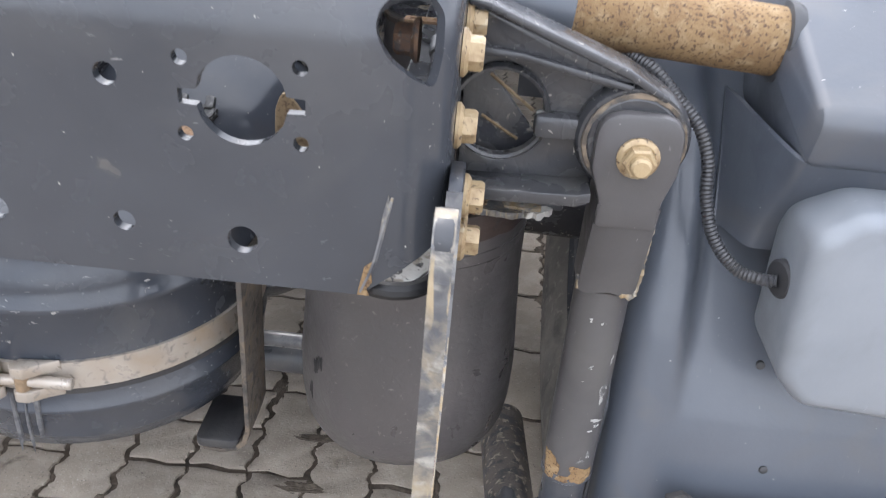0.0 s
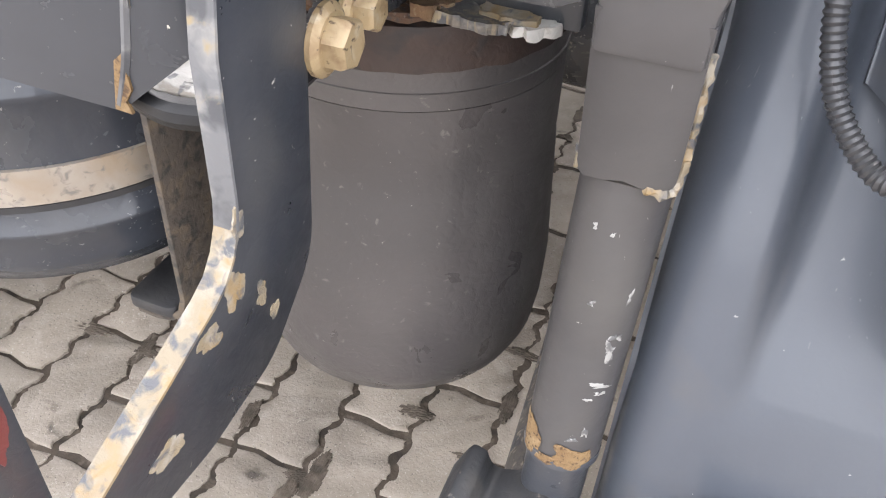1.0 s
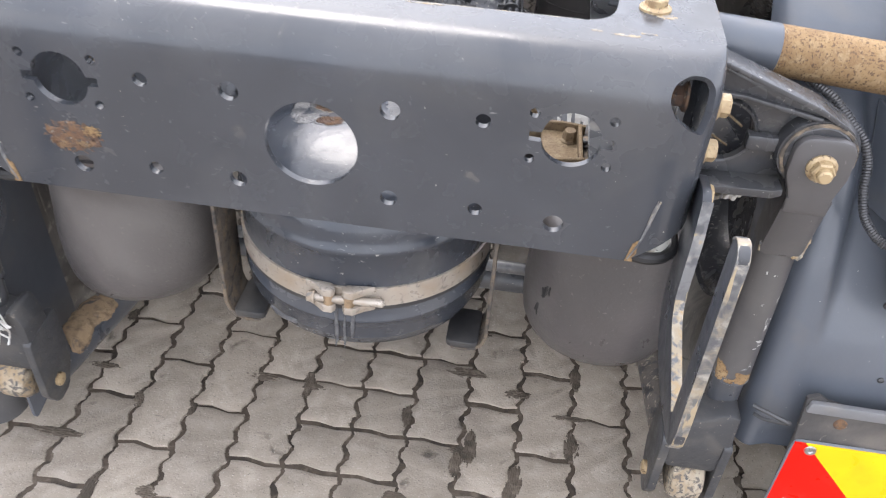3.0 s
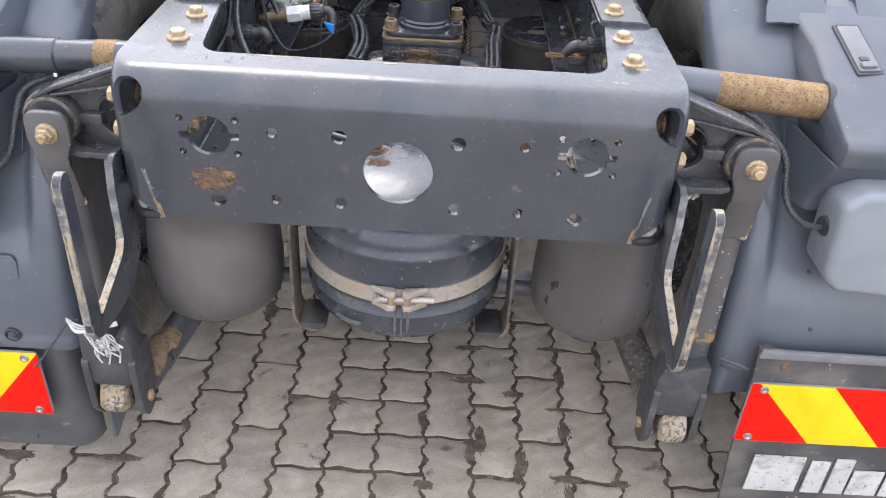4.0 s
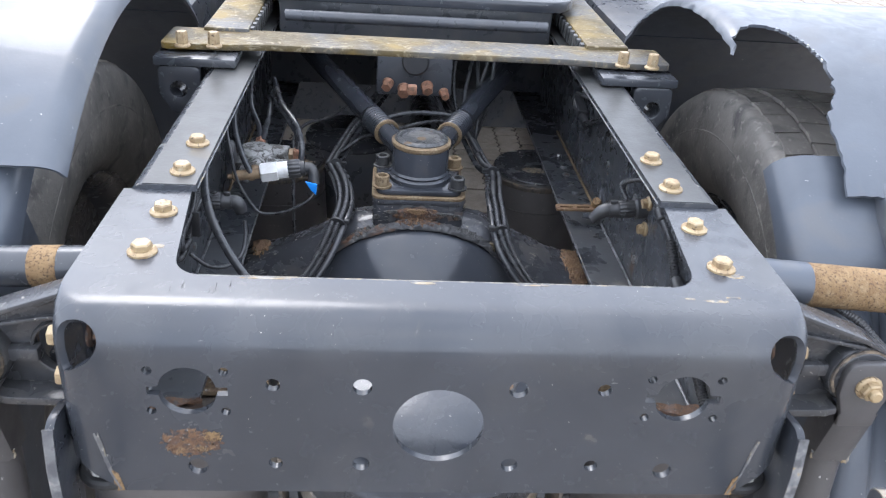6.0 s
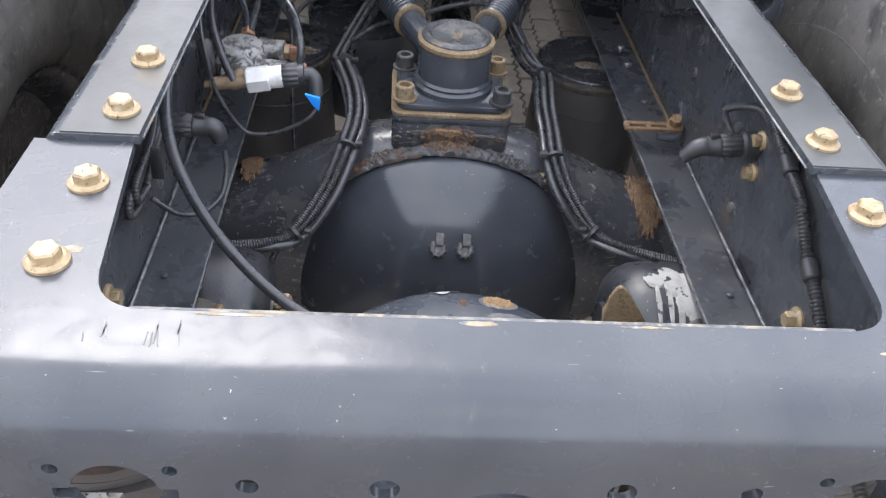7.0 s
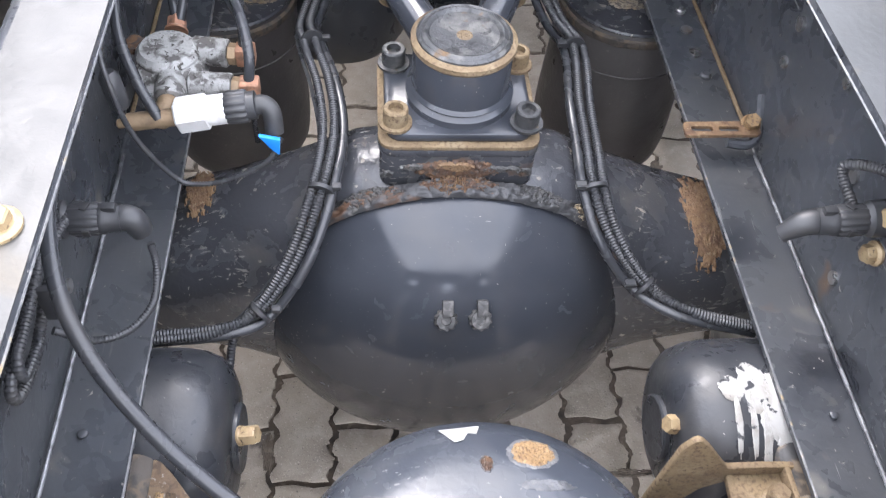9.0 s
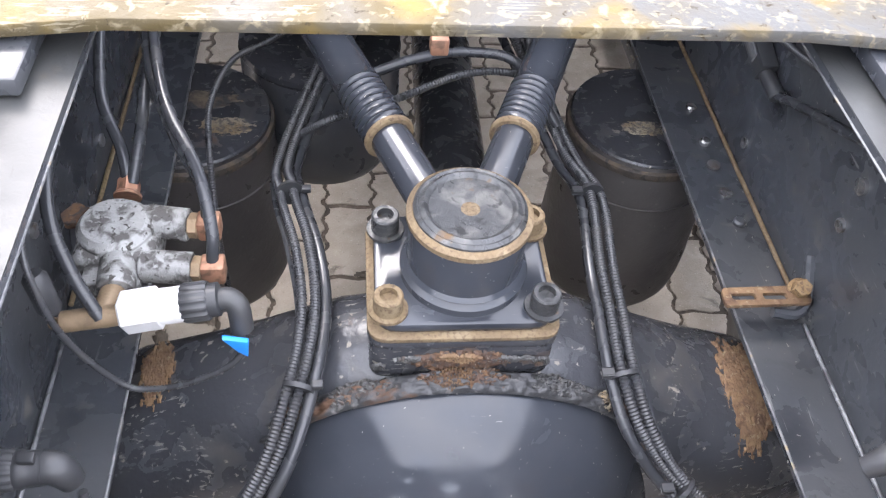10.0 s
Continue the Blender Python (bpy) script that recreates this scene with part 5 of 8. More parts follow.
eaten(0.092, 0.312, 0.030, 0.036, 3, RUSTMIX, 0.45)
eaten(0.110, 0.278, 0.026, 0.044, 5, RUSTMIX, 0.5)
eaten(0.052, 0.400, 0.022, 0.016, 8, TANSTEEL, 0.35, 0.15)
eaten(-0.057, 0.296, 0.026, 0.024, 13, RUSTY, 0.4, 0.3)
eaten(-0.048, 0.252, 0.020, 0.012, 19, RUSTY, 0.6, 0.1)
eaten(0.008, 0.388, 0.006, 0.009, 17, RUSTY, 0.5, 0.1)
part("bare_patch", crust(dome_area(0.138, 0.290, 0.013, 0.024), 40, 40, 31, 0.8, 0.0016), BAREEDGE, tank, "yellowish bare primer beside the rust", smooth=180)
part("bare_patch", crust(dome_area(0.122, 0.328, 0.012, 0.009), 40, 40, 33, 0.8, 0.0016), BAREEDGE, tank, "yellowish bare primer beside the rust", smooth=180)
part("bare_patch", crust(dome_area(-0.070, 0.336, 0.015, 0.009), 40, 40, 12, 0.5, 0.0016), PALERIM, tank, "peeled paint round the elbow", smooth=180)
for k, (x, y, rx, ry) in enumerate(((-0.100, 0.292, 0.012, 0.034), (-0.080, 0.258, 0.020, 0.014), (-0.020, 0.300, 0.012, 0.026), (-0.006, 0.285, 0.008, 0.022), (0.030, 0.318, 0.012, 0.026), (0.036, 0.290, 0.008, 0.016), (0.060, 0.366, 0.026, 0.006))):
    part("wrinkled_paint", crust(dome_area(x, y, rx, ry), 48, 48, 50 + k, 0.9, 0.0012, 3.6, 0.6), PALEFLAKE, tank, "wrinkled lifting grey paint", smooth=180)
label = [(-0.037, 0.436), (0.012, 0.440), (0.006, 0.423), (-0.004, 0.425), (-0.010, 0.414), (-0.020, 0.411), (-0.026, 0.417), (-0.030, 0.424)]
lb = prism([(0.8 * x - 0.002, 0.8 * y + 0.085) for x, y in label], "z", 0.0, 0.0009)
bmesh.ops.triangulate(lb, faces=[g for g in lb.faces if len(g.verts) > 4])
for v in lb.verts:
    v.co.z += dome_z(v.co.x, v.co.y) + 0.0010
part("peeled_label", lb, WHITE, tank, "torn white label")


# ---- axle ----
axle = thing("rear_axle", (0, 0.77, 0.30), "black axle housing with a glossy domed cover", "axle")
AX, AY, AZ = 0.010, 0.775, 0.555


def banjo():
    b = bmesh.new()
    secs = [(-0.62, 0.078, 0.078, 0.54), (-0.42, 0.085, 0.085, 0.553), (-0.34, 0.10, 0.102, 0.575), (-0.27, 0.105, 0.125, 0.575), (-0.20, 0.108, 0.170, 0.565), (-0.12, 0.108, 0.222, 0.557), (0.0, 0.11, 0.243, 0.555)]
    secs += [(-x, ry, rz, z) for x, ry, rz, z in reversed(secs[:-1])]
    rings = []
    n = 40
    for x, ry, rz, z in secs:
        ring = []
        for k in range(n):
            a = math.tau * k / n
            ring.append(b.verts.new((AX + x, AY + ry * math.copysign(abs(math.cos(a)) ** 0.8, math.cos(a)), z + rz * math.copysign(abs(math.sin(a)) ** 0.8, math.sin(a)))))
        rings.append(ring)
    for r0, r1 in zip(rings, rings[1:]):
        for k in range(n):
            b.faces.new((r0[k], r0[(k + 1) % n], r1[(k + 1) % n], r1[k]))
    b.faces.new(rings[0])
    b.faces.new(rings[-1])
    bmesh.ops.subdivide_edges(b, edges=[e for e in b.edges if abs(e.verts[0].co.x - e.verts[1].co.x) > 0.02], cuts=2, smooth=0.7)
    return b


part("housing", banjo(), HOUSING, axle, "scuffed black axle housing", smooth=60)


COVER_X, COVER_Z = AX - 0.006, AZ - 0.014


def axle_cover():
    """The pressed cover: round at its rim, keeled towards its middle, with full shoulders."""
    b = bmesh.new()
    R, D, n = 0.240, 0.132, 96

    def fall(x, z):
        c = 0.075
        return (math.hypot(x, c) - c) / (math.hypot(R, c) - c) + abs(z / R) ** 2.3

    rings = []
    for k in range(1, 27):
        q = math.sin(math.pi / 2 * k / 26)
        ring = []
        for i in range(n):
            a = math.tau * i / n
            x, z = R * q * math.cos(a), R * q * math.sin(a)
            g = max(0.0, 1 - fall(x, z) / fall(R * math.cos(a), R * math.sin(a)))
            ring.append(b.verts.new((COVER_X + x, 0.705 - D * (0.4 * g**0.66 + 0.6 * (1 - q**2.5) ** 0.66), COVER_Z + z)))
        rings.append(ring)
    tip = b.verts.new((COVER_X, 0.705 - D, COVER_Z))
    for i in range(n):
        b.faces.new((tip, rings[0][i], rings[0][(i + 1) % n]))
    for r0, r1 in zip(rings, rings[1:]):
        for i in range(n):
            b.faces.new((r0[i], r0[(i + 1) % n], r1[(i + 1) % n], r1[i]))
    b.faces.new(rings[-1])
    return b


part("cover", axle_cover(), GLOSS, axle, "glossy dark domed cover", smooth=75)


def weld_area(a0, a1, y0, y1):
    """For crust(): a stretch of the seam round the cover, by angles."""

    def at(u, v):
        g = radians((a0 + a1) / 2 + (a1 - a0) / 2 * u)
        nrm = Vector((math.cos(g), -0.35, math.sin(g))).normalized()
        k = max(0.0, v)
        return Vector((COVER_X + (0.2475 - 0.006 * k) * math.cos(g), (y0 + y1) / 2 - (y1 - y0) / 2 * v, COVER_Z + (0.2475 - 0.006 * k) * math.sin(g))), nrm

    return at


part("weld_seam", crust(weld_area(-10, 190, 0.697, 0.719), 400, 14, 4, 0.35, 0.0060, 9.0, 1.2, power=(10, 2)), WELD, axle, "lumpy black weld seam with rust", smooth=180)
for k, (a0, a1, m, h) in enumerate(((79, 101, RUSTY, 0.0075), (88, 97, RUSTMIX, 0.0082), (104, 122, SCALE, 0.0072), (60, 76, SCALE, 0.0070), (126, 136, RUSTY, 0.0072), (46, 54, RUSTY, 0.0072), (52, 57, BAREEDGE, 0.0074))):
    part("weld_scale", crust(weld_area(a0, a1, 0.700, 0.722), 110, 26, 60 + k, 0.9, h, 3.0, 0.9), m, axle, "rough weld scale with rust", smooth=180)
for x in (-0.010, 0.029):
    face, out = Vector((x, 0.603, 0.684)), Vector((0, -0.72, 0.69))
    plug = knurled(face, out, 0.0, 0.009, 0.0138, 10, 0.0016)
    lathe(face, out, [(0.009, 0.0115), (0.0115, 0.0105), (0.0115, 0.0060), (0.0095, 0.0052), (0.0095, 0)], 18, plug)
    box(-0.0065, 0.0065, -0.013, 0.006, 0.0, 0.010, 0.002, bm=plug, m=Matrix.Translation((x + 0.002, 0.612, 0.699)) @ Euler((radians(46), 0, 0)).to_matrix().to_4x4())
    part("vent_plug", roughen(plug, 0.0006, 300), SCALE, axle, "small hollow hexagon plug with a lug")
# seat for the stay joint
seat = rounded([(-0.083, 0.722), (0.090, 0.722), (0.090, 0.868), (-0.083, 0.868)], 0.016)
part("seat", prism(seat, "z", 0.775, 0.822, bevel=0.003), HOUSING, axle, "machined seat with rusty runs")
part("seat_rust", crust(flat_patch((0.002, 0.7215, 0.803), (0.050, 0, 0), (0, 0, 0.014)), 90, 30, 7, 0.9, 0.004, 2.6, 0.9), RUSTY, axle, "flaky brown rust on the seat", smooth=180)
part("seat_rust", crust(flat_patch((0.000, 0.7190, 0.810), (0.022, 0, 0), (0, 0, 0.006)), 60, 26, 9, 0.9, 0.003, 2.6, 0.9), RUSTMIX, axle, "orange rust on the seat", smooth=180)
for k, (x, z, rx, rz) in enumerate(((-0.045, 0.808, 0.016, 0.004), (0.048, 0.806, 0.024, 0.004), (0.078, 0.800, 0.008, 0.006), (-0.075, 0.797, 0.007, 0.005))):
    part("seat_flake", crust(flat_patch((x, 0.7205, z), (rx, 0, 0), (0, 0, rz)), 50, 20, 20 + k, 1.0, 0.003, 2.6, 0.9), SCALE, axle, "lifted pale flakes under the seat", smooth=180)
part("rust_patch", crust(tube_area((AX, AY, 0.575), (1, 0, 0), 0.1165, (0, -0.2, 1), -34, 34, 0.290, 0.345), 110, 90, 3, 1.5, 0.003, 5.0, 0.8), RUSTMIX, axle, "orange-brown rust on the shoulder", smooth=180)
part("rust_patch", crust(tube_area((AX, AY, 0.575), (-1, 0, 0), 0.1165, (0, -0.2, 1), 0, 44, 0.295, 0.330), 80, 60, 6, 1.5, 0.003, 5.0, 0.8), RUSTMIX, axle, "tan rust on the shoulder", smooth=180)
stay = thing("v_stay", (0.004, 0.79, 0.82), "black V stay with a capped ball joint and clamped arms", "suspension stay")
base = rounded([(-0.085, 0.720), (0.092, 0.720), (0.092, 0.870), (-0.085, 0.870)], 0.020)
part("base_plate", prism(base, "z", 0.8225, 0.833, bevel=0.002), HOUSING, stay, "scuffed black base plate")
part("shim", prism(base, "z", 0.833, 0.8385, bevel=0.001), TANDUST, stay, "tan rusty shim edge")
part("joint_flange", prism(rounded([(-0.078, 0.727), (0.085, 0.727), (0.085, 0.863), (-0.078, 0.863)], 0.022), "z", 0.838, 0.850, bevel=0.004), GLOSS, stay)
CX, CY = 0.006, 0.795
part("joint_housing", lathe((CX, CY, 0.848), (0, 0, 1), [(0, 0.060), (0.010, 0.060), (0.014, 0.055), (0.018, 0.0575), (0.022, 0.054), (0.072, 0.0535), (0.076, 0.051), (0.076, 0)], 56), GLOSS, stay)
part("rim_ring", lathe((CX, CY, 0.916), (0, 0, 1), [(0, 0.0535), (0.004, 0.0565), (0.009, 0.0565), (0.012, 0.052), (0.012, 0.048)], 56), TANDUST, stay, "tan corroded rim")
part("cap", lathe((CX, CY, 0.924), (0, 0, 1), [(0, 0.0515), (0.006, 0.0505), (0.0085, 0.0475), (0.0070, 0.0455), (0.0085, 0.0435), (0.0095, 0.0415), (0.0085, 0.0392), (0.0058, 0.037), (0.0045, 0.03), (0.0038, 0)], 56), CAPTOP, stay, "dished steel cap with grime")
for x, y in ((-0.066, 0.745), (0.076, 0.745), (-0.066, 0.843), (0.076, 0.843)):
    part("socket_bolt", socket_bolt((x, y, 0.850), (0, 0, 1), 0.0135, 0.022), TANDUST if (x < 0) == (y < 0.8) else CAPTOP, stay, "cap screw with hollow hexagon")
for s in (1, -1):
    p0 = Vector((CX + s * 0.018, 0.83, 0.874))
    p1 = Vector((CX + s * 0.345, 1.62, 0.925))
    d = (p1 - p0).normalized()
    part("arm_neck", rod(p0, p0 + d * 0.16, 0.0212, 28), GLOSS, stay)
    part("clamp_ring", rod(p0 + d * 0.120, p0 + d * 0.128, 0.0272, 32, 0.002), TANDUST, stay, "tan dusty clamp ring")
    thread = [(0.0, 0.0248)]
    for k in range(8):
        thread += [(0.004 + k * 0.009, 0.0248), (0.0065 + k * 0.009, 0.0262), (0.009 + k * 0.009, 0.0248)]
    thread += [(0.085, 0.0248), (0.70, 0.0248)]
    part("arm_tube", lathe(p0 + d * 0.128, d, thread, 32), GLOSS, stay, "black arm tube with pressed ribs")


# ---- cables, hoses and valves inside the frame ----
def cable(pts, r, label, ribs=0.0, material=None, group="looms inside the frame", name="cable_loom", seg=8):
    return solo(name, sweep(pts, r, seg, 0.008, ribs), material or LOOM, label, "cable", group, smooth=50)


left_line = [(-0.03, 1.45, 0.86), (-0.12, 1.20, 0.82), (-0.176, 1.03, 0.78), (-0.17, 0.943, 0.80), (-0.150, 0.86, 0.803), (-0.142, 0.785, 0.795), (-0.153, 0.705, 0.785), (-0.178, 0.643, 0.745), (-0.219, 0.603, 0.70), (-0.261, 0.580, 0.697), (-0.35, 0.574, 0.692)]
right_line = [(0.06, 1.45, 0.86), (0.12, 1.20, 0.82), (0.160, 1.03, 0.785), (0.176, 0.945, 0.795), (0.168, 0.84, 0.793), (0.168, 0.78, 0.785), (0.168, 0.716, 0.775), (0.184, 0.668, 0.745), (0.226, 0.632, 0.70), (0.274, 0.592, 0.70), (0.36, 0.575, 0.69)]


def shifted(line, dx, dy, dz, fan=0.0):
    return [(x + dx + fan * k, y + dy, z + dz) for k, (x, y, z) in enumerate(line)]


for line, s in ((left_line, 1), (right_line, -1)):
    bundle = thing("cable_bundle", line[5], "bundle of black looms and a hose tied over the axle", "cable", "cable bundles")
    part("loom", sweep(shifted(line, -s * 0.005, -0.004, 0.004), 0.0054, 8, 0.008, 0.0036), LOOM, bundle, "ribbed black loom", smooth=50)
    part("loom", sweep(shifted(line, s * 0.008, 0.003, 0.006), 0.0056, 8, 0.008, 0.0036), LOOM, bundle, "ribbed black loom", smooth=50)
    part("hose", sweep(shifted(line, s * 0.018, 0.0, -0.002), 0.0060, 10, 0.008), HOSE, bundle, "smooth black air hose", smooth=50)
    spread = [(x - s * 0.010 + 0.004 * math.sin(k * 1.3), y, z - 0.004 + 0.004 * math.cos(k * 1.7)) for k, (x, y, z) in enumerate(line)]
    part("wire", sweep(spread, 0.0028, 6, 0.008), HOSE, bundle, "thin black wire", smooth=50)
    for k in (3, 6, 8):
        c = Vector(line[k])
        d = (Vector(line[k + 1]) - Vector(line[k - 1])).normalized()
        tie = lathe(c - d * 0.002 + Vector((s * 0.006, 0, 0.003)), d, [(0, 0.0150), (0.0045, 0.0150)], 20)
        box(c.x + s * 0.018, c.x + s * 0.028, c.y - 0.005, c.y + 0.003, c.z + 0.006, c.z + 0.012, 0.001, bm=tie)
        part("cable_tie", tie, BLACKPLASTIC, bundle, "black cable tie")
cable([(-0.225, 0.60, 0.705), (-0.246, 0.595, 0.665), (-0.252, 0.57, 0.64), (-0.256, 0.55, 0.61), (-0.262, 0.53, 0.56)], 0.0052, "ribbed cable loom dropping beside the axle", 0.004)

# hose from the rail to the tank
tank_hose = thing("air_hose", (-0.2, 0.35, 0.80), "thick black air hose bent down to the tank", "hose", "air hoses")
part("tube", sweep([(-0.352, 0.60, 0.985), (-0.338, 0.495, 0.951), (-0.314, 0.437, 0.91), (-0.262, 0.385, 0.855), (-0.19, 0.335, 0.815), (-0.12, 0.305, 0.803), (-0.066, 0.297, 0.803)], 0.0068, 14, 0.008), HOSE, tank_hose, smooth=50)
part("ferrule", lathe((-0.092, 0.2995, 0.8035), (1, -0.08, 0), [(0, 0.0070), (0.001, 0.0076), (0.020, 0.0076), (0.021, 0.0068)], 20), BLACKPLASTIC, tank_hose, "black end sleeve")


def connector(name, p, d, elbow, label):
    """A round plug on the rail web with a tapered elbow boot at its end."""
    t = thing(name, p, label, "connector", "sensor plugs")
    p, d, e = Vector(p), Vector(d).normalized(), Vector(elbow).normalized()
    part("socket", lathe(p, d, [(0, 0.0175), (0.016, 0.0175), (0.018, 0.0150), (0.020, 0.0135)], 24), BLACKPLASTIC, t)
    ring = part("ring_nut", knurled(p, d, 0.020, 0.046, 0.0152), BLACKPLASTIC, t)
    part("collar", lathe(p, d, [(0.046, 0.0140), (0.050, 0.0145), (0.053, 0.0130), (0.064, 0.0128), (0.066, 0)], 24), BLACKPLASTIC, t)
    for k in (0.7, 2.6, 4.4):
        side = Matrix.Rotation(k, 3, d) @ d.orthogonal().normalized()
        q = p + d * 0.035 + side * 0.0152
        part("window", box(-0.005, 0.005, -0.003, 0.003, -0.0012, 0.0012, 0.0005, m=Matrix.Translation(q) @ side.to_track_quat("Z", "X").to_matrix().to_4x4()), RUBBER, ring, "slot in the ring")
    q = p + d * 0.062
    boot = sweep([q, q + d * 0.006, q + d * 0.010 + e * 0.003, q + d * 0.012 + e * 0.008, q + d * 0.013 + e * 0.013, q + d * 0.014 + e * 0.019], 0.0122, 16, 0.002)
    for v in boot.verts:
        along = (v.co - q).dot(e)
        if along > 0.008:
            axis_p = q + d * 0.016 + e * along
            v.co = axis_p + (v.co - axis_p) * (1 - 0.42 * min(1, (along - 0.008) / 0.026))
    part("elbow", boot, BLACKPLASTIC, t)
    part("clip", box(-0.006, 0.006, -0.004, 0.004, -0.003, 0.003, 0.001, m=Matrix.Translation(p + d * 0.056 + Vector((0, 0, 0.0145)))), BLACKPLASTIC, t)
    return t


connector("sensor_plug", (-0.379, 0.580, 0.886), (1, 0.06, -0.03), (0.10, -0.10, -0.9), "black round plug on the rail web")
cable([(-0.296, 0.580, 0.852), (-0.294, 0.570, 0.828), (-0.298, 0.545, 0.806), (-0.318, 0.520, 0.797), (-0.345, 0.505, 0.805), (-0.372, 0.50, 0.83)], 0.0040, "thin ribbed cable under the plug", 0.0032)
connector("sensor_plug", (0.379, 0.556, 0.912), (-1, 0.04, -0.12), (-0.55, 0.0, -0.75), "black round plug on the rail web")
cable([(0.35, 0.565, 0.915), (0.345, 0.60, 0.935), (0.37, 0.56, 0.96), (0.372, 0.50, 0.95), (0.374, 0.44, 0.945)], 0.0055, "thin ribbed cable to the plug", 0.0035)
solo("zinc_nut", hex_bolt((0.379, 0.545, 0.925), (-1, -0.1, 0), 0.0095, 0.010, 0.0125), ZINC, "zinc nut on the rail web", "nut", "web nuts")
solo("zinc_nut", hex_bolt((0.379, 0.540, 0.880), (-1, -0.1, 0), 0.0095, 0.010, 0.0125), ZINC, "zinc nut on the rail web", "nut", "web nuts")
# loom down the right web
cable([(0.366, 0.60, 1.0), (0.368, 0.47, 0.955), (0.366, 0.394, 0.94), (0.367, 0.346, 0.905), (0.366, 0.30, 0.885), (0.366, 0.256, 0.86), (0.366, 0.16, 0.82), (0.366, 0.10, 0.80)], 0.0078, "thick ribbed loom along the rail web", 0.0045)
for y, z in ((0.435, 0.950), (0.318, 0.893)):
    b = lathe((0.366, y + 0.02, z + 0.008), (0, -0.93, -0.36), [(0, 0.0085), (0.002, 0.0100), (0.022, 0.0100), (0.024, 0.0085)], 18)
    solo("loom_joint", b, BLACKPLASTIC, "black plastic joint of the rail loom", "cable clip", "loom joints")
# coiled spare loop on the left web
cable([(-0.350, 0.66, 0.99), (-0.362, 0.60, 0.935), (-0.366, 0.552, 0.90), (-0.368, 0.50, 0.895), (-0.368, 0.45, 0.893), (-0.368, 0.415, 0.886), (-0.368, 0.413, 0.868), (-0.366, 0.45, 0.862), (-0.366, 0.50, 0.874), (-0.364, 0.55, 0.893), (-0.355, 0.592, 0.89), (-0.352, 0.60, 0.87), (-0.36, 0.585, 0.855)], 0.0055, "coiled spare ribbed cable on the rail web", 0.0036)
cable([(-0.372, 0.60, 0.955), (-0.364, 0.53, 0.915), (-0.362, 0.47, 0.905), (-0.362, 0.43, 0.90), (-0.362, 0.425, 0.88), (-0.360, 0.46, 0.875)], 0.005, "coiled spare ribbed cable on the rail web", 0.0036)
solo("cable_tie", box(-0.362, -0.348, 0.485, 0.491, 0.868, 0.91, 0.002), BLACKPLASTIC, "black cable tie round the spare loop", "cable tie", "cable ties")

# relay valve with fittings and pressure sensor on the left rail
valve = thing("relay_valve", (-0.30, 0.81, 0.80), "corroded aluminium relay valve on the rail", "valve")
vb = box(-0.345, -0.272, 0.785, 0.858, 0.835, 0.878, 0.012, 3)
lathe((-0.31, 0.822, 0.835), (0, 0, 1), [(0, 0.034), (0.045, 0.034), (0.052, 0.028), (0.052, 0)], 28, vb)
box(-0.335, -0.285, 0.765, 0.80, 0.842, 0.868, 0.008, 2, bm=vb)
part("body", vb, CAST, valve)
part("port", rod((-0.285, 0.836, 0.872), (-0.247, 0.830, 0.872), 0.0155, 24), CAST, valve)
part("port", rod((-0.285, 0.790, 0.862), (-0.240, 0.786, 0.862), 0.0150, 24), CAST, valve)
part("port", rod((-0.305, 0.80, 0.865), (-0.300, 0.755, 0.868), 0.0165, 24), CAST, valve)
for x, y, z in ((-0.247, 0.830, 0.872), (-0.240, 0.786, 0.862)):
    part("brass_ring", rod((x, y, z), (x + 0.009, y - 0.001, z), 0.012, 6, 0.001), BRASS, valve)
    part("elbow_nut", box(x + 0.008, x + 0.029, y - 0.011, y + 0.009, z - 0.011, z + 0.011, 0.0025), COPPER, valve, "copper elbow")
part("union", hex_bolt((-0.308, 0.866, 0.872), (0, 0.9, 0.3), 0.011, 0.016, 0.013), COPPER, valve, "copper union")
part("rust_tag", prism(blob(-0.348, 0.84, 0.012, 0.014, seed=4), "z", 0.87, 0.878, bevel=0.001), RUSTY, valve)
part("tee", rod((-0.338, 0.724, 0.868), (-0.288, 0.727, 0.874), 0.0095, 18), BRASS, valve, "brass tee fitting")
part("tee_neck", rod((-0.302, 0.760, 0.868), (-0.305, 0.722, 0.871), 0.0105, 18), BRASS, valve)
part("tee_tip", rod((-0.348, 0.723, 0.867), (-0.336, 0.724, 0.868), 0.005, 12), BRASS, valve)
sensor = thing("pressure_sensor", (-0.25, 0.725, 0.85), "white pressure sensor with a black elbow plug", "sensor")
part("hex_body", rod((-0.288, 0.727, 0.875), (-0.256, 0.729, 0.880), 0.0185, 6, 0.002), WHITEPLASTIC, sensor)
part("neck", rod((-0.258, 0.729, 0.880), (-0.236, 0.730, 0.883), 0.0155, 24), WHITEPLASTIC, sensor)
part("ring_nut", knurled((-0.238, 0.730, 0.883), (1, 0.05, 0.12), 0.0, 0.022, 0.0172), BLACKPLASTIC, sensor)
part("collar", lathe((-0.238, 0.730, 0.883), (1, 0.05, 0.12), [(0.022, 0.0145), (0.030, 0.0145), (0.031, 0.0125), (0.031, 0)], 24), BLACKPLASTIC, sensor)
part("elbow", sweep([(-0.210, 0.731, 0.886), (-0.200, 0.731, 0.887), (-0.193, 0.727, 0.880), (-0.191, 0.719, 0.860)], 0.0100, 16, 0.002), BLACKPLASTIC, sensor)
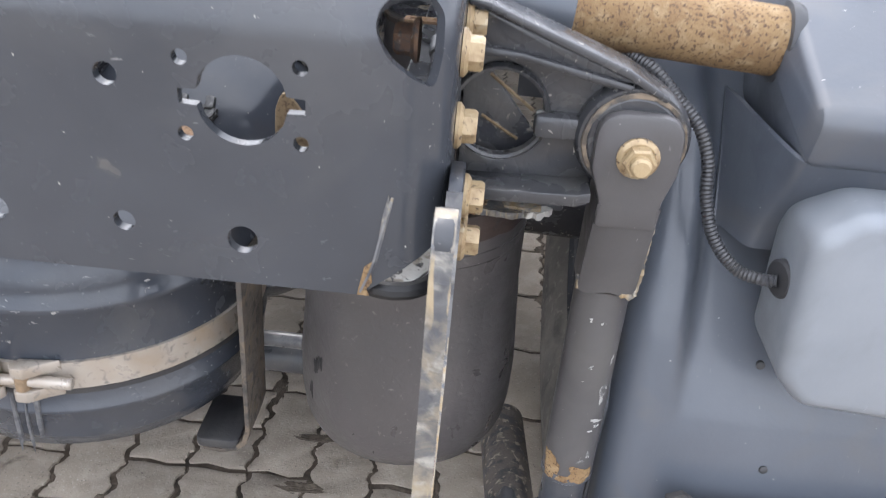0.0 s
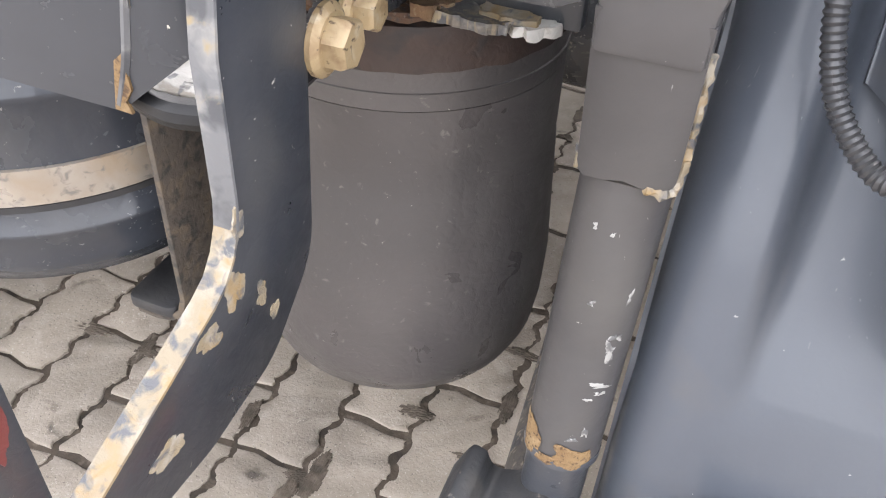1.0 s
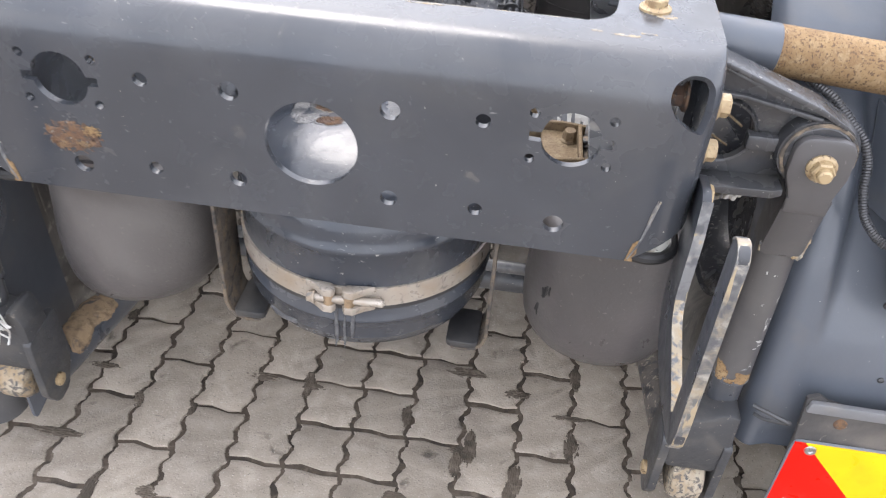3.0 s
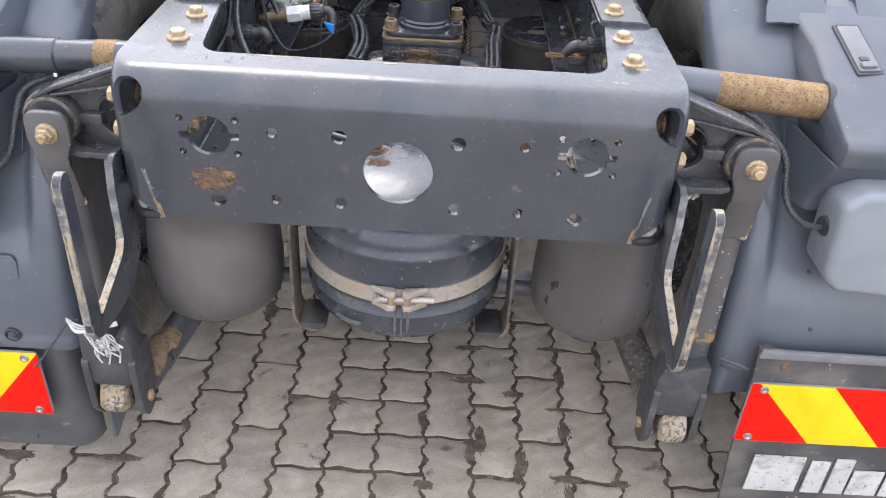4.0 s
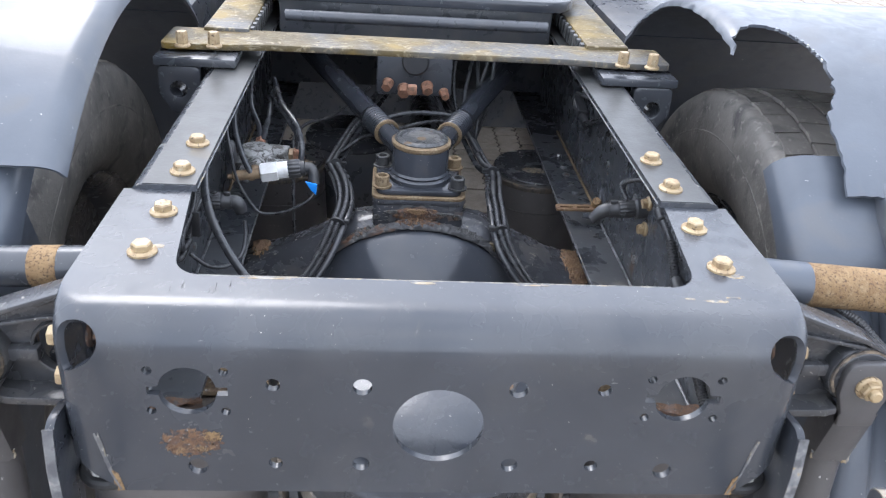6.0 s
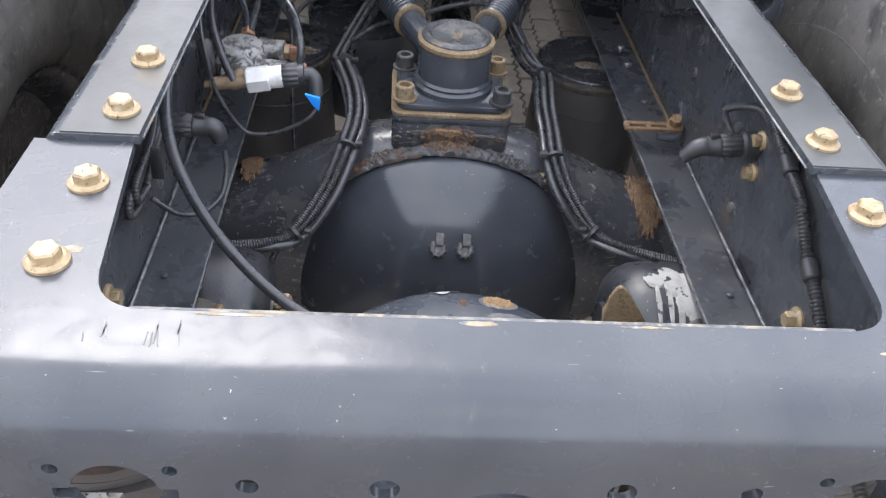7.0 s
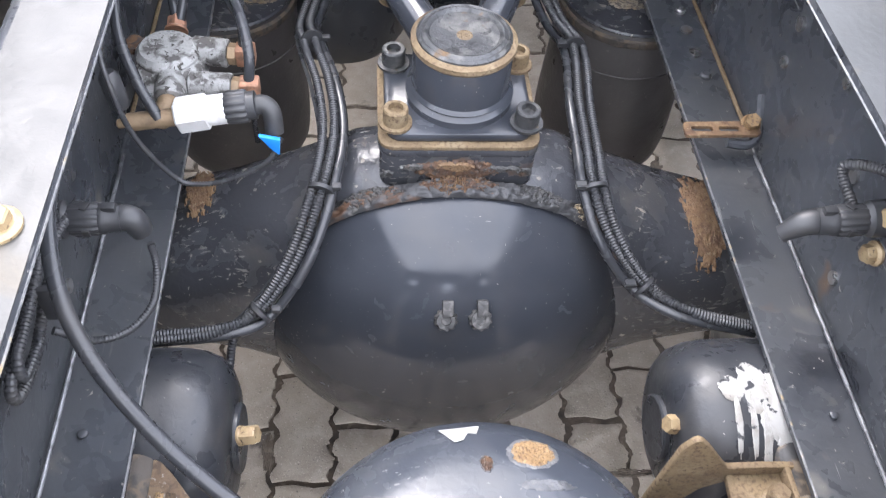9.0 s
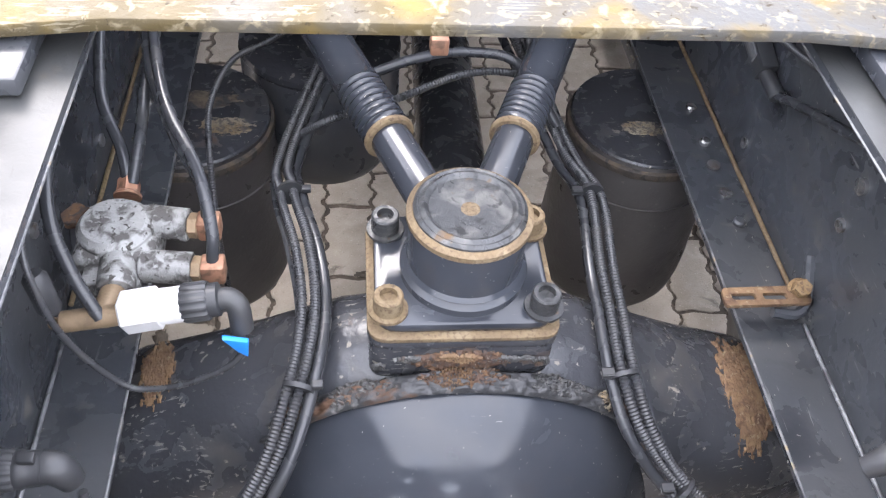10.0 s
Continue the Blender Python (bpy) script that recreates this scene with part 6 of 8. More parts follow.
part("tag", prism([(-0.205, 0.872), (-0.184, 0.867), (-0.186, 0.846), (-0.194, 0.854)], "y", 0.7, 0.705, bevel=0.0006), BLUE, sensor, "bright blue tag")
cable([(-0.184, 0.715, 0.856), (-0.20, 0.702, 0.835), (-0.236, 0.697, 0.815), (-0.27, 0.695, 0.808), (-0.295, 0.696, 0.816), (-0.325, 0.70, 0.868), (-0.336, 0.705, 0.927), (-0.345, 0.74, 0.97), (-0.345, 0.85, 1.0)], 0.0032, "thin ribbed cable hanging in a loop from the sensor", 0.0032)
solo("loom_joint", lathe((-0.334, 0.71, 0.90), (-0.15, 0.2, 1), [(0, 0.007), (0.005, 0.010), (0.035, 0.010), (0.04, 0.007)], 14), BLACKPLASTIC, "black plastic cable joint", "cable clip", "loom joints")
for pts in ([(-0.305, 0.722, 0.875), (-0.325, 0.745, 0.91), (-0.340, 0.78, 0.95), (-0.345, 0.86, 0.99)], [(-0.308, 0.878, 0.878), (-0.315, 0.905, 0.90), (-0.335, 0.95, 0.93), (-0.345, 1.05, 0.97)], [(-0.304, 0.876, 0.88), (-0.297, 0.92, 0.91), (-0.298, 0.97, 0.925), (-0.30, 1.06, 0.93)], [(-0.230, 0.830, 0.876), (-0.232, 0.845, 0.905), (-0.258, 0.89, 0.925), (-0.29, 0.97, 0.935), (-0.31, 1.06, 0.94)], [(-0.222, 0.786, 0.868), (-0.220, 0.80, 0.90), (-0.235, 0.85, 0.925), (-0.272, 0.93, 0.94), (-0.30, 1.05, 0.95)]):
    cable(pts, 0.0058, "black air hose at the relay valve", 0, HOSE, "air hoses", "air_hose", 10)
cable([(-0.10, 1.30, 0.86), (-0.186, 1.233, 0.81), (-0.245, 1.18, 0.805), (-0.266, 1.10, 0.80), (-0.260, 1.02, 0.79), (-0.258, 0.98, 0.70), (-0.256, 0.97, 0.6)], 0.0042, "thin ribbed cable looping over the air spring", 0.0032)

# folds, worn edges and studs inside the rails
for s in (1, -1):
    # the highlight on the fold is painted as a thin pale bead
    part("fold_line", sweep([(s * 0.3745, 0.18, 0.7665), (s * 0.3745, 0.50, 0.7665), (s * 0.3745, 0.785, 0.7665)], 0.0022, 8, 0.02), FOLD, frame_thing, "pale painted highlight along the fold of the liner")
    part("fold_line", sweep([(s * 0.376, 0.82, 0.768), (s * 0.376, 1.0, 0.768), (s * 0.376, 1.3, 0.768)], 0.0028, 8, 0.02), TANDUST, frame_thing, "tan dirt in the fold of the liner")
    part("flange_edge", sweep([(s * 0.3062, 0.31, 0.7625), (s * 0.3062, 0.7, 0.7625), (s * 0.3062, 1.5, 0.7625)], 0.0014, 6, 0.05), GREYEDGE, frame_thing, "flange edge rubbed bright")
    part("flange_edge", sweep([(s * 0.3062, 0.31, 1.0345), (s * 0.3062, 0.7, 1.0345), (s * 0.3062, 1.5, 1.0345)], 0.0014, 6, 0.05), GREYEDGE, frame_thing, "flange edge rubbed bright")
    for y in (0.93, 1.072, 1.14):
        part("flange_stud", lathe((s * 0.352, y, 0.763), (0, 0, 1), [(0, 0.0075), (0.004, 0.0075), (0.0065, 0.005), (0.0065, 0)], 12), STEEL if y > 1.0 else BLACK, frame_thing, "stud in the lower flange")
    part("web_stud", lathe((s * 0.380, 0.819, 0.931), (-s, 0, 0), [(0, 0.009), (0.004, 0.009), (0.006, 0.005), (0.006, 0)], 12), STEEL, frame_thing, "bright stud end in the rail web")
# plugged connectors and their cables under the coupling plate
joint = thing("cable_connector", (0.366, 1.05, 0.90), "black plastic cable connectors clipped along the web", "connector")
along = Matrix.Translation((0.366, 1.06, 0.915)) @ Euler((radians(14), 0, 0)).to_matrix().to_4x4()
part("body", box(-0.010, 0.010, -0.035, 0.035, -0.012, 0.012, 0.002, m=along), BLACKPLASTIC, joint)
part("latch", box(-0.012, -0.007, -0.015, 0.02, -0.005, 0.008, 0.001, m=along), GREYEDGE, joint, "greyed locking latch")
part("ribs", box(-0.0125, -0.008, 0.022, 0.03, -0.011, 0.011, 0.001, m=along), BLACKPLASTIC, joint)
part("boot", rod((0.366, 1.028, 0.905), (0.368, 0.99, 0.90), 0.009, 14), BLACKPLASTIC, joint)
cable([(0.368, 0.995, 0.90), (0.372, 0.94, 0.925), (0.372, 0.87, 0.955), (0.370, 0.80, 0.985), (0.366, 0.72, 1.005)], 0.0055, "black cable along the upper corner of the web", 0, HOSE)
cable([(0.368, 1.11, 0.93), (0.370, 1.0, 0.955), (0.370, 0.90, 0.985), (0.367, 0.78, 1.012)], 0.0045, "thin ribbed cable along the upper corner of the web", 0.0034)

# slotted tab on the right lower flange
tab = thing("slotted_tab", (0.33, 0.80, 0.785), "rusty slotted tab bolted to the rail", "bracket")
slots = [rounded([(a, 0.793), (a + 0.026, 0.793), (a + 0.026, 0.801), (a, 0.801)], 0.003) for a in (0.291, 0.325)]
part("plate", prism(rounded([(0.281, 0.785), (0.375, 0.787), (0.378, 0.811), (0.283, 0.809)], 0.006), "z", 0.790, 0.795, holes=slots, bevel=0.0006), RUSTMIX, tab)
part("bolt", hex_bolt((0.366, 0.805, 0.795), (-0.2, -0.5, 0.8), 0.010, 0.016, 0.012), TANSTEEL, tab)
part("strap", sweep([(0.335, 0.785, 0.783), (0.362, 0.783, 0.782), (0.376, 0.80, 0.79), (0.379, 0.83, 0.82)], 0.006, 8, 0.006), BLACK, tab)


# ---- brackets and chambers below the rails ----
def soften(b, r):
    """Rounds all hard edges of a closed block in several steps."""
    hard = [e for e in b.edges if len(e.link_faces) == 2 and e.calc_face_angle(0) > radians(60)]
    bmesh.ops.bevel(b, geom=hard, offset=r, segments=5, affect="EDGES", profile=0.5)
    return b


def chamber(s):
    t = thing("brake_chamber", (s * 0.27, 0.475, 0.58), "black brake chamber " + ("with peeling white paint" if s > 0 else "with a zinc stud"), "brake chamber", "brake chambers")
    face, R = (0.186, 0.094) if s > 0 else (0.168, 0.094)
    part("body", lathe((s * 0.40, 0.475, 0.660), (-s, 0, 0), [(0, R), (face - 0.055, R), (face - 0.034, R - 0.003), (face - 0.018, R - 0.010), (face - 0.008, R - 0.020), (face - 0.002, R - 0.034), (face, R - 0.050), (face, 0)], 64), CHAMBERPAINT, t, smooth=60)
    part("end_cap", lathe((s * (0.400 - face), 0.475, 0.660), (-s, 0, 0), [(-0.002, 0.036), (0.004, 0.036), (0.006, 0.034), (0.006, 0.0)], 48), CHAMBERPAINT, t, "stepped end cap")
    part("clamp_ring", lathe((s * 0.372, 0.475, 0.660), (-s, 0, 0), [(0, R), (0.001, R + 0.004), (0.011, R + 0.004), (0.012, R)], 64), CHAMBERPAINT, t, "clamp ring")
    part("stud", hex_bolt((s * 0.222, 0.455, 0.706), (-s, -0.1, 0.35), 0.010, 0.016, 0.010), ZINC, t)
    if s > 0:
        # a torn band of white paint with runs below it
        spots = ((-30, 14, 0.070, 0.116, 0.5), (-14, 22, 0.096, 0.130, 0.6), (-4, 12, 0.122, 0.150, 0.6), (-58, 2, 0.103, 0.112, 0.7), (-42, 4, 0.117, 0.124, 0.7), (-38, 2, 0.132, 0.139, 0.6), (-36, -20, 0.072, 0.100, 0.7))
        for k, (a0, a1, d0, d1, jag) in enumerate(spots):
            part("paint_flake", crust(tube_area((s * 0.40, 0.475, 0.660), (-s, 0, 0), R + 0.0002, (0, -0.12, 1), a0, a1, d0, d1), 70, 60, 70 + k, jag, 0.001, 3.0, 0.2), TORNWHITE, t, "peeling white paint", smooth=180)


def slab(p0, p1, wide, thick, side):
    """A flat strip from p0 to p1; side is the direction of its width."""
    p0, p1 = Vector(p0), Vector(p1)
    d = p1 - p0
    w = (Vector(side) - d * (Vector(side).dot(d) / d.length_squared)).normalized()
    n = d.normalized().cross(w)
    m = Matrix((w, d.normalized(), n)).transposed().to_4x4()
    m.translation = (p0 + p1) / 2
    return roughen(box(-wide / 2, wide / 2, -d.length / 2, d.length / 2, -thick / 2, thick / 2, 0.0015, m=m), 0.0008, 120)


def spring_bracket(s):
    t = thing("spring_bracket", (s * 0.27, 0.33, 0.68), "tan rusty pressed bracket above the air spring" if s > 0 else "rusty bracket crusted with white salt above the air spring", "bracket", "spring brackets")
    if s > 0:
        web = rounded([(0.2405, 0.388), (0.2385, 0.345), (0.243, 0.277), (0.300, 0.289), (0.297, 0.388)], 0.004)
        part("web", roughen(prism(web, "z", 0.727, 0.735, bevel=0.0015), 0.0008, 120), TANDUST, t)
        part("outer_fold", slab((0.2985, 0.285, 0.738), (0.2955, 0.388, 0.740), 0.006, 0.020, (1, 0, 0)), TANDUST, t)
        part("rear_lip", slab((0.2425, 0.279, 0.741), (0.303, 0.291, 0.741), 0.024, 0.006, (0, 0, 1)), TANDUST, t)
        part("twisted_strip", slab((0.240, 0.282, 0.738), (0.222, 0.228, 0.690), 0.030, 0.007, (1, 0.1, 0.5)), TANDUST, t)
        saddle = rounded([(0.176, 0.665), (0.181, 0.79), (0.190, 0.814), (0.207, 0.795), (0.238, 0.748), (0.270, 0.750), (0.304, 0.747), (0.304, 0.718), (0.246, 0.718), (0.224, 0.70), (0.210, 0.66)], [0.004, 0.02, 0.008, 0.02, 0.012, 0.02, 0.002, 0.002, 0.006, 0.02, 0.004])
        part("saddle_plate", roughen(prism(saddle, "y", 0.388, 0.395, bevel=0.002), 0.0008, 120), TANDUST, t)
        part("bolt", hex_bolt((0.281, 0.363, 0.734), (0, 0, 1), 0.0105, 0.016, 0.012), TANDUST, t)
        part("bolt", hex_bolt((0.286, 0.300, 0.734), (0, 0, 1), 0.009, 0.006, 0.011), TANDUST, t)
        part("lug", roughen(soften(box(0.298, 0.345, 0.278, 0.432, 0.690, 0.738, 0), 0.016), 0.004, 60), MUDDY, t, "mud-caked cast lug")
        part("lug_nut", hex_bolt((0.309, 0.352, 0.739), (-0.3, 0, 1), 0.0095, 0.008, 0.011), MUDDY, t)
        return
    base = rounded([(-0.318, 0.440), (-0.302, 0.433), (-0.274, 0.405), (-0.251, 0.376), (-0.241, 0.335), (-0.2385, 0.285), (-0.242, 0.270), (-0.318, 0.270)], [0.002, 0.01, 0.03, 0.03, 0.03, 0.01, 0.01, 0.002], 6)
    part("base_plate", roughen(prism(base, "z", 0.727, 0.735, bevel=0.002), 0.0012, 90), TANRUST, t)
    part("salt_crust", crust(flat_patch((-0.253, 0.318, 0.7354), (0.021, 0.0, 0), (0, 0.056, 0)), 90, 110, 12, 0.4, 0.0026, 3.0, 0.9), SALTED, t, "white salt crust", smooth=180)
    part("flange", roughen(prism(rounded([(0.276, 0.728), (0.388, 0.732), (0.372, 0.776), (0.276, 0.770)], [0.002, 0.004, 0.012, 0.002]), "x", -0.276, -0.268, bevel=0.0015), 0.0008, 120), TANRUST, t)
    part("flange_edge", sweep([(-0.272, 0.370, 0.7765), (-0.272, 0.33, 0.7745), (-0.272, 0.278, 0.7712)], 0.0036, 8, 0.01), TANSTEEL, t, "rubbed tan edge")
    part("rear_lip", slab((-0.276, 0.277, 0.752), (-0.231, 0.268, 0.752), 0.040, 0.007, (0, 0, 1)), TANRUST, t)
    part("lip_edge", sweep([(-0.274, 0.276, 0.7722), (-0.252, 0.272, 0.7725), (-0.231, 0.267, 0.7715)], 0.0034, 8, 0.006), TANSTEEL, t, "rubbed tan edge")
    part("twisted_strip", slab((-0.232, 0.269, 0.764), (-0.214, 0.225, 0.700), 0.024, 0.007, (0.6, 0, 0.6)), TANRUST, t)
    part("bolt", hex_bolt((-0.268, 0.292, 0.752), (1, 0, 0.1), 0.011, 0.014, 0.012), TANSTEEL, t, "tan bolt head")
    part("bolt_shank", rod((-0.276, 0.292, 0.751), (-0.300, 0.292, 0.750), 0.008, 18), TANDUST, t)
    part("nut", hex_bolt((-0.292, 0.292, 0.750), (-1, 0, 0), 0.010, 0.009, 0.011), TANDUST, t)
    part("lug", roughen(soften(box(-0.345, -0.292, 0.300, 0.428, 0.690, 0.742, 0), 0.014), 0.004, 60), BROWNSTRAP, t, "mud-caked cast lug")


for s in (1, -1):
    chamber(s), spring_bracket(s)
cross = thing("cross_tube", (0, 0.34, 0.44), "black cross tube between the spring carriers", "tube")
part("tube", rod((-0.30, 0.34, 0.475), (0.30, 0.34, 0.475), 0.021, 24), BLACK, cross)
part("thin_rod", rod((-0.29, 0.325, 0.512), (0.29, 0.325, 0.512), 0.010, 20), GREYEDGE, cross, "thin worn grey rod")

# ---- ahead of the axle ----
shaft = thing("propeller_shaft", (0.06, 1.4, 0.44), "dirty black propeller shaft", "shaft")
part("tube", rod((0.045, 0.86, 0.58), (0.09, 2.4, 0.46), 0.055, 32), HOUSING, shaft)
part("flange", rod((0.051, 1.0, 0.578), (0.052, 1.03, 0.576), 0.085, 32), HOUSING, shaft)
drum = thing("black_canister", (-0.13, 1.33, 0.50), "round black canister hung ahead of the axle", "canister")
part("shell", lathe((-0.145, 1.36, 0.50), (0, 0, 1), [(0, 0.07), (0.012, 0.105), (0.04, 0.12), (0.20, 0.12), (0.205, 0.117), (0.205, 0)], 40), BLACK, drum)
part("lid", lathe((-0.145, 1.36, 0.704), (0, 0, 1), [(0, 0.118), (0.006, 0.121), (0.014, 0.119), (0.026, 0.10), (0.031, 0)], 40), HOUSING, drum, "dusty domed lid")
member = thing("cross_member", (0, 1.62, 0.78), "black pressed cross member between the rails", "cross member")
part("web", box(-0.38, 0.38, 1.60, 1.64, 0.77, 1.0, 0.004), BLACK, member)
part("upper_flange", box(-0.38, 0.38, 1.53, 1.64, 0.992, 1.0, 0.002), BLACK, member)
bank = thing("valve_bank", (0, 1.15, 0.86), "black valve bank with copper unions", "valve")
part("block", box(-0.085, 0.085, 1.13, 1.22, 0.90, 1.0, 0.006), BLACK, bank)
part("knob", rod((0.0, 1.13, 0.985), (0.0, 1.10, 0.985), 0.03, 28, 0.004), BLACKPLASTIC, bank)
for x, z, q in ((-0.058, 0.930, 0.012), (-0.022, 0.918, 0.014), (0.028, 0.926, 0.013), (0.066, 0.914, 0.010)):
    part("union", hex_bolt((x, 1.128, z), (x * 4, -1, -0.35), q, 0.02, q * 1.1, turn=x * 30), COPPER, bank, "copper union")
cable([(-0.115, 1.075, 0.845), (-0.07, 1.085, 0.858), (-0.018, 1.10, 0.868), (0.044, 1.115, 0.866), (0.10, 1.10, 0.86), (0.150, 1.06, 0.80)], 0.0062, "black hose bridging over the propeller shaft", 0, HOSE, "air hoses", "air_hose", 10)
cable([(-0.160, 1.06, 0.785), (-0.11, 1.04, 0.83), (-0.05, 1.05, 0.845), (0.03, 1.085, 0.855), (0.09, 1.09, 0.855), (0.135, 1.12, 0.81)], 0.005, "thin ribbed cable over the propeller shaft", 0.0035)
solo("copper_union", box(-0.018, 0.001, 0.992, 1.01, 0.946, 0.966, 0.003), COPPER, "square copper union under the plate edge", "fitting", "fittings")
for k in range(5):
    x = 0.10 + k * 0.018
    cable([(0.146, 1.06 + 0.02 * k, 0.79), (x, 1.16, 0.87), (x + 0.02 * (k % 3), 1.25, 0.95), (x + 0.03, 1.35, 1.0)], 0.005, "black cables rising to the valve bank", 0 if k % 2 else 0.0035)

# mounting plate of the coupling, bolted over the rails
mount = thing("coupling_plate", (0, 0.88, 1.05), "tan worn coupling mounting plate across the rails", "mounting plate")
outline = rounded([(-0.475, 0.832), (-0.36, 0.838), (-0.28, 0.850), (0.28, 0.850), (0.36, 0.840), (0.475, 0.840), (0.475, 0.95), (-0.475, 0.95)], [0.015, 0.04, 0.06, 0.06, 0.04, 0.015, 0.01, 0.01], 6)
part("plate", prism(outline, "z", 1.066, 1.078, bevel=0.002), WORNGOLD, mount, "plate worn to tan primer")
for s in (1, -1):
    part("packer", box(min(s * 0.335, s * 0.48), max(s * 0.335, s * 0.48), 0.795, 0.93, 1.046, 1.062, 0.003), CHASSIS, mount)
    for k in range(9):
        part("tooth", box(min(s * 0.322, s * 0.332), max(s * 0.322, s * 0.332), 0.95 + k * 0.034, 0.968 + k * 0.034, 1.050, 1.082, 0.002), WORNTOP, mount, "grey tooth of the toothed rail")
    part("side_angle", box(min(s * 0.33, s * 0.415), max(s * 0.33, s * 0.415), 0.93, 2.2, 1.046, 1.085, 0.004), WORNGOLD, mount, "tan worn angle on the rail")
    for x, y in ((0.43, 0.815), (0.375, 0.82)):
        part("bolt", hex_bolt((s * x, y, 1.078), (0, 0, 1), 0.0105, 0.024, 0.014), ZINC, mount, "tall zinc bolt")
    hang = rounded([(s * 0.40, 1.045), (s * 0.475, 1.045), (s * 0.475, 0.99), (s * 0.45, 0.955), (s * 0.42, 0.96), (s * 0.40, 1.0)], 0.012)
    part("hanger", prism(hang, "y", 0.80, 0.90, holes=[circle(s * 0.440, 1.002, 0.015, 20)], bevel=0.003), CHASSIS, mount, "grey cast hanger")
part("reflector", prism([(0.195, 1.062), (0.225, 1.066), (0.232, 1.052), (0.205, 1.050)], "y", 0.915, 0.9185, bevel=0.001), ORANGE, mount, "small orange reflector")
# Unseen deck, boxes and end panel, added to darken the ground below the frame.
deck = thing("light_block_deck", (0, 2.2, 0.99), "unseen black deck and panels added to keep light from under the frame", "deck")
part("plate", box(-0.385, 0.385, 1.66, 3.4, 1.0, 1.03, 0.003), BLACK, deck)
for s in (1, -1):
    part("side_box", box(min(s * 0.62, s * 1.15), max(s * 0.62, s * 1.15), 1.55, 3.4, 0.16, 0.93, 0.02), BLACK, deck, "unseen black box added beside the rail to block light")
part("front_wall", box(-1.2, 1.2, 3.4, 3.46, 0.002, 1.85, 0.0), BLACK, deck, "unseen dark panel added at the far end to block light")
coupling = thing("fifth_wheel", (0, 1.6, 1.02), "black greasy coupling table seen edge-on", "coupling")
part("table", prism(rounded([(-0.33, 1.12), (0.33, 1.12), (0.42, 1.5), (0.42, 2.2), (-0.42, 2.2), (-0.42, 1.5)], 0.08), "z", 1.10, 1.125, bevel=0.005), GLOSS, coupling)
part("skirt", box(-0.30, 0.30, 1.16, 1.19, 1.02, 1.10, 0.006), BLACK, coupling)
part("cross_rod", rod((-0.28, 1.10, 1.075), (0.28, 1.10, 1.075), 0.012, 18), BLACK, coupling)


# ---- mudguards, wheels, marker boards ----
WY, WZ = 0.78, 0.505


def smooth_step(a, b, x):
    t = max(0.0, min(1.0, (x - a) / (b - a)))
    return t * t * (3 - 2 * t)


def shell(s, us, profile, pull, thickness=0.005, lean=None):
    """A skin over inner distance u from the frame and a profile of (y, z, normal); pull moves a point along its normal, lean sideways."""
    b = bmesh.new()
    grid = []
    for u in us:
        col = []
        for k, (y, z, ny, nz) in enumerate(profile):
            d = pull(u, y, z)
            col.append(b.verts.new((s * (u + (lean(u, z) if lean else 0.0)), y + ny * d, z + nz * d)))
        grid.append(col)
    for c0, c1 in zip(grid, grid[1:]):
        for k in range(len(profile) - 1):
            b.faces.new((c0[k], c0[k + 1], c1[k + 1], c1[k]))
    bmesh.ops.recalc_face_normals(b, faces=b.faces)
    bmesh.ops.solidify(b, geom=b.faces[:], thickness=thickness)
    return b


def arc(R, a0, a1, n):
    return [(WY - R * math.cos(a), WZ + R * math.sin(a), -math.cos(a), math.sin(a)) for a in [radians(a0 + (a1 - a0) * k / n) for k in range(n + 1)]]


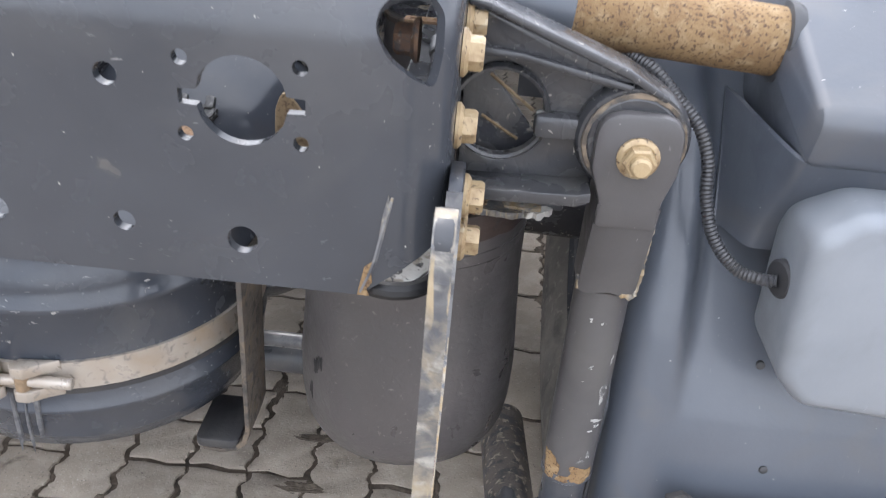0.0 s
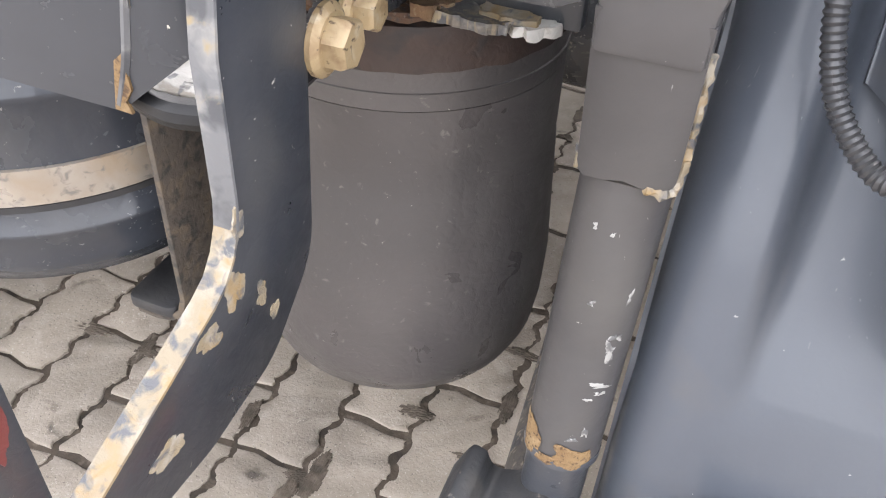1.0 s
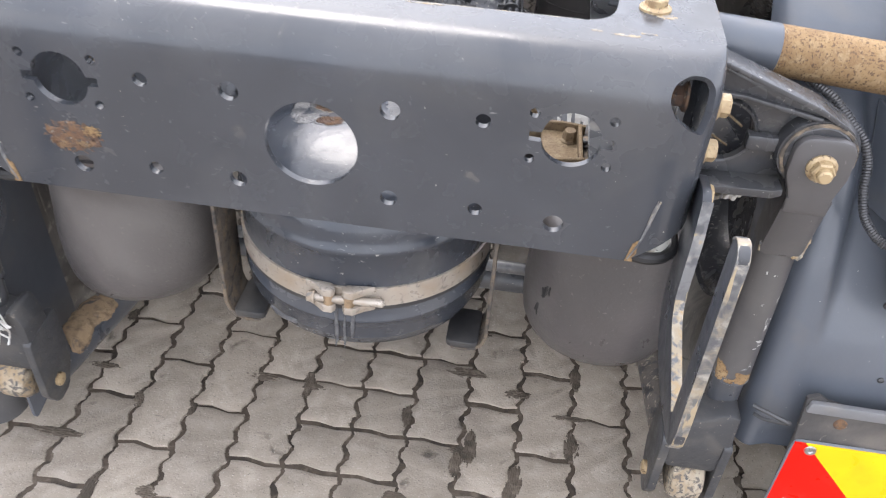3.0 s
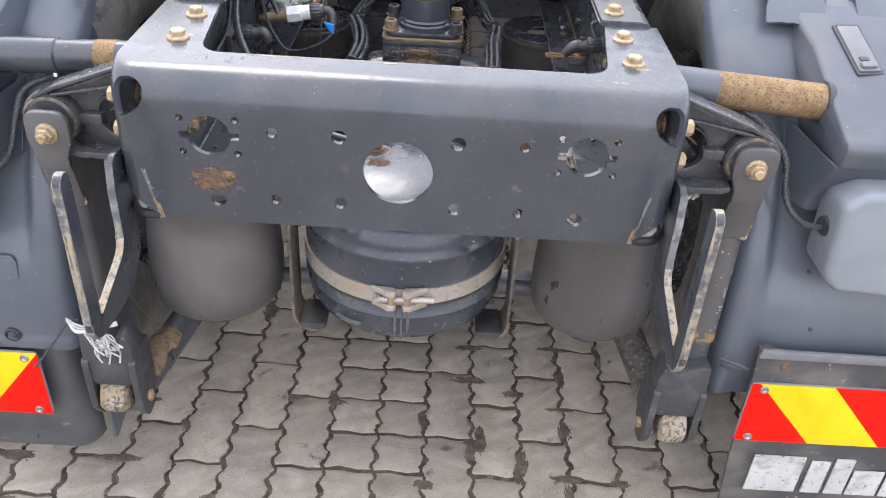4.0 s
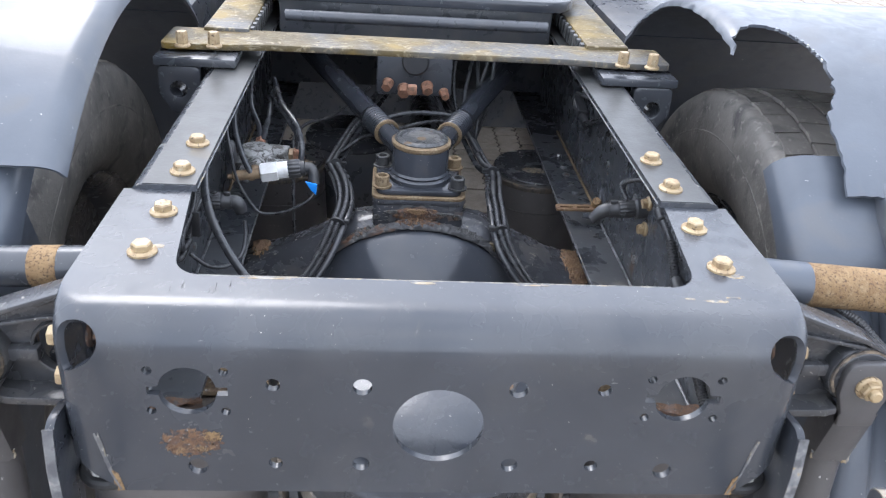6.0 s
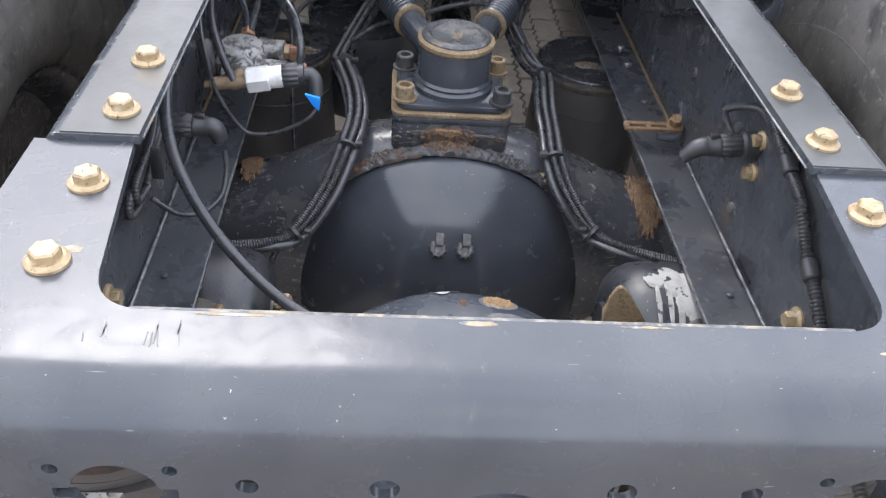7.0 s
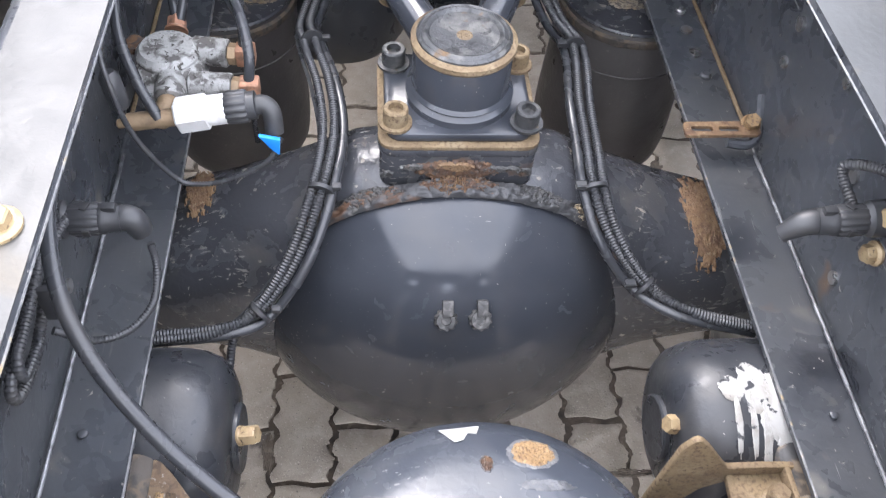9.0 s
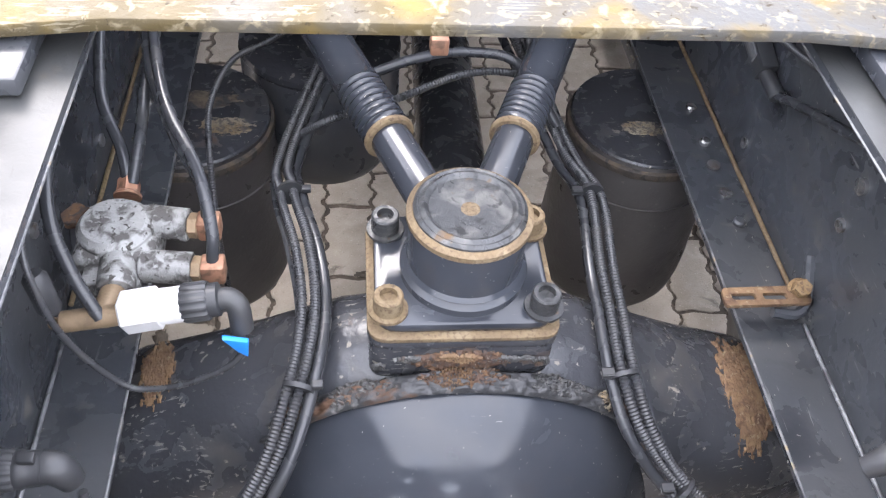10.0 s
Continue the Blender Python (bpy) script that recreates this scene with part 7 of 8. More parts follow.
def rear_guard(s):
    low = 0.185 if s < 0 else 0.43
    heights = [low + (WZ - low) * k / 16 for k in range(16)]
    if s < 0:
        heights = sorted(heights + [0.4435, 0.4465, 0.449, 0.451, 0.453, 0.457, 0.472, 0.478])
    prof = [(0.100, z, -1.0, 0.0) for z in heights] + arc(0.68, 0, 57, 34)
    us = [0.562 + 0.003 * k for k in range(14)] + [0.604 + 0.006 * k for k in range(16)] + [0.70 + 0.03 * k for k in range(17)]

    def pull(u, y, z):
        edge = max(0.0, 0.034 - (u - 0.562)) / 0.034
        d = -0.045 * (1 - math.sqrt(max(0.0, 1 - edge * edge)))
        # a broad rib along the inner side that fades out lower down
        rib = smooth_step(0.60, 0.76, z)
        d -= 0.028 * rib * smooth_step(0.612, 0.632, u) * (1 - smooth_step(0.90, 0.97, z))
        if s < 0:
            # the lower tier sits back behind a rolled lip
            d -= 0.016 * smooth_step(0.4525, 0.4465, z)
            d += 0.004 * smooth_step(0.4465, 0.451, z) * smooth_step(0.480, 0.470, z)
        else:
            d -= 0.010 * smooth_step(0.50, 0.46, z) * smooth_step(0.58, 0.62, u)
        return d

    t = thing("mudguard", (s * 0.85, 0.35, low), "scuffed blue-grey plastic rear mudguard", "mudguard", "mudguards")
    part("rear_shell", shell(s, us, [q for q in prof if s > 0 or q[1] > 0.4460], pull, lean=lambda u, z: -(0.060 if s > 0 else 0.016) * smooth_step(0.87, 0.965, z) * (1 - smooth_step(0.562, 0.66, u))), PLASTIC, t, smooth=50)
    if s < 0:
        part("lower_tier", shell(s, [u + 0.034 for u in us], [q for q in prof if q[1] < 0.4480], lambda u, y, z: pull(u - 0.034, y, z)), DARKPLASTIC, t, "darker lower tier", smooth=50)
    if s < 0:
        for x, y, z in ((-0.684, 0.0985, 0.482), (-0.709, 0.1165, 0.209)):
            part("bolt_cup", lathe((x, y, z), (0, -1, 0), [(-0.004, 0.0145), (0.003, 0.0145), (0.004, 0.0125), (0.001, 0.0115), (0.001, 0)], 24), BLACKPLASTIC, t, "dark recessed bolt cup")
            part("bolt", hex_bolt((x, y - 0.001, z), (0, -1, 0), 0.0065, 0.005, 0.008), BLACK, t, "black bolt")
        rib_line = [(x, WY - 0.6795 * math.cos(math.asin((z - WZ) / 0.68)), z) for x, z in ((-0.90, 0.638), (-0.76, 0.642), (-0.668, 0.642), (-0.657, 0.638), (-0.652, 0.628), (-0.652, 0.602))]
        part("moulded_rib", sweep(rib_line, 0.0030, 8, 0.006), PLASTIC, t, "moulded rib", smooth=60)
    else:
        for x, y, z in ((0.714, 0.1055, 0.589), (0.695, 0.141, 0.684)):
            part("rivet", lathe((x, y, z), (0, -1, 0.15), [(-0.002, 0.0045), (0.002, 0.004), (0.003, 0.002), (0.003, 0)], 14), BLACKPLASTIC, t, "small dark rivet")
    part("inner_wall", prism(rounded([(0.135, low), (0.32, low + 0.05), (0.30, 0.62), (0.42, 0.86), (0.38, 0.965), (0.20, 0.80), (0.137, 0.62)], 0.01), "x", s * 0.566, s * 0.561, bevel=0), PLASTIC, t)
    # raised moulding above the lamp cover
    mould = rounded([(0.20, 0.890), (0.098, 0.902), (0.086, 0.945), (0.28, 1.03), (0.385, 1.075), (0.46, 1.06), (0.40, 0.97), (0.30, 0.90)], [0.01, 0.012, 0.02, 0.05, 0.03, 0.01, 0.01, 0.01], 6)
    mb = prism(mould, "x", s * 0.642, s * 1.16, bevel=0.009)
    for v in mb.verts:
        if abs(v.co.x) < 0.66:
            v.co.x += s * max(-0.022, min(0.016, 0.27 * (0.37 - v.co.y) - 0.017))
    part("moulding", mb, PLASTIC, t, smooth=45)
    foot_line = [(0.158 - 0.0555 * smooth_step(0.795, 0.93, z), z, -1.0, 0.0) for z in (0.80 + 0.0053 * k for k in range(21))]
    foot_us = [0.634 + 0.002 * k for k in range(17)] + [0.67, 0.70, 0.80, 0.95, 1.155]
    part("moulding_foot", shell(s, foot_us, foot_line, lambda u, y, z: -(WY - 0.68 * math.sqrt(1 - ((z - WZ) / 0.68) ** 2) + 0.03 - y) * (1 - smooth_step(0.636, 0.662, u))), PLASTIC, t, "moulded face below the seam", smooth=60)
    # black ring stands in for the shadow where the pipe enters
    part("pipe_collar", lathe((s * (0.650 if s > 0 else 0.70), 0.207, 0.9655 if s > 0 else 0.9605), (s, 0, -0.06), [(0, 0.0295), (0.001, 0.0335), (0.005, 0.034), (0.012, 0.032)], 36), BLACKPLASTIC, t, "dark ring for the shadow round the pipe hole")
    # latch strap that hooks the two shells together
    lat = thing("latch_strap", (s * 0.716, 0.275, 1.02), "grey rubber latch strap on the mudguard", "strap", "mudguard latches")
    tilt = Matrix.Translation((s * 0.716, 0.276, 1.0285)) @ Euler((radians(23.5), 0, s * radians(10.5))).to_matrix().to_4x4()
    part("frame", prism(rounded([(-0.0235, -0.056), (0.0235, -0.056), (0.0235, 0.056), (-0.0235, 0.056)], 0.004), "z", -0.004, 0.0022, holes=[rounded([(-0.019, -0.051), (0.019, -0.051), (0.019, 0.051), (-0.019, 0.051)], 0.003)], bevel=0.0008, m=tilt), BLACKPLASTIC, lat)
    part("tongue", prism(rounded([(-0.0185, -0.050), (0.0185, -0.050), (0.0185, 0.050), (-0.0185, 0.050)], 0.003), "z", -0.002, 0.0045, bevel=0.001, m=tilt), STRAPGREY, lat)
    part("buckle", prism(rounded([(-0.014, -0.046), (0.014, -0.046), (0.014, -0.034), (-0.014, -0.034)], 0.005), "z", 0.004, 0.010, bevel=0.0015, m=tilt), STRAPGREY, lat)
    part("buckle_slot", prism(rounded([(-0.010, -0.030), (0.006, -0.030), (0.006, -0.021), (-0.010, -0.021)], 0.002), "z", 0.004, 0.0065, bevel=0.0005, m=tilt), BLACKPLASTIC, lat)
    part("upper_strap", box(-0.019, 0.019, -0.034, 0.040, -0.002, 0.003, 0.001, m=Matrix.Translation((s * 0.706, WY - 0.694 * math.cos(radians(54)), WZ + 0.694 * math.sin(radians(54)))) @ Euler((radians(36), 0, 0)).to_matrix().to_4x4()), STRAPGREY, lat)
    # upper shell over the tyres; on one side a piece of it is broken out
    inner = 0.485
    mus = [inner + 0.0065 * k for k in range(30)] + [0.681, 0.708, 0.735] + [0.76 + 0.05 * k for k in range(9)]
    b = bmesh.new()
    rng = random.Random(5)
    angles = [50.5 + 0.9 * k for k in range(90)]
    grid = []
    for u in mus:
        col = []
        for a in angles:
            e = max(0.0, 0.035 - (u - inner)) / 0.035
            R = 0.702 - 0.03 * (1 - math.sqrt(max(0.0, 1 - e * e)))
            uu, aa = u + rng.uniform(-0.0012, 0.0012) * (s > 0 and u < 0.66), radians(a + rng.uniform(-0.12, 0.12) * (s > 0 and u < 0.66))
            col.append(b.verts.new((s * uu, WY - R * math.cos(aa), WZ + R * math.sin(aa))))
        grid.append(col)
    for n, (c0, c1) in enumerate(zip(grid, grid[1:])):
        for k in range(len(angles) - 1):
            u, a = (mus[n] + mus[n + 1]) / 2, angles[k]
            torn = s > 0 and ((u < 0.580 and a < 66) or ((u - 0.548) / 0.066) ** 2 + ((a - 70.5) / 10) ** 2 < 1)
            slot = 0.681 < u < 0.735 and a < 57
            if not (torn or slot):
                b.faces.new((c0[k], c0[k + 1], c1[k + 1], c1[k]))
    bmesh.ops.delete(b, geom=[v for v in b.verts if not v.link_faces], context="VERTS")
    if s > 0:
        # the broken edge runs smoother than the grid it was cut from
        rim_verts = [v for v in b.verts if v.is_boundary and v.co.x < 0.64 and v.co.z > WZ + 0.55]
        for _ in range(5):
            bmesh.ops.smooth_vert(b, verts=rim_verts, factor=0.5, use_axis_x=True, use_axis_y=True, use_axis_z=True)
        for v in rim_verts:
            v.co.x += 0.006 * noise.noise(v.co * 60)
            v.co.y += 0.004 * noise.noise(v.co * 75 + Vector((5, 5, 5)))
    bmesh.ops.recalc_face_normals(b, faces=b.faces)
    bmesh.ops.solidify(b, geom=b.faces[:], thickness=0.005)
    top = part("upper_shell", b, PLASTIC, t, "upper shell with a piece broken out" if s > 0 else "upper shell", smooth=50)
    part("front_wall", shell(s, [0.50, 0.84, 1.18], arc(0.70, 130, 185, 24), lambda u, y, z: 0), PLASTIC, t, smooth=50)
    if s > 0:
        for k in range(8):
            a = radians(72 + k * 1.1)
            y, z, w = WY - 0.703 * math.cos(a), WZ + 0.703 * math.sin(a), 0.004 + 0.010 * rng.random()
            ux = 0.551 + 0.066 * math.sqrt(1 - ((1.5 + k * 1.1) / 10) ** 2)
            part("torn_edge", prism([(ux, y), (ux - 0.6 * w, y + 0.004 * rng.uniform(-1, 1)), (ux, y + 0.008)], "z", z - 0.001, z + 0.003), WHITE if k % 3 == 0 else PLASTIC_LIGHT, top, "torn whitened plastic")
    part("strap_recess", shell(s, [0.678, 0.708, 0.738], arc(0.688, 50.5, 58.5, 6), lambda u, y, z: 0), PLASTIC, t, "strap recess", smooth=50)
    return t


rear_guard(1), rear_guard(-1)


def lamp_cover(s):
    t = thing("lamp_cover", (s * 0.80, 0.10, 0.715), "pale grey plastic lamp cover on the mudguard", "cover", "lamp covers")
    outline = rounded([(s * 0.677, 0.728), (s * 0.702, 0.700), (s * 0.98, 0.682), (s * 0.98, 0.884), (s * 0.700, 0.884), (s * 0.671, 0.858)], [0.03, 0.03, 0.02, 0.02, 0.03, 0.025], 8)
    part("shell", soften(prism(outline, "y", 0.060, 0.155), 0.014), PLASTIC_LIGHT, t, smooth=60)
    # no hole is cut: a black disc paints the dark inside it
    part("cable_hole", lathe((s * 0.672, 0.104, 0.800), (-s, -0.30, 0), [(-0.006, 0.017), (0.002, 0.0165), (0.0035, 0.0145), (0.0035, 0.0)], 24), RUBBER, t, "black disc for the dark of the cable hole")


lamp_cover(1), lamp_cover(-1)
cable([(0.46, 0.26, 0.955), (0.510, 0.22, 0.950), (0.5381, 0.19, 0.9447), (0.5533, 0.175, 0.939), (0.5728, 0.16, 0.9225), (0.591, 0.15, 0.904), (0.6013, 0.142, 0.8787), (0.6049, 0.135, 0.8516), (0.6167, 0.128, 0.8194), (0.6381, 0.118, 0.7973), (0.6562, 0.105, 0.797), (0.668, 0.101, 0.799)], 0.0058, "ribbed black cable into the lamp cover", 0.0036, group="lamp cables", seg=12)
cable([(-0.47, 0.26, 0.945), (-0.52, 0.225, 0.944), (-0.5596, 0.20, 0.9363), (-0.6025, 0.185, 0.9167), (-0.6178, 0.17, 0.8785), (-0.6295, 0.15, 0.827), (-0.6443, 0.13, 0.8062), (-0.672, 0.110, 0.796)], 0.0058, "ribbed black cable into the lamp cover", 0.0036, group="lamp cables", seg=12)


def board(s, y, xin, z0, z1, width, mats, label, first):
    """A marker board with diagonal stripes, each stripe a plate of its own."""
    t = thing("marker_board", (s * (xin + width / 2), y, z0), label, "marker board", "marker boards")
    h = z1 - z0
    part("backing", prism(rounded([(s * xin, z0), (s * (xin + width), z0), (s * (xin + width), z1), (s * xin, z1)], 0.012), "y", y, y + 0.004), PLASTIC_LIGHT, t)
    slant, pitch = 0.122, 0.132
    k, x = 0, first - pitch
    while x < width:
        a, b_ = x, x + pitch
        pts = []
        # a stripe leans outward towards the ground; cut to the board
        quad = [(a + slant, z0), (b_ + slant, z0), (b_, z1), (a, z1)]
        for (p, q) in zip(quad, quad[1:] + quad[:1]):
            pts.append(p)
        lo, hi = 0.0015, width - 0.0015

        def clip(poly, edge, keep_more):
            out = []
            for (p, q) in zip(poly, poly[1:] + poly[:1]):
                pin, qin = (p[0] >= edge) == keep_more or p[0] == edge, (q[0] >= edge) == keep_more or q[0] == edge
                if pin:
                    out.append(p)
                if pin != qin:
                    f = (edge - p[0]) / (q[0] - p[0])
                    out.append((edge, p[1] + f * (q[1] - p[1])))
            return out

        pts = clip(clip(pts, lo, True), hi, False)
        if len(pts) > 2 and max(p[0] for p in pts) - min(p[0] for p in pts) > 0.004:
            part("stripe", prism([(s * (xin + px), pz + (0.0015 if pz <= z0 else -0.0015)) for px, pz in pts], "y", y - 0.0012, y), mats[k % 2], t)
        k, x = k + 1, x + pitch
    for dx, z in ((0.025, z1 - 0.014), (0.025, z0 + 0.012), (width - 0.02, z1 - 0.014)):
        part("rivet", lathe((s * (xin + dx), y - 0.001, z), (0, -1, 0), [(0, 0.0085), (0.0025, 0.0075), (0.0025, 0.004), (0.001, 0.003), (0.001, 0)], 16), STEEL, t, "pale rivet")
    return t


board(1, 0.068, 0.628, 0.349, 0.492, 0.56, (RED, YELLOW), "yellow and red striped marker board on the mud flap", 0.016)
board(-1, 0.088, 0.645, 0.296, 0.450, 0.56, (RED, YELLOW), "yellow and red striped marker board on the mudguard", 0.0)

flap = thing("mud_flap", (0.92, 0.08, 0.05), "dusty black rubber mud flap with white lettering shapes", "mud flap")
fb = bmesh.new()
cols = 40
top = [0.557 + 0.006 * math.sin(k * 0.9) * (1 - k / cols) + (0.012 if k < 2 else 0) for k in range(cols + 1)]
v0 = [fb.verts.new((0.622 + 0.60 * k / cols, 0.080 + 0.004 * math.sin(k * 0.7), top[k])) for k in range(cols + 1)]
v1 = [fb.verts.new((0.628 + 0.60 * k / cols, 0.079, 0.50)) for k in range(cols + 1)]
v2 = [fb.verts.new((0.634 + 0.60 * k / cols, 0.080, 0.33)) for k in range(cols + 1)]
v3 = [fb.verts.new((0.655 + 0.60 * k / cols, 0.084, 0.06)) for k in range(cols + 1)]
for a, b_ in ((v0, v1), (v1, v2), (v2, v3)):
    for k in range(cols):
        fb.faces.new((a[k], a[k + 1], b_[k + 1], b_[k]))
bmesh.ops.recalc_face_normals(fb, faces=fb.faces)
bmesh.ops.solidify(fb, geom=fb.faces[:], thickness=0.006)
part("sheet", fb, FLAP, flap)
part("top_lip", roughen(prism(rounded([(0.625, 0.548), (1.22, 0.543), (1.22, 0.560), (0.628, 0.566)], 0.004), "y", 0.068, 0.076, bevel=0.0015), 0.001, 60), STRAPGREY, flap, "greyed upper lip of the flap")
part("bolt", lathe((0.678, 0.079, 0.527), (0, -1, 0), [(0, 0.011), (0.003, 0.011), (0.006, 0.007), (0.006, 0)], 18), RUSTY, flap, "rusty flap bolt")
# white painted maker's mark, as plain worn blocks
for x0, x1, z1 in ((0.682, 0.780, 0.309), (0.793, 0.829, 0.300), (0.838, 0.874, 0.309), (0.880, 0.938, 0.280), (0.945, 0.990, 0.308), (0.998, 1.05, 0.28)):
    part("white_shape", prism(rounded([(x0, 0.214), (x1, 0.214), (x1, z1), (x0, z1)], 0.001), "y", 0.0695, 0.0725), WHITE, flap, "worn white painted block")


def wheel(s, x, label):
    t = thing("wheel", (s * x, WY, 0.0), label, "wheel", "rear wheels")
    R, W_, WHEEL_Z = 0.518, 0.142, 0.519
    prof = [(-0.10, 0.292), (-0.128, 0.33), (-W_, 0.385), (-W_ - 0.003, 0.42), (-0.141, 0.460), (-0.136, 0.492), (-0.130, 0.504), (-0.120, 0.510), (-0.06, 0.512), (0, 0.513), (0.06, 0.512), (0.120, 0.510), (0.130, 0.504), (0.136, 0.492), (0.141, 0.460), (W_ + 0.003, 0.42), (W_, 0.385), (0.128, 0.33), (0.10, 0.292)]
    tyre = part("tyre", lathe((s * x, WY, WHEEL_Z), (1, 0, 0), prof, 96, ring=True), TYRE, t, smooth=50)
    for k in range(3):
        for sd in (-1, 1):
            part("sidewall_ring", lathe((s * x + sd * (0.1425 - 0.004 * k), WY, WHEEL_Z), (sd, 0, 0), [(0, 0.425 + 0.018 * k), (0.002, 0.427 + 0.018 * k), (0.002, 0.430 + 0.018 * k), (0, 0.432 + 0.018 * k)], 72, ring=True), TYRE, tyre)
    b = bmesh.new()
    n = 52
    for k in range(n):
        for row, (w0, w1, off) in enumerate(((-0.113, -0.064, 0.0), (-0.059, -0.003, 0.5), (0.003, 0.059, 0.0), (0.064, 0.113, 0.5))):
            a0, a1 = math.tau * (k + off + 0.03) / n, math.tau * (k + off + 0.96) / n
            am = (a0 + a1) / 2
            zig = 0.007 * (1 if row % 2 else -1)
            vs = []
            for r in (0.506, R + 0.001 - (0.004 if row in (0, 3) else 0)):
                for u, a in ((w0, a0), (w1, a0 + zig), (w1 + 0.004, am), (w1, a1 + zig), (w0, a1), (w0 + 0.004, am)):
                    vs.append(b.verts.new((s * x + u, WY + r * math.cos(a), WHEEL_Z + r * math.sin(a))))
            lo, hi = vs[:6], vs[6:]
            b.faces.new(hi)
            for i in range(6):
                b.faces.new((lo[i], lo[(i + 1) % 6], hi[(i + 1) % 6], hi[i]))
    part("tread", b, TYRE, tyre, "zigzag tread blocks", smooth=20)["kind"] = "stuff"
    part("rim", lathe((s * (x - 0.11), WY, WHEEL_Z), (s, 0, 0), [(0.094, 0.0), (0.094, 0.14), (0.089, 0.203), (0.074, 0.259), (0.03, 0.277), (0.0, 0.298), (0.006, 0.298), (0.012, 0.285), (0.03, 0.27), (0.07, 0.255), (0.085, 0.20), (0.09, 0.14), (0.09, 0.0)], 64), HOUSING, t, "dark dirty wheel rim")
    return t


for s in (1, -1):
    wheel(s, 0.732, "dusty rear tyre on a dark rim, inner of a pair")
    wheel(s, 1.035, "dusty rear tyre on a dark rim, outer of a pair")

# frayed white cord tied round the left fork
cord = thing("frayed_cord", (-0.49, 0.06, 0.40), "frayed white cord tied to the fork", "cord")
rng = random.Random(9)
for k in range(34):
    x0, z0 = -0.530 + 0.026 * rng.random(), 0.552 - 0.010 * rng.random()
    pts = [(x0, 0.050, z0)]
    bend, fall = rng.uniform(0.003, 0.009), rng.uniform(0.008, 0.015)
    for n in range(1, rng.choice((4, 5, 6))):
        pts.append((x0 + bend * n + rng.uniform(-0.006, 0.006), 0.050 + rng.uniform(-0.008, 0.008), z0 - fall * n + rng.uniform(-0.006, 0.006)))
    part("strand", sweep(pts, 0.0015, 5, 0.005), CORD, cord)
for k in range(9):
    z0 = 0.556 + 0.004 * rng.uniform(-1, 1)
    part("strand", sweep([(-0.555, 0.052, z0 + 0.006), (-0.530, 0.046 - 0.002 * k, z0), (-0.50, 0.046, z0 - 0.004 + 0.004 * rng.random()), (-0.470, 0.052, z0 + 0.004)], 0.0015, 5, 0.005), CORD, cord)
cable([(-0.654, 0.084, 0.418), (-0.645, 0.084, 0.428), (-0.60, 0.080, 0.490), (-0.558, 0.070, 0.548), (-0.540, 0.056, 0.560)], 0.0022, "thin black cord from the fork to the marker board", 0, HOSE, "cords", "thin_cord", 6)
solo("cable_tie", sweep([(0.565, 0.085, 0.53), (0.60, 0.07, 0.527), (0.615, 0.075, 0.515), (0.585, 0.08, 0.512), (0.57, 0.085, 0.515)], 0.003, 6, 0.004), BLACKPLASTIC, "black tie beside the shock absorber", "cable tie", "cable ties")

# ---- ground ----
COL, LEN = 0.1125, 0.225
ground = new("ground", None)
bg = bmesh.new()
vs = [bg.verts.new(p) for p in ((-400, -400, -0.0048), (400, -400, -0.0048), (400, 400, -0.0048), (-400, 400, -0.0048))]
bg.faces.new(vs)
gm = bpy.data.meshes.new("ground")
bg.to_mesh(gm)
bg.free()
gm.materials.append(SOIL)
bpy.data.objects.remove(ground)
ground = tagged(new("ground", gm), "dark dirt bed under grey concrete paving", "ground", kind="structure")
ORIGIN[ground] = Vector((0, 0, 0))
pavement = thing("pavement", (0, 0, 0), "grey concrete interlocking pavers with dirty joints", "pavement", kind="structure")


def wave(y):
    """The zigzag that the long sides share."""
    p = (y / (LEN / 4) + 0.25) % 1.0
    return 0.0050 * max(-0.6, min(0.6, 4 * abs(p - 0.5) - 1)) / 0.6


def paver_outline(gap, length, wob):
    n = 40 if length > 0.2 else 20
    ys = [gap + (length - 2 * gap) * k / n for k in range(n + 1)]
    ends = 0.003
    right = [(COL - gap + wave(y), y) for y in ys]
    left = [(gap + wave(y), y) for y in ys]
    top = [(COL * 0.68, ys[-1] - ends), (COL * 0.34, ys[-1] + ends)]
    bottom = [(COL * 0.34, ys[0] + ends), (COL * 0.68, ys[0] - ends)]
    loop = right + top + list(reversed(left)) + bottom
    return [(x + wob[k % len(wob)][0], y + wob[k % len(wob)][1]) for k, (x, y) in enumerate(loop)]


def paver_mesh(b, ox, oy, oz, tilt, length, seed):
    rng = random.Random(seed)
    wob = [(rng.gauss(0, 0.0012), rng.gauss(0, 0.0012)) for _ in range(97)]
    wob = [(a + 0.0016 * math.sin(k * 0.31 + seed), c + 0.0016 * math.sin(k * 0.23 + 2 * seed)) for k, (a, c) in enumerate(wob)]
    rings = []
    for g, z in ((0.0046, -0.04), (0.0048, -0.0042), (0.0056, -0.0012), (0.0080, 0.0)):
        rings.append([b.verts.new((ox + x, oy + y, oz + z + tilt[0] * (x - COL / 2) + tilt[1] * (y - length / 2))) for x, y in paver_outline(g, length, wob)])
    n = len(rings[0])
    for r0, r1 in zip(rings, rings[1:]):
        for k in range(n):
            b.faces.new((r0[k], r0[(k + 1) % n], r1[(k + 1) % n], r1[k]))
    b.faces.new(rings[-1])


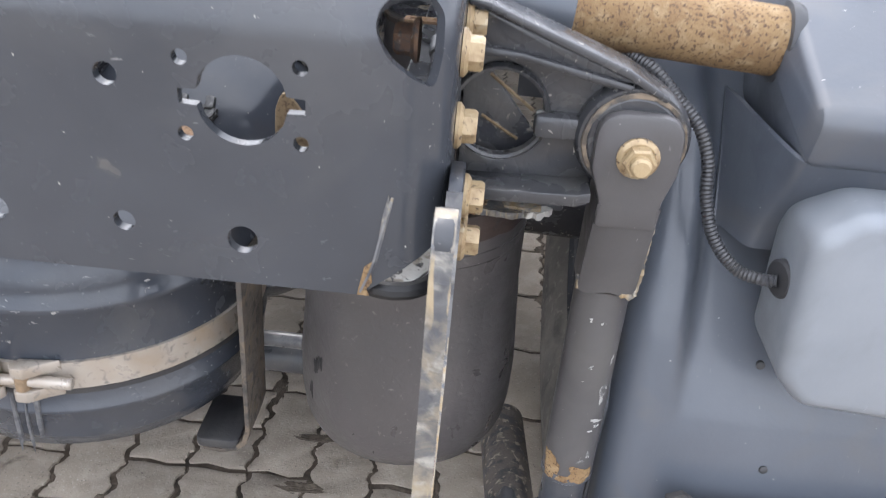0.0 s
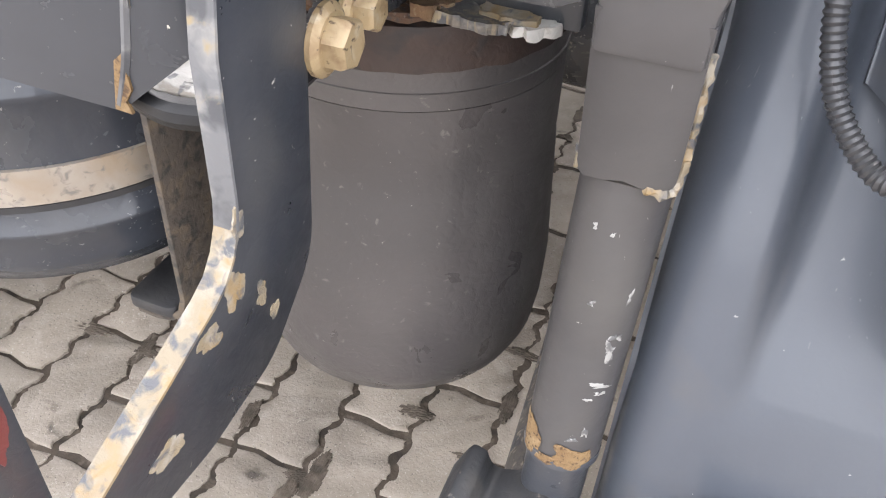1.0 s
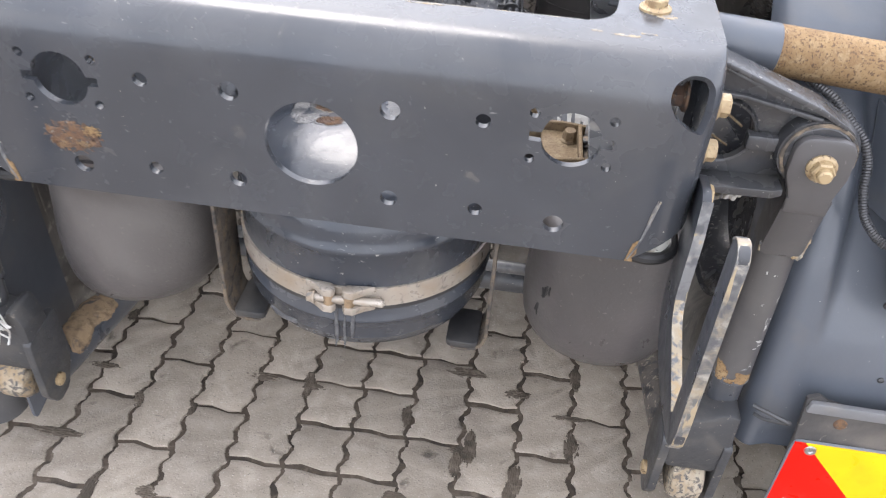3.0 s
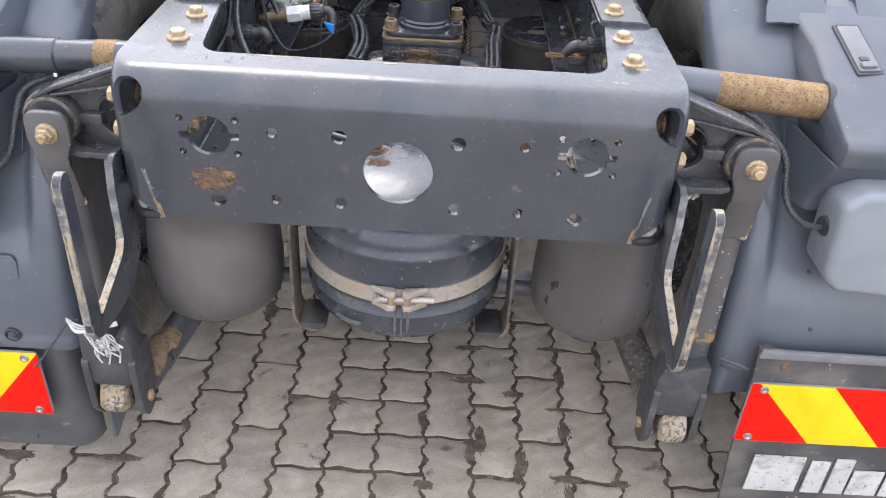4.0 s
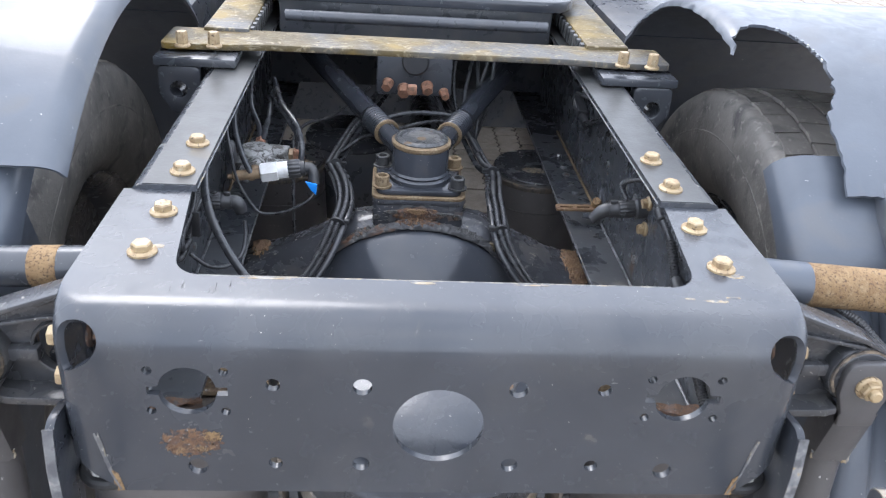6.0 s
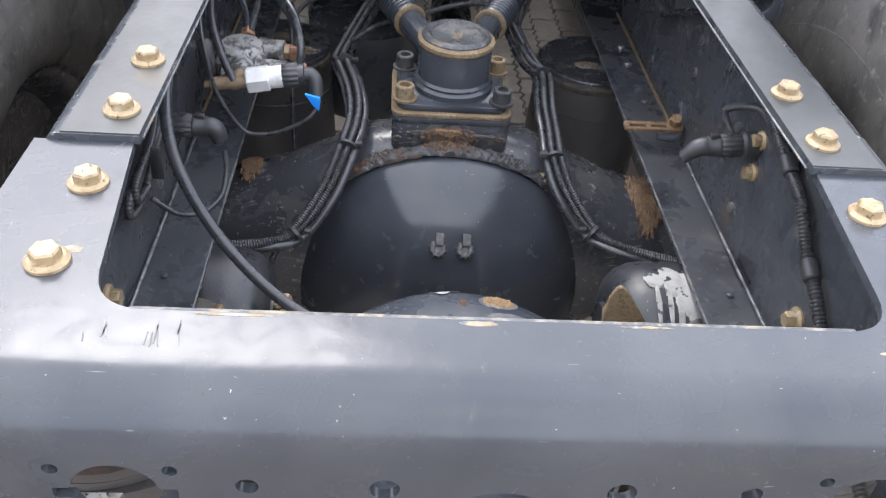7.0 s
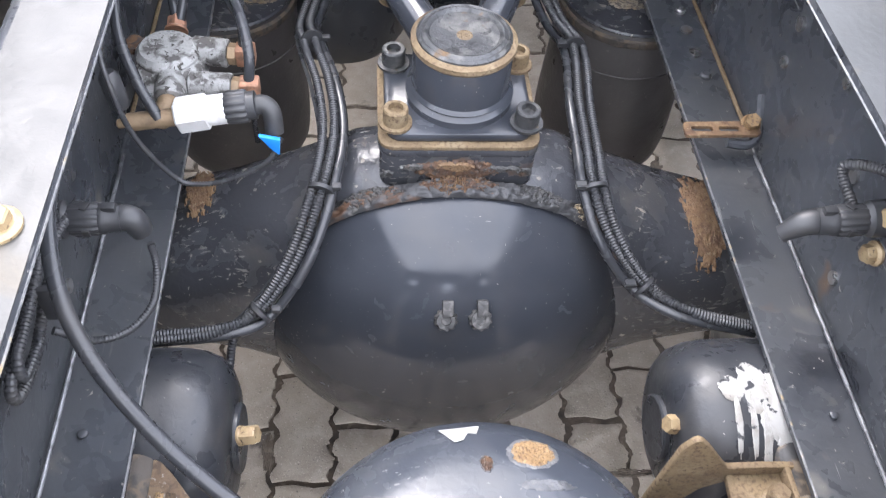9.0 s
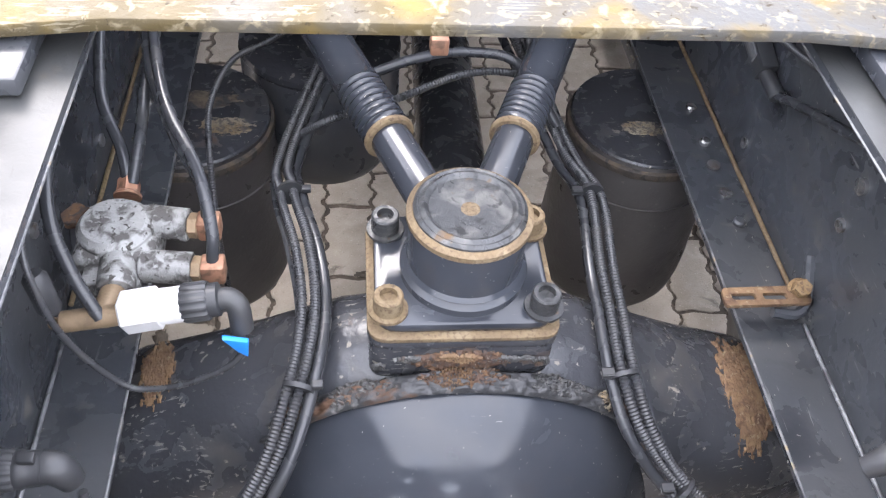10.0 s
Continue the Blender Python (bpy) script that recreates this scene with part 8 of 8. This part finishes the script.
def paver_data(length, seed):
    pb = bmesh.new()
    paver_mesh(pb, 0, 0, 0, (0, 0), length, seed)
    pm = bpy.data.meshes.new("paver")
    pb.to_mesh(pm)
    pb.free()
    pm.materials.append(PAVER)
    for p in pm.polygons:
        p.use_smooth = True
    pm.set_sharp_from_angle(angle=radians(40))
    return pm


whole = [paver_data(LEN, k) for k in range(6)]
halves = [paver_data(LEN / 2, 20 + k) for k in range(3)]
rng = random.Random(2)
far = bmesh.new()
for i in range(-80, 81):
    x = 0.0575 + COL * i
    for j in range(-38, 46):
        y = 0.363 + (LEN / 2 if i % 2 else 0) + LEN * j
        # two columns were relaid with half stones
        split = i in (-1, -2) and 0.1 < y < 0.75
        for y, length in (((y, LEN / 2), (y + LEN / 2, LEN / 2)) if split else ((y, LEN),)):
            tilt = (rng.uniform(-0.012, 0.012), rng.uniform(-0.008, 0.008))
            dz = rng.uniform(-0.0022, 0.0012)
            if -0.95 < x < 0.85 and 0.0 < y < 1.75:
                ob = new("paver", rng.choice(halves if split else whole))
                ob.parent = pavement
                ob.location = (x, y, dz)
                ob.rotation_euler = (tilt[1], -tilt[0], rng.uniform(-0.006, 0.006))
            elif abs(x) < 3.2 and -2.5 < y < 4.5:
                paver_mesh(far, x, y, dz, tilt, length, rng.random())
            else:
                low = [far.verts.new((x + a, y + c, -0.008)) for a, c in ((0.004, 0.004), (COL - 0.004, 0.004), (COL - 0.004, length - 0.004), (0.004, length - 0.004))]
                high = [far.verts.new((x + a, y + c, dz)) for a, c in ((0.005, 0.005), (COL - 0.005, 0.005), (COL - 0.005, length - 0.005), (0.005, length - 0.005))]
                far.faces.new(high)
                for k in range(4):
                    far.faces.new((low[k], low[(k + 1) % 4], high[(k + 1) % 4], high[k]))
me = bpy.data.meshes.new("paving")
far.to_mesh(me)
far.free()
me.materials.append(PAVER)
ob = tagged(new("paving", me), kind="stuff")
ob.parent = pavement
# dirt trodden into the joints and smeared over the edges of the stones
dirt = bmesh.new()
rng = random.Random(31)
for k in range(150):
    i, j = rng.randrange(-9, 8), rng.randrange(-4, 6)
    x = 0.0575 + COL * i + rng.gauss(0, 0.006)
    y = 0.363 + (LEN / 2 if i % 2 else 0) + LEN * j + (rng.choice((0.0, LEN / 2)) if k % 3 else rng.uniform(0, LEN)) + rng.gauss(0, 0.008)
    along = rng.random() < 0.45
    rx, ry = (0.007 + 0.012 * rng.random(), 0.016 + 0.030 * rng.random()) if not along else (0.020 + 0.035 * rng.random(), 0.006 + 0.010 * rng.random())
    merge(dirt, crust(flat_patch((x, y, -0.0005), (rx, 0, 0), (0, ry, 0)), 22, 22, k, 1.3, 0.0016, 2.6, 0.5))
dm = bpy.data.meshes.new("joint_dirt")
dirt.to_mesh(dm)
dirt.free()
dm.materials.append(MUDSTAIN)
ob = tagged(new("joint_dirt", dm), "dark dirt smeared over the joints", kind="stuff")
ob.parent = pavement
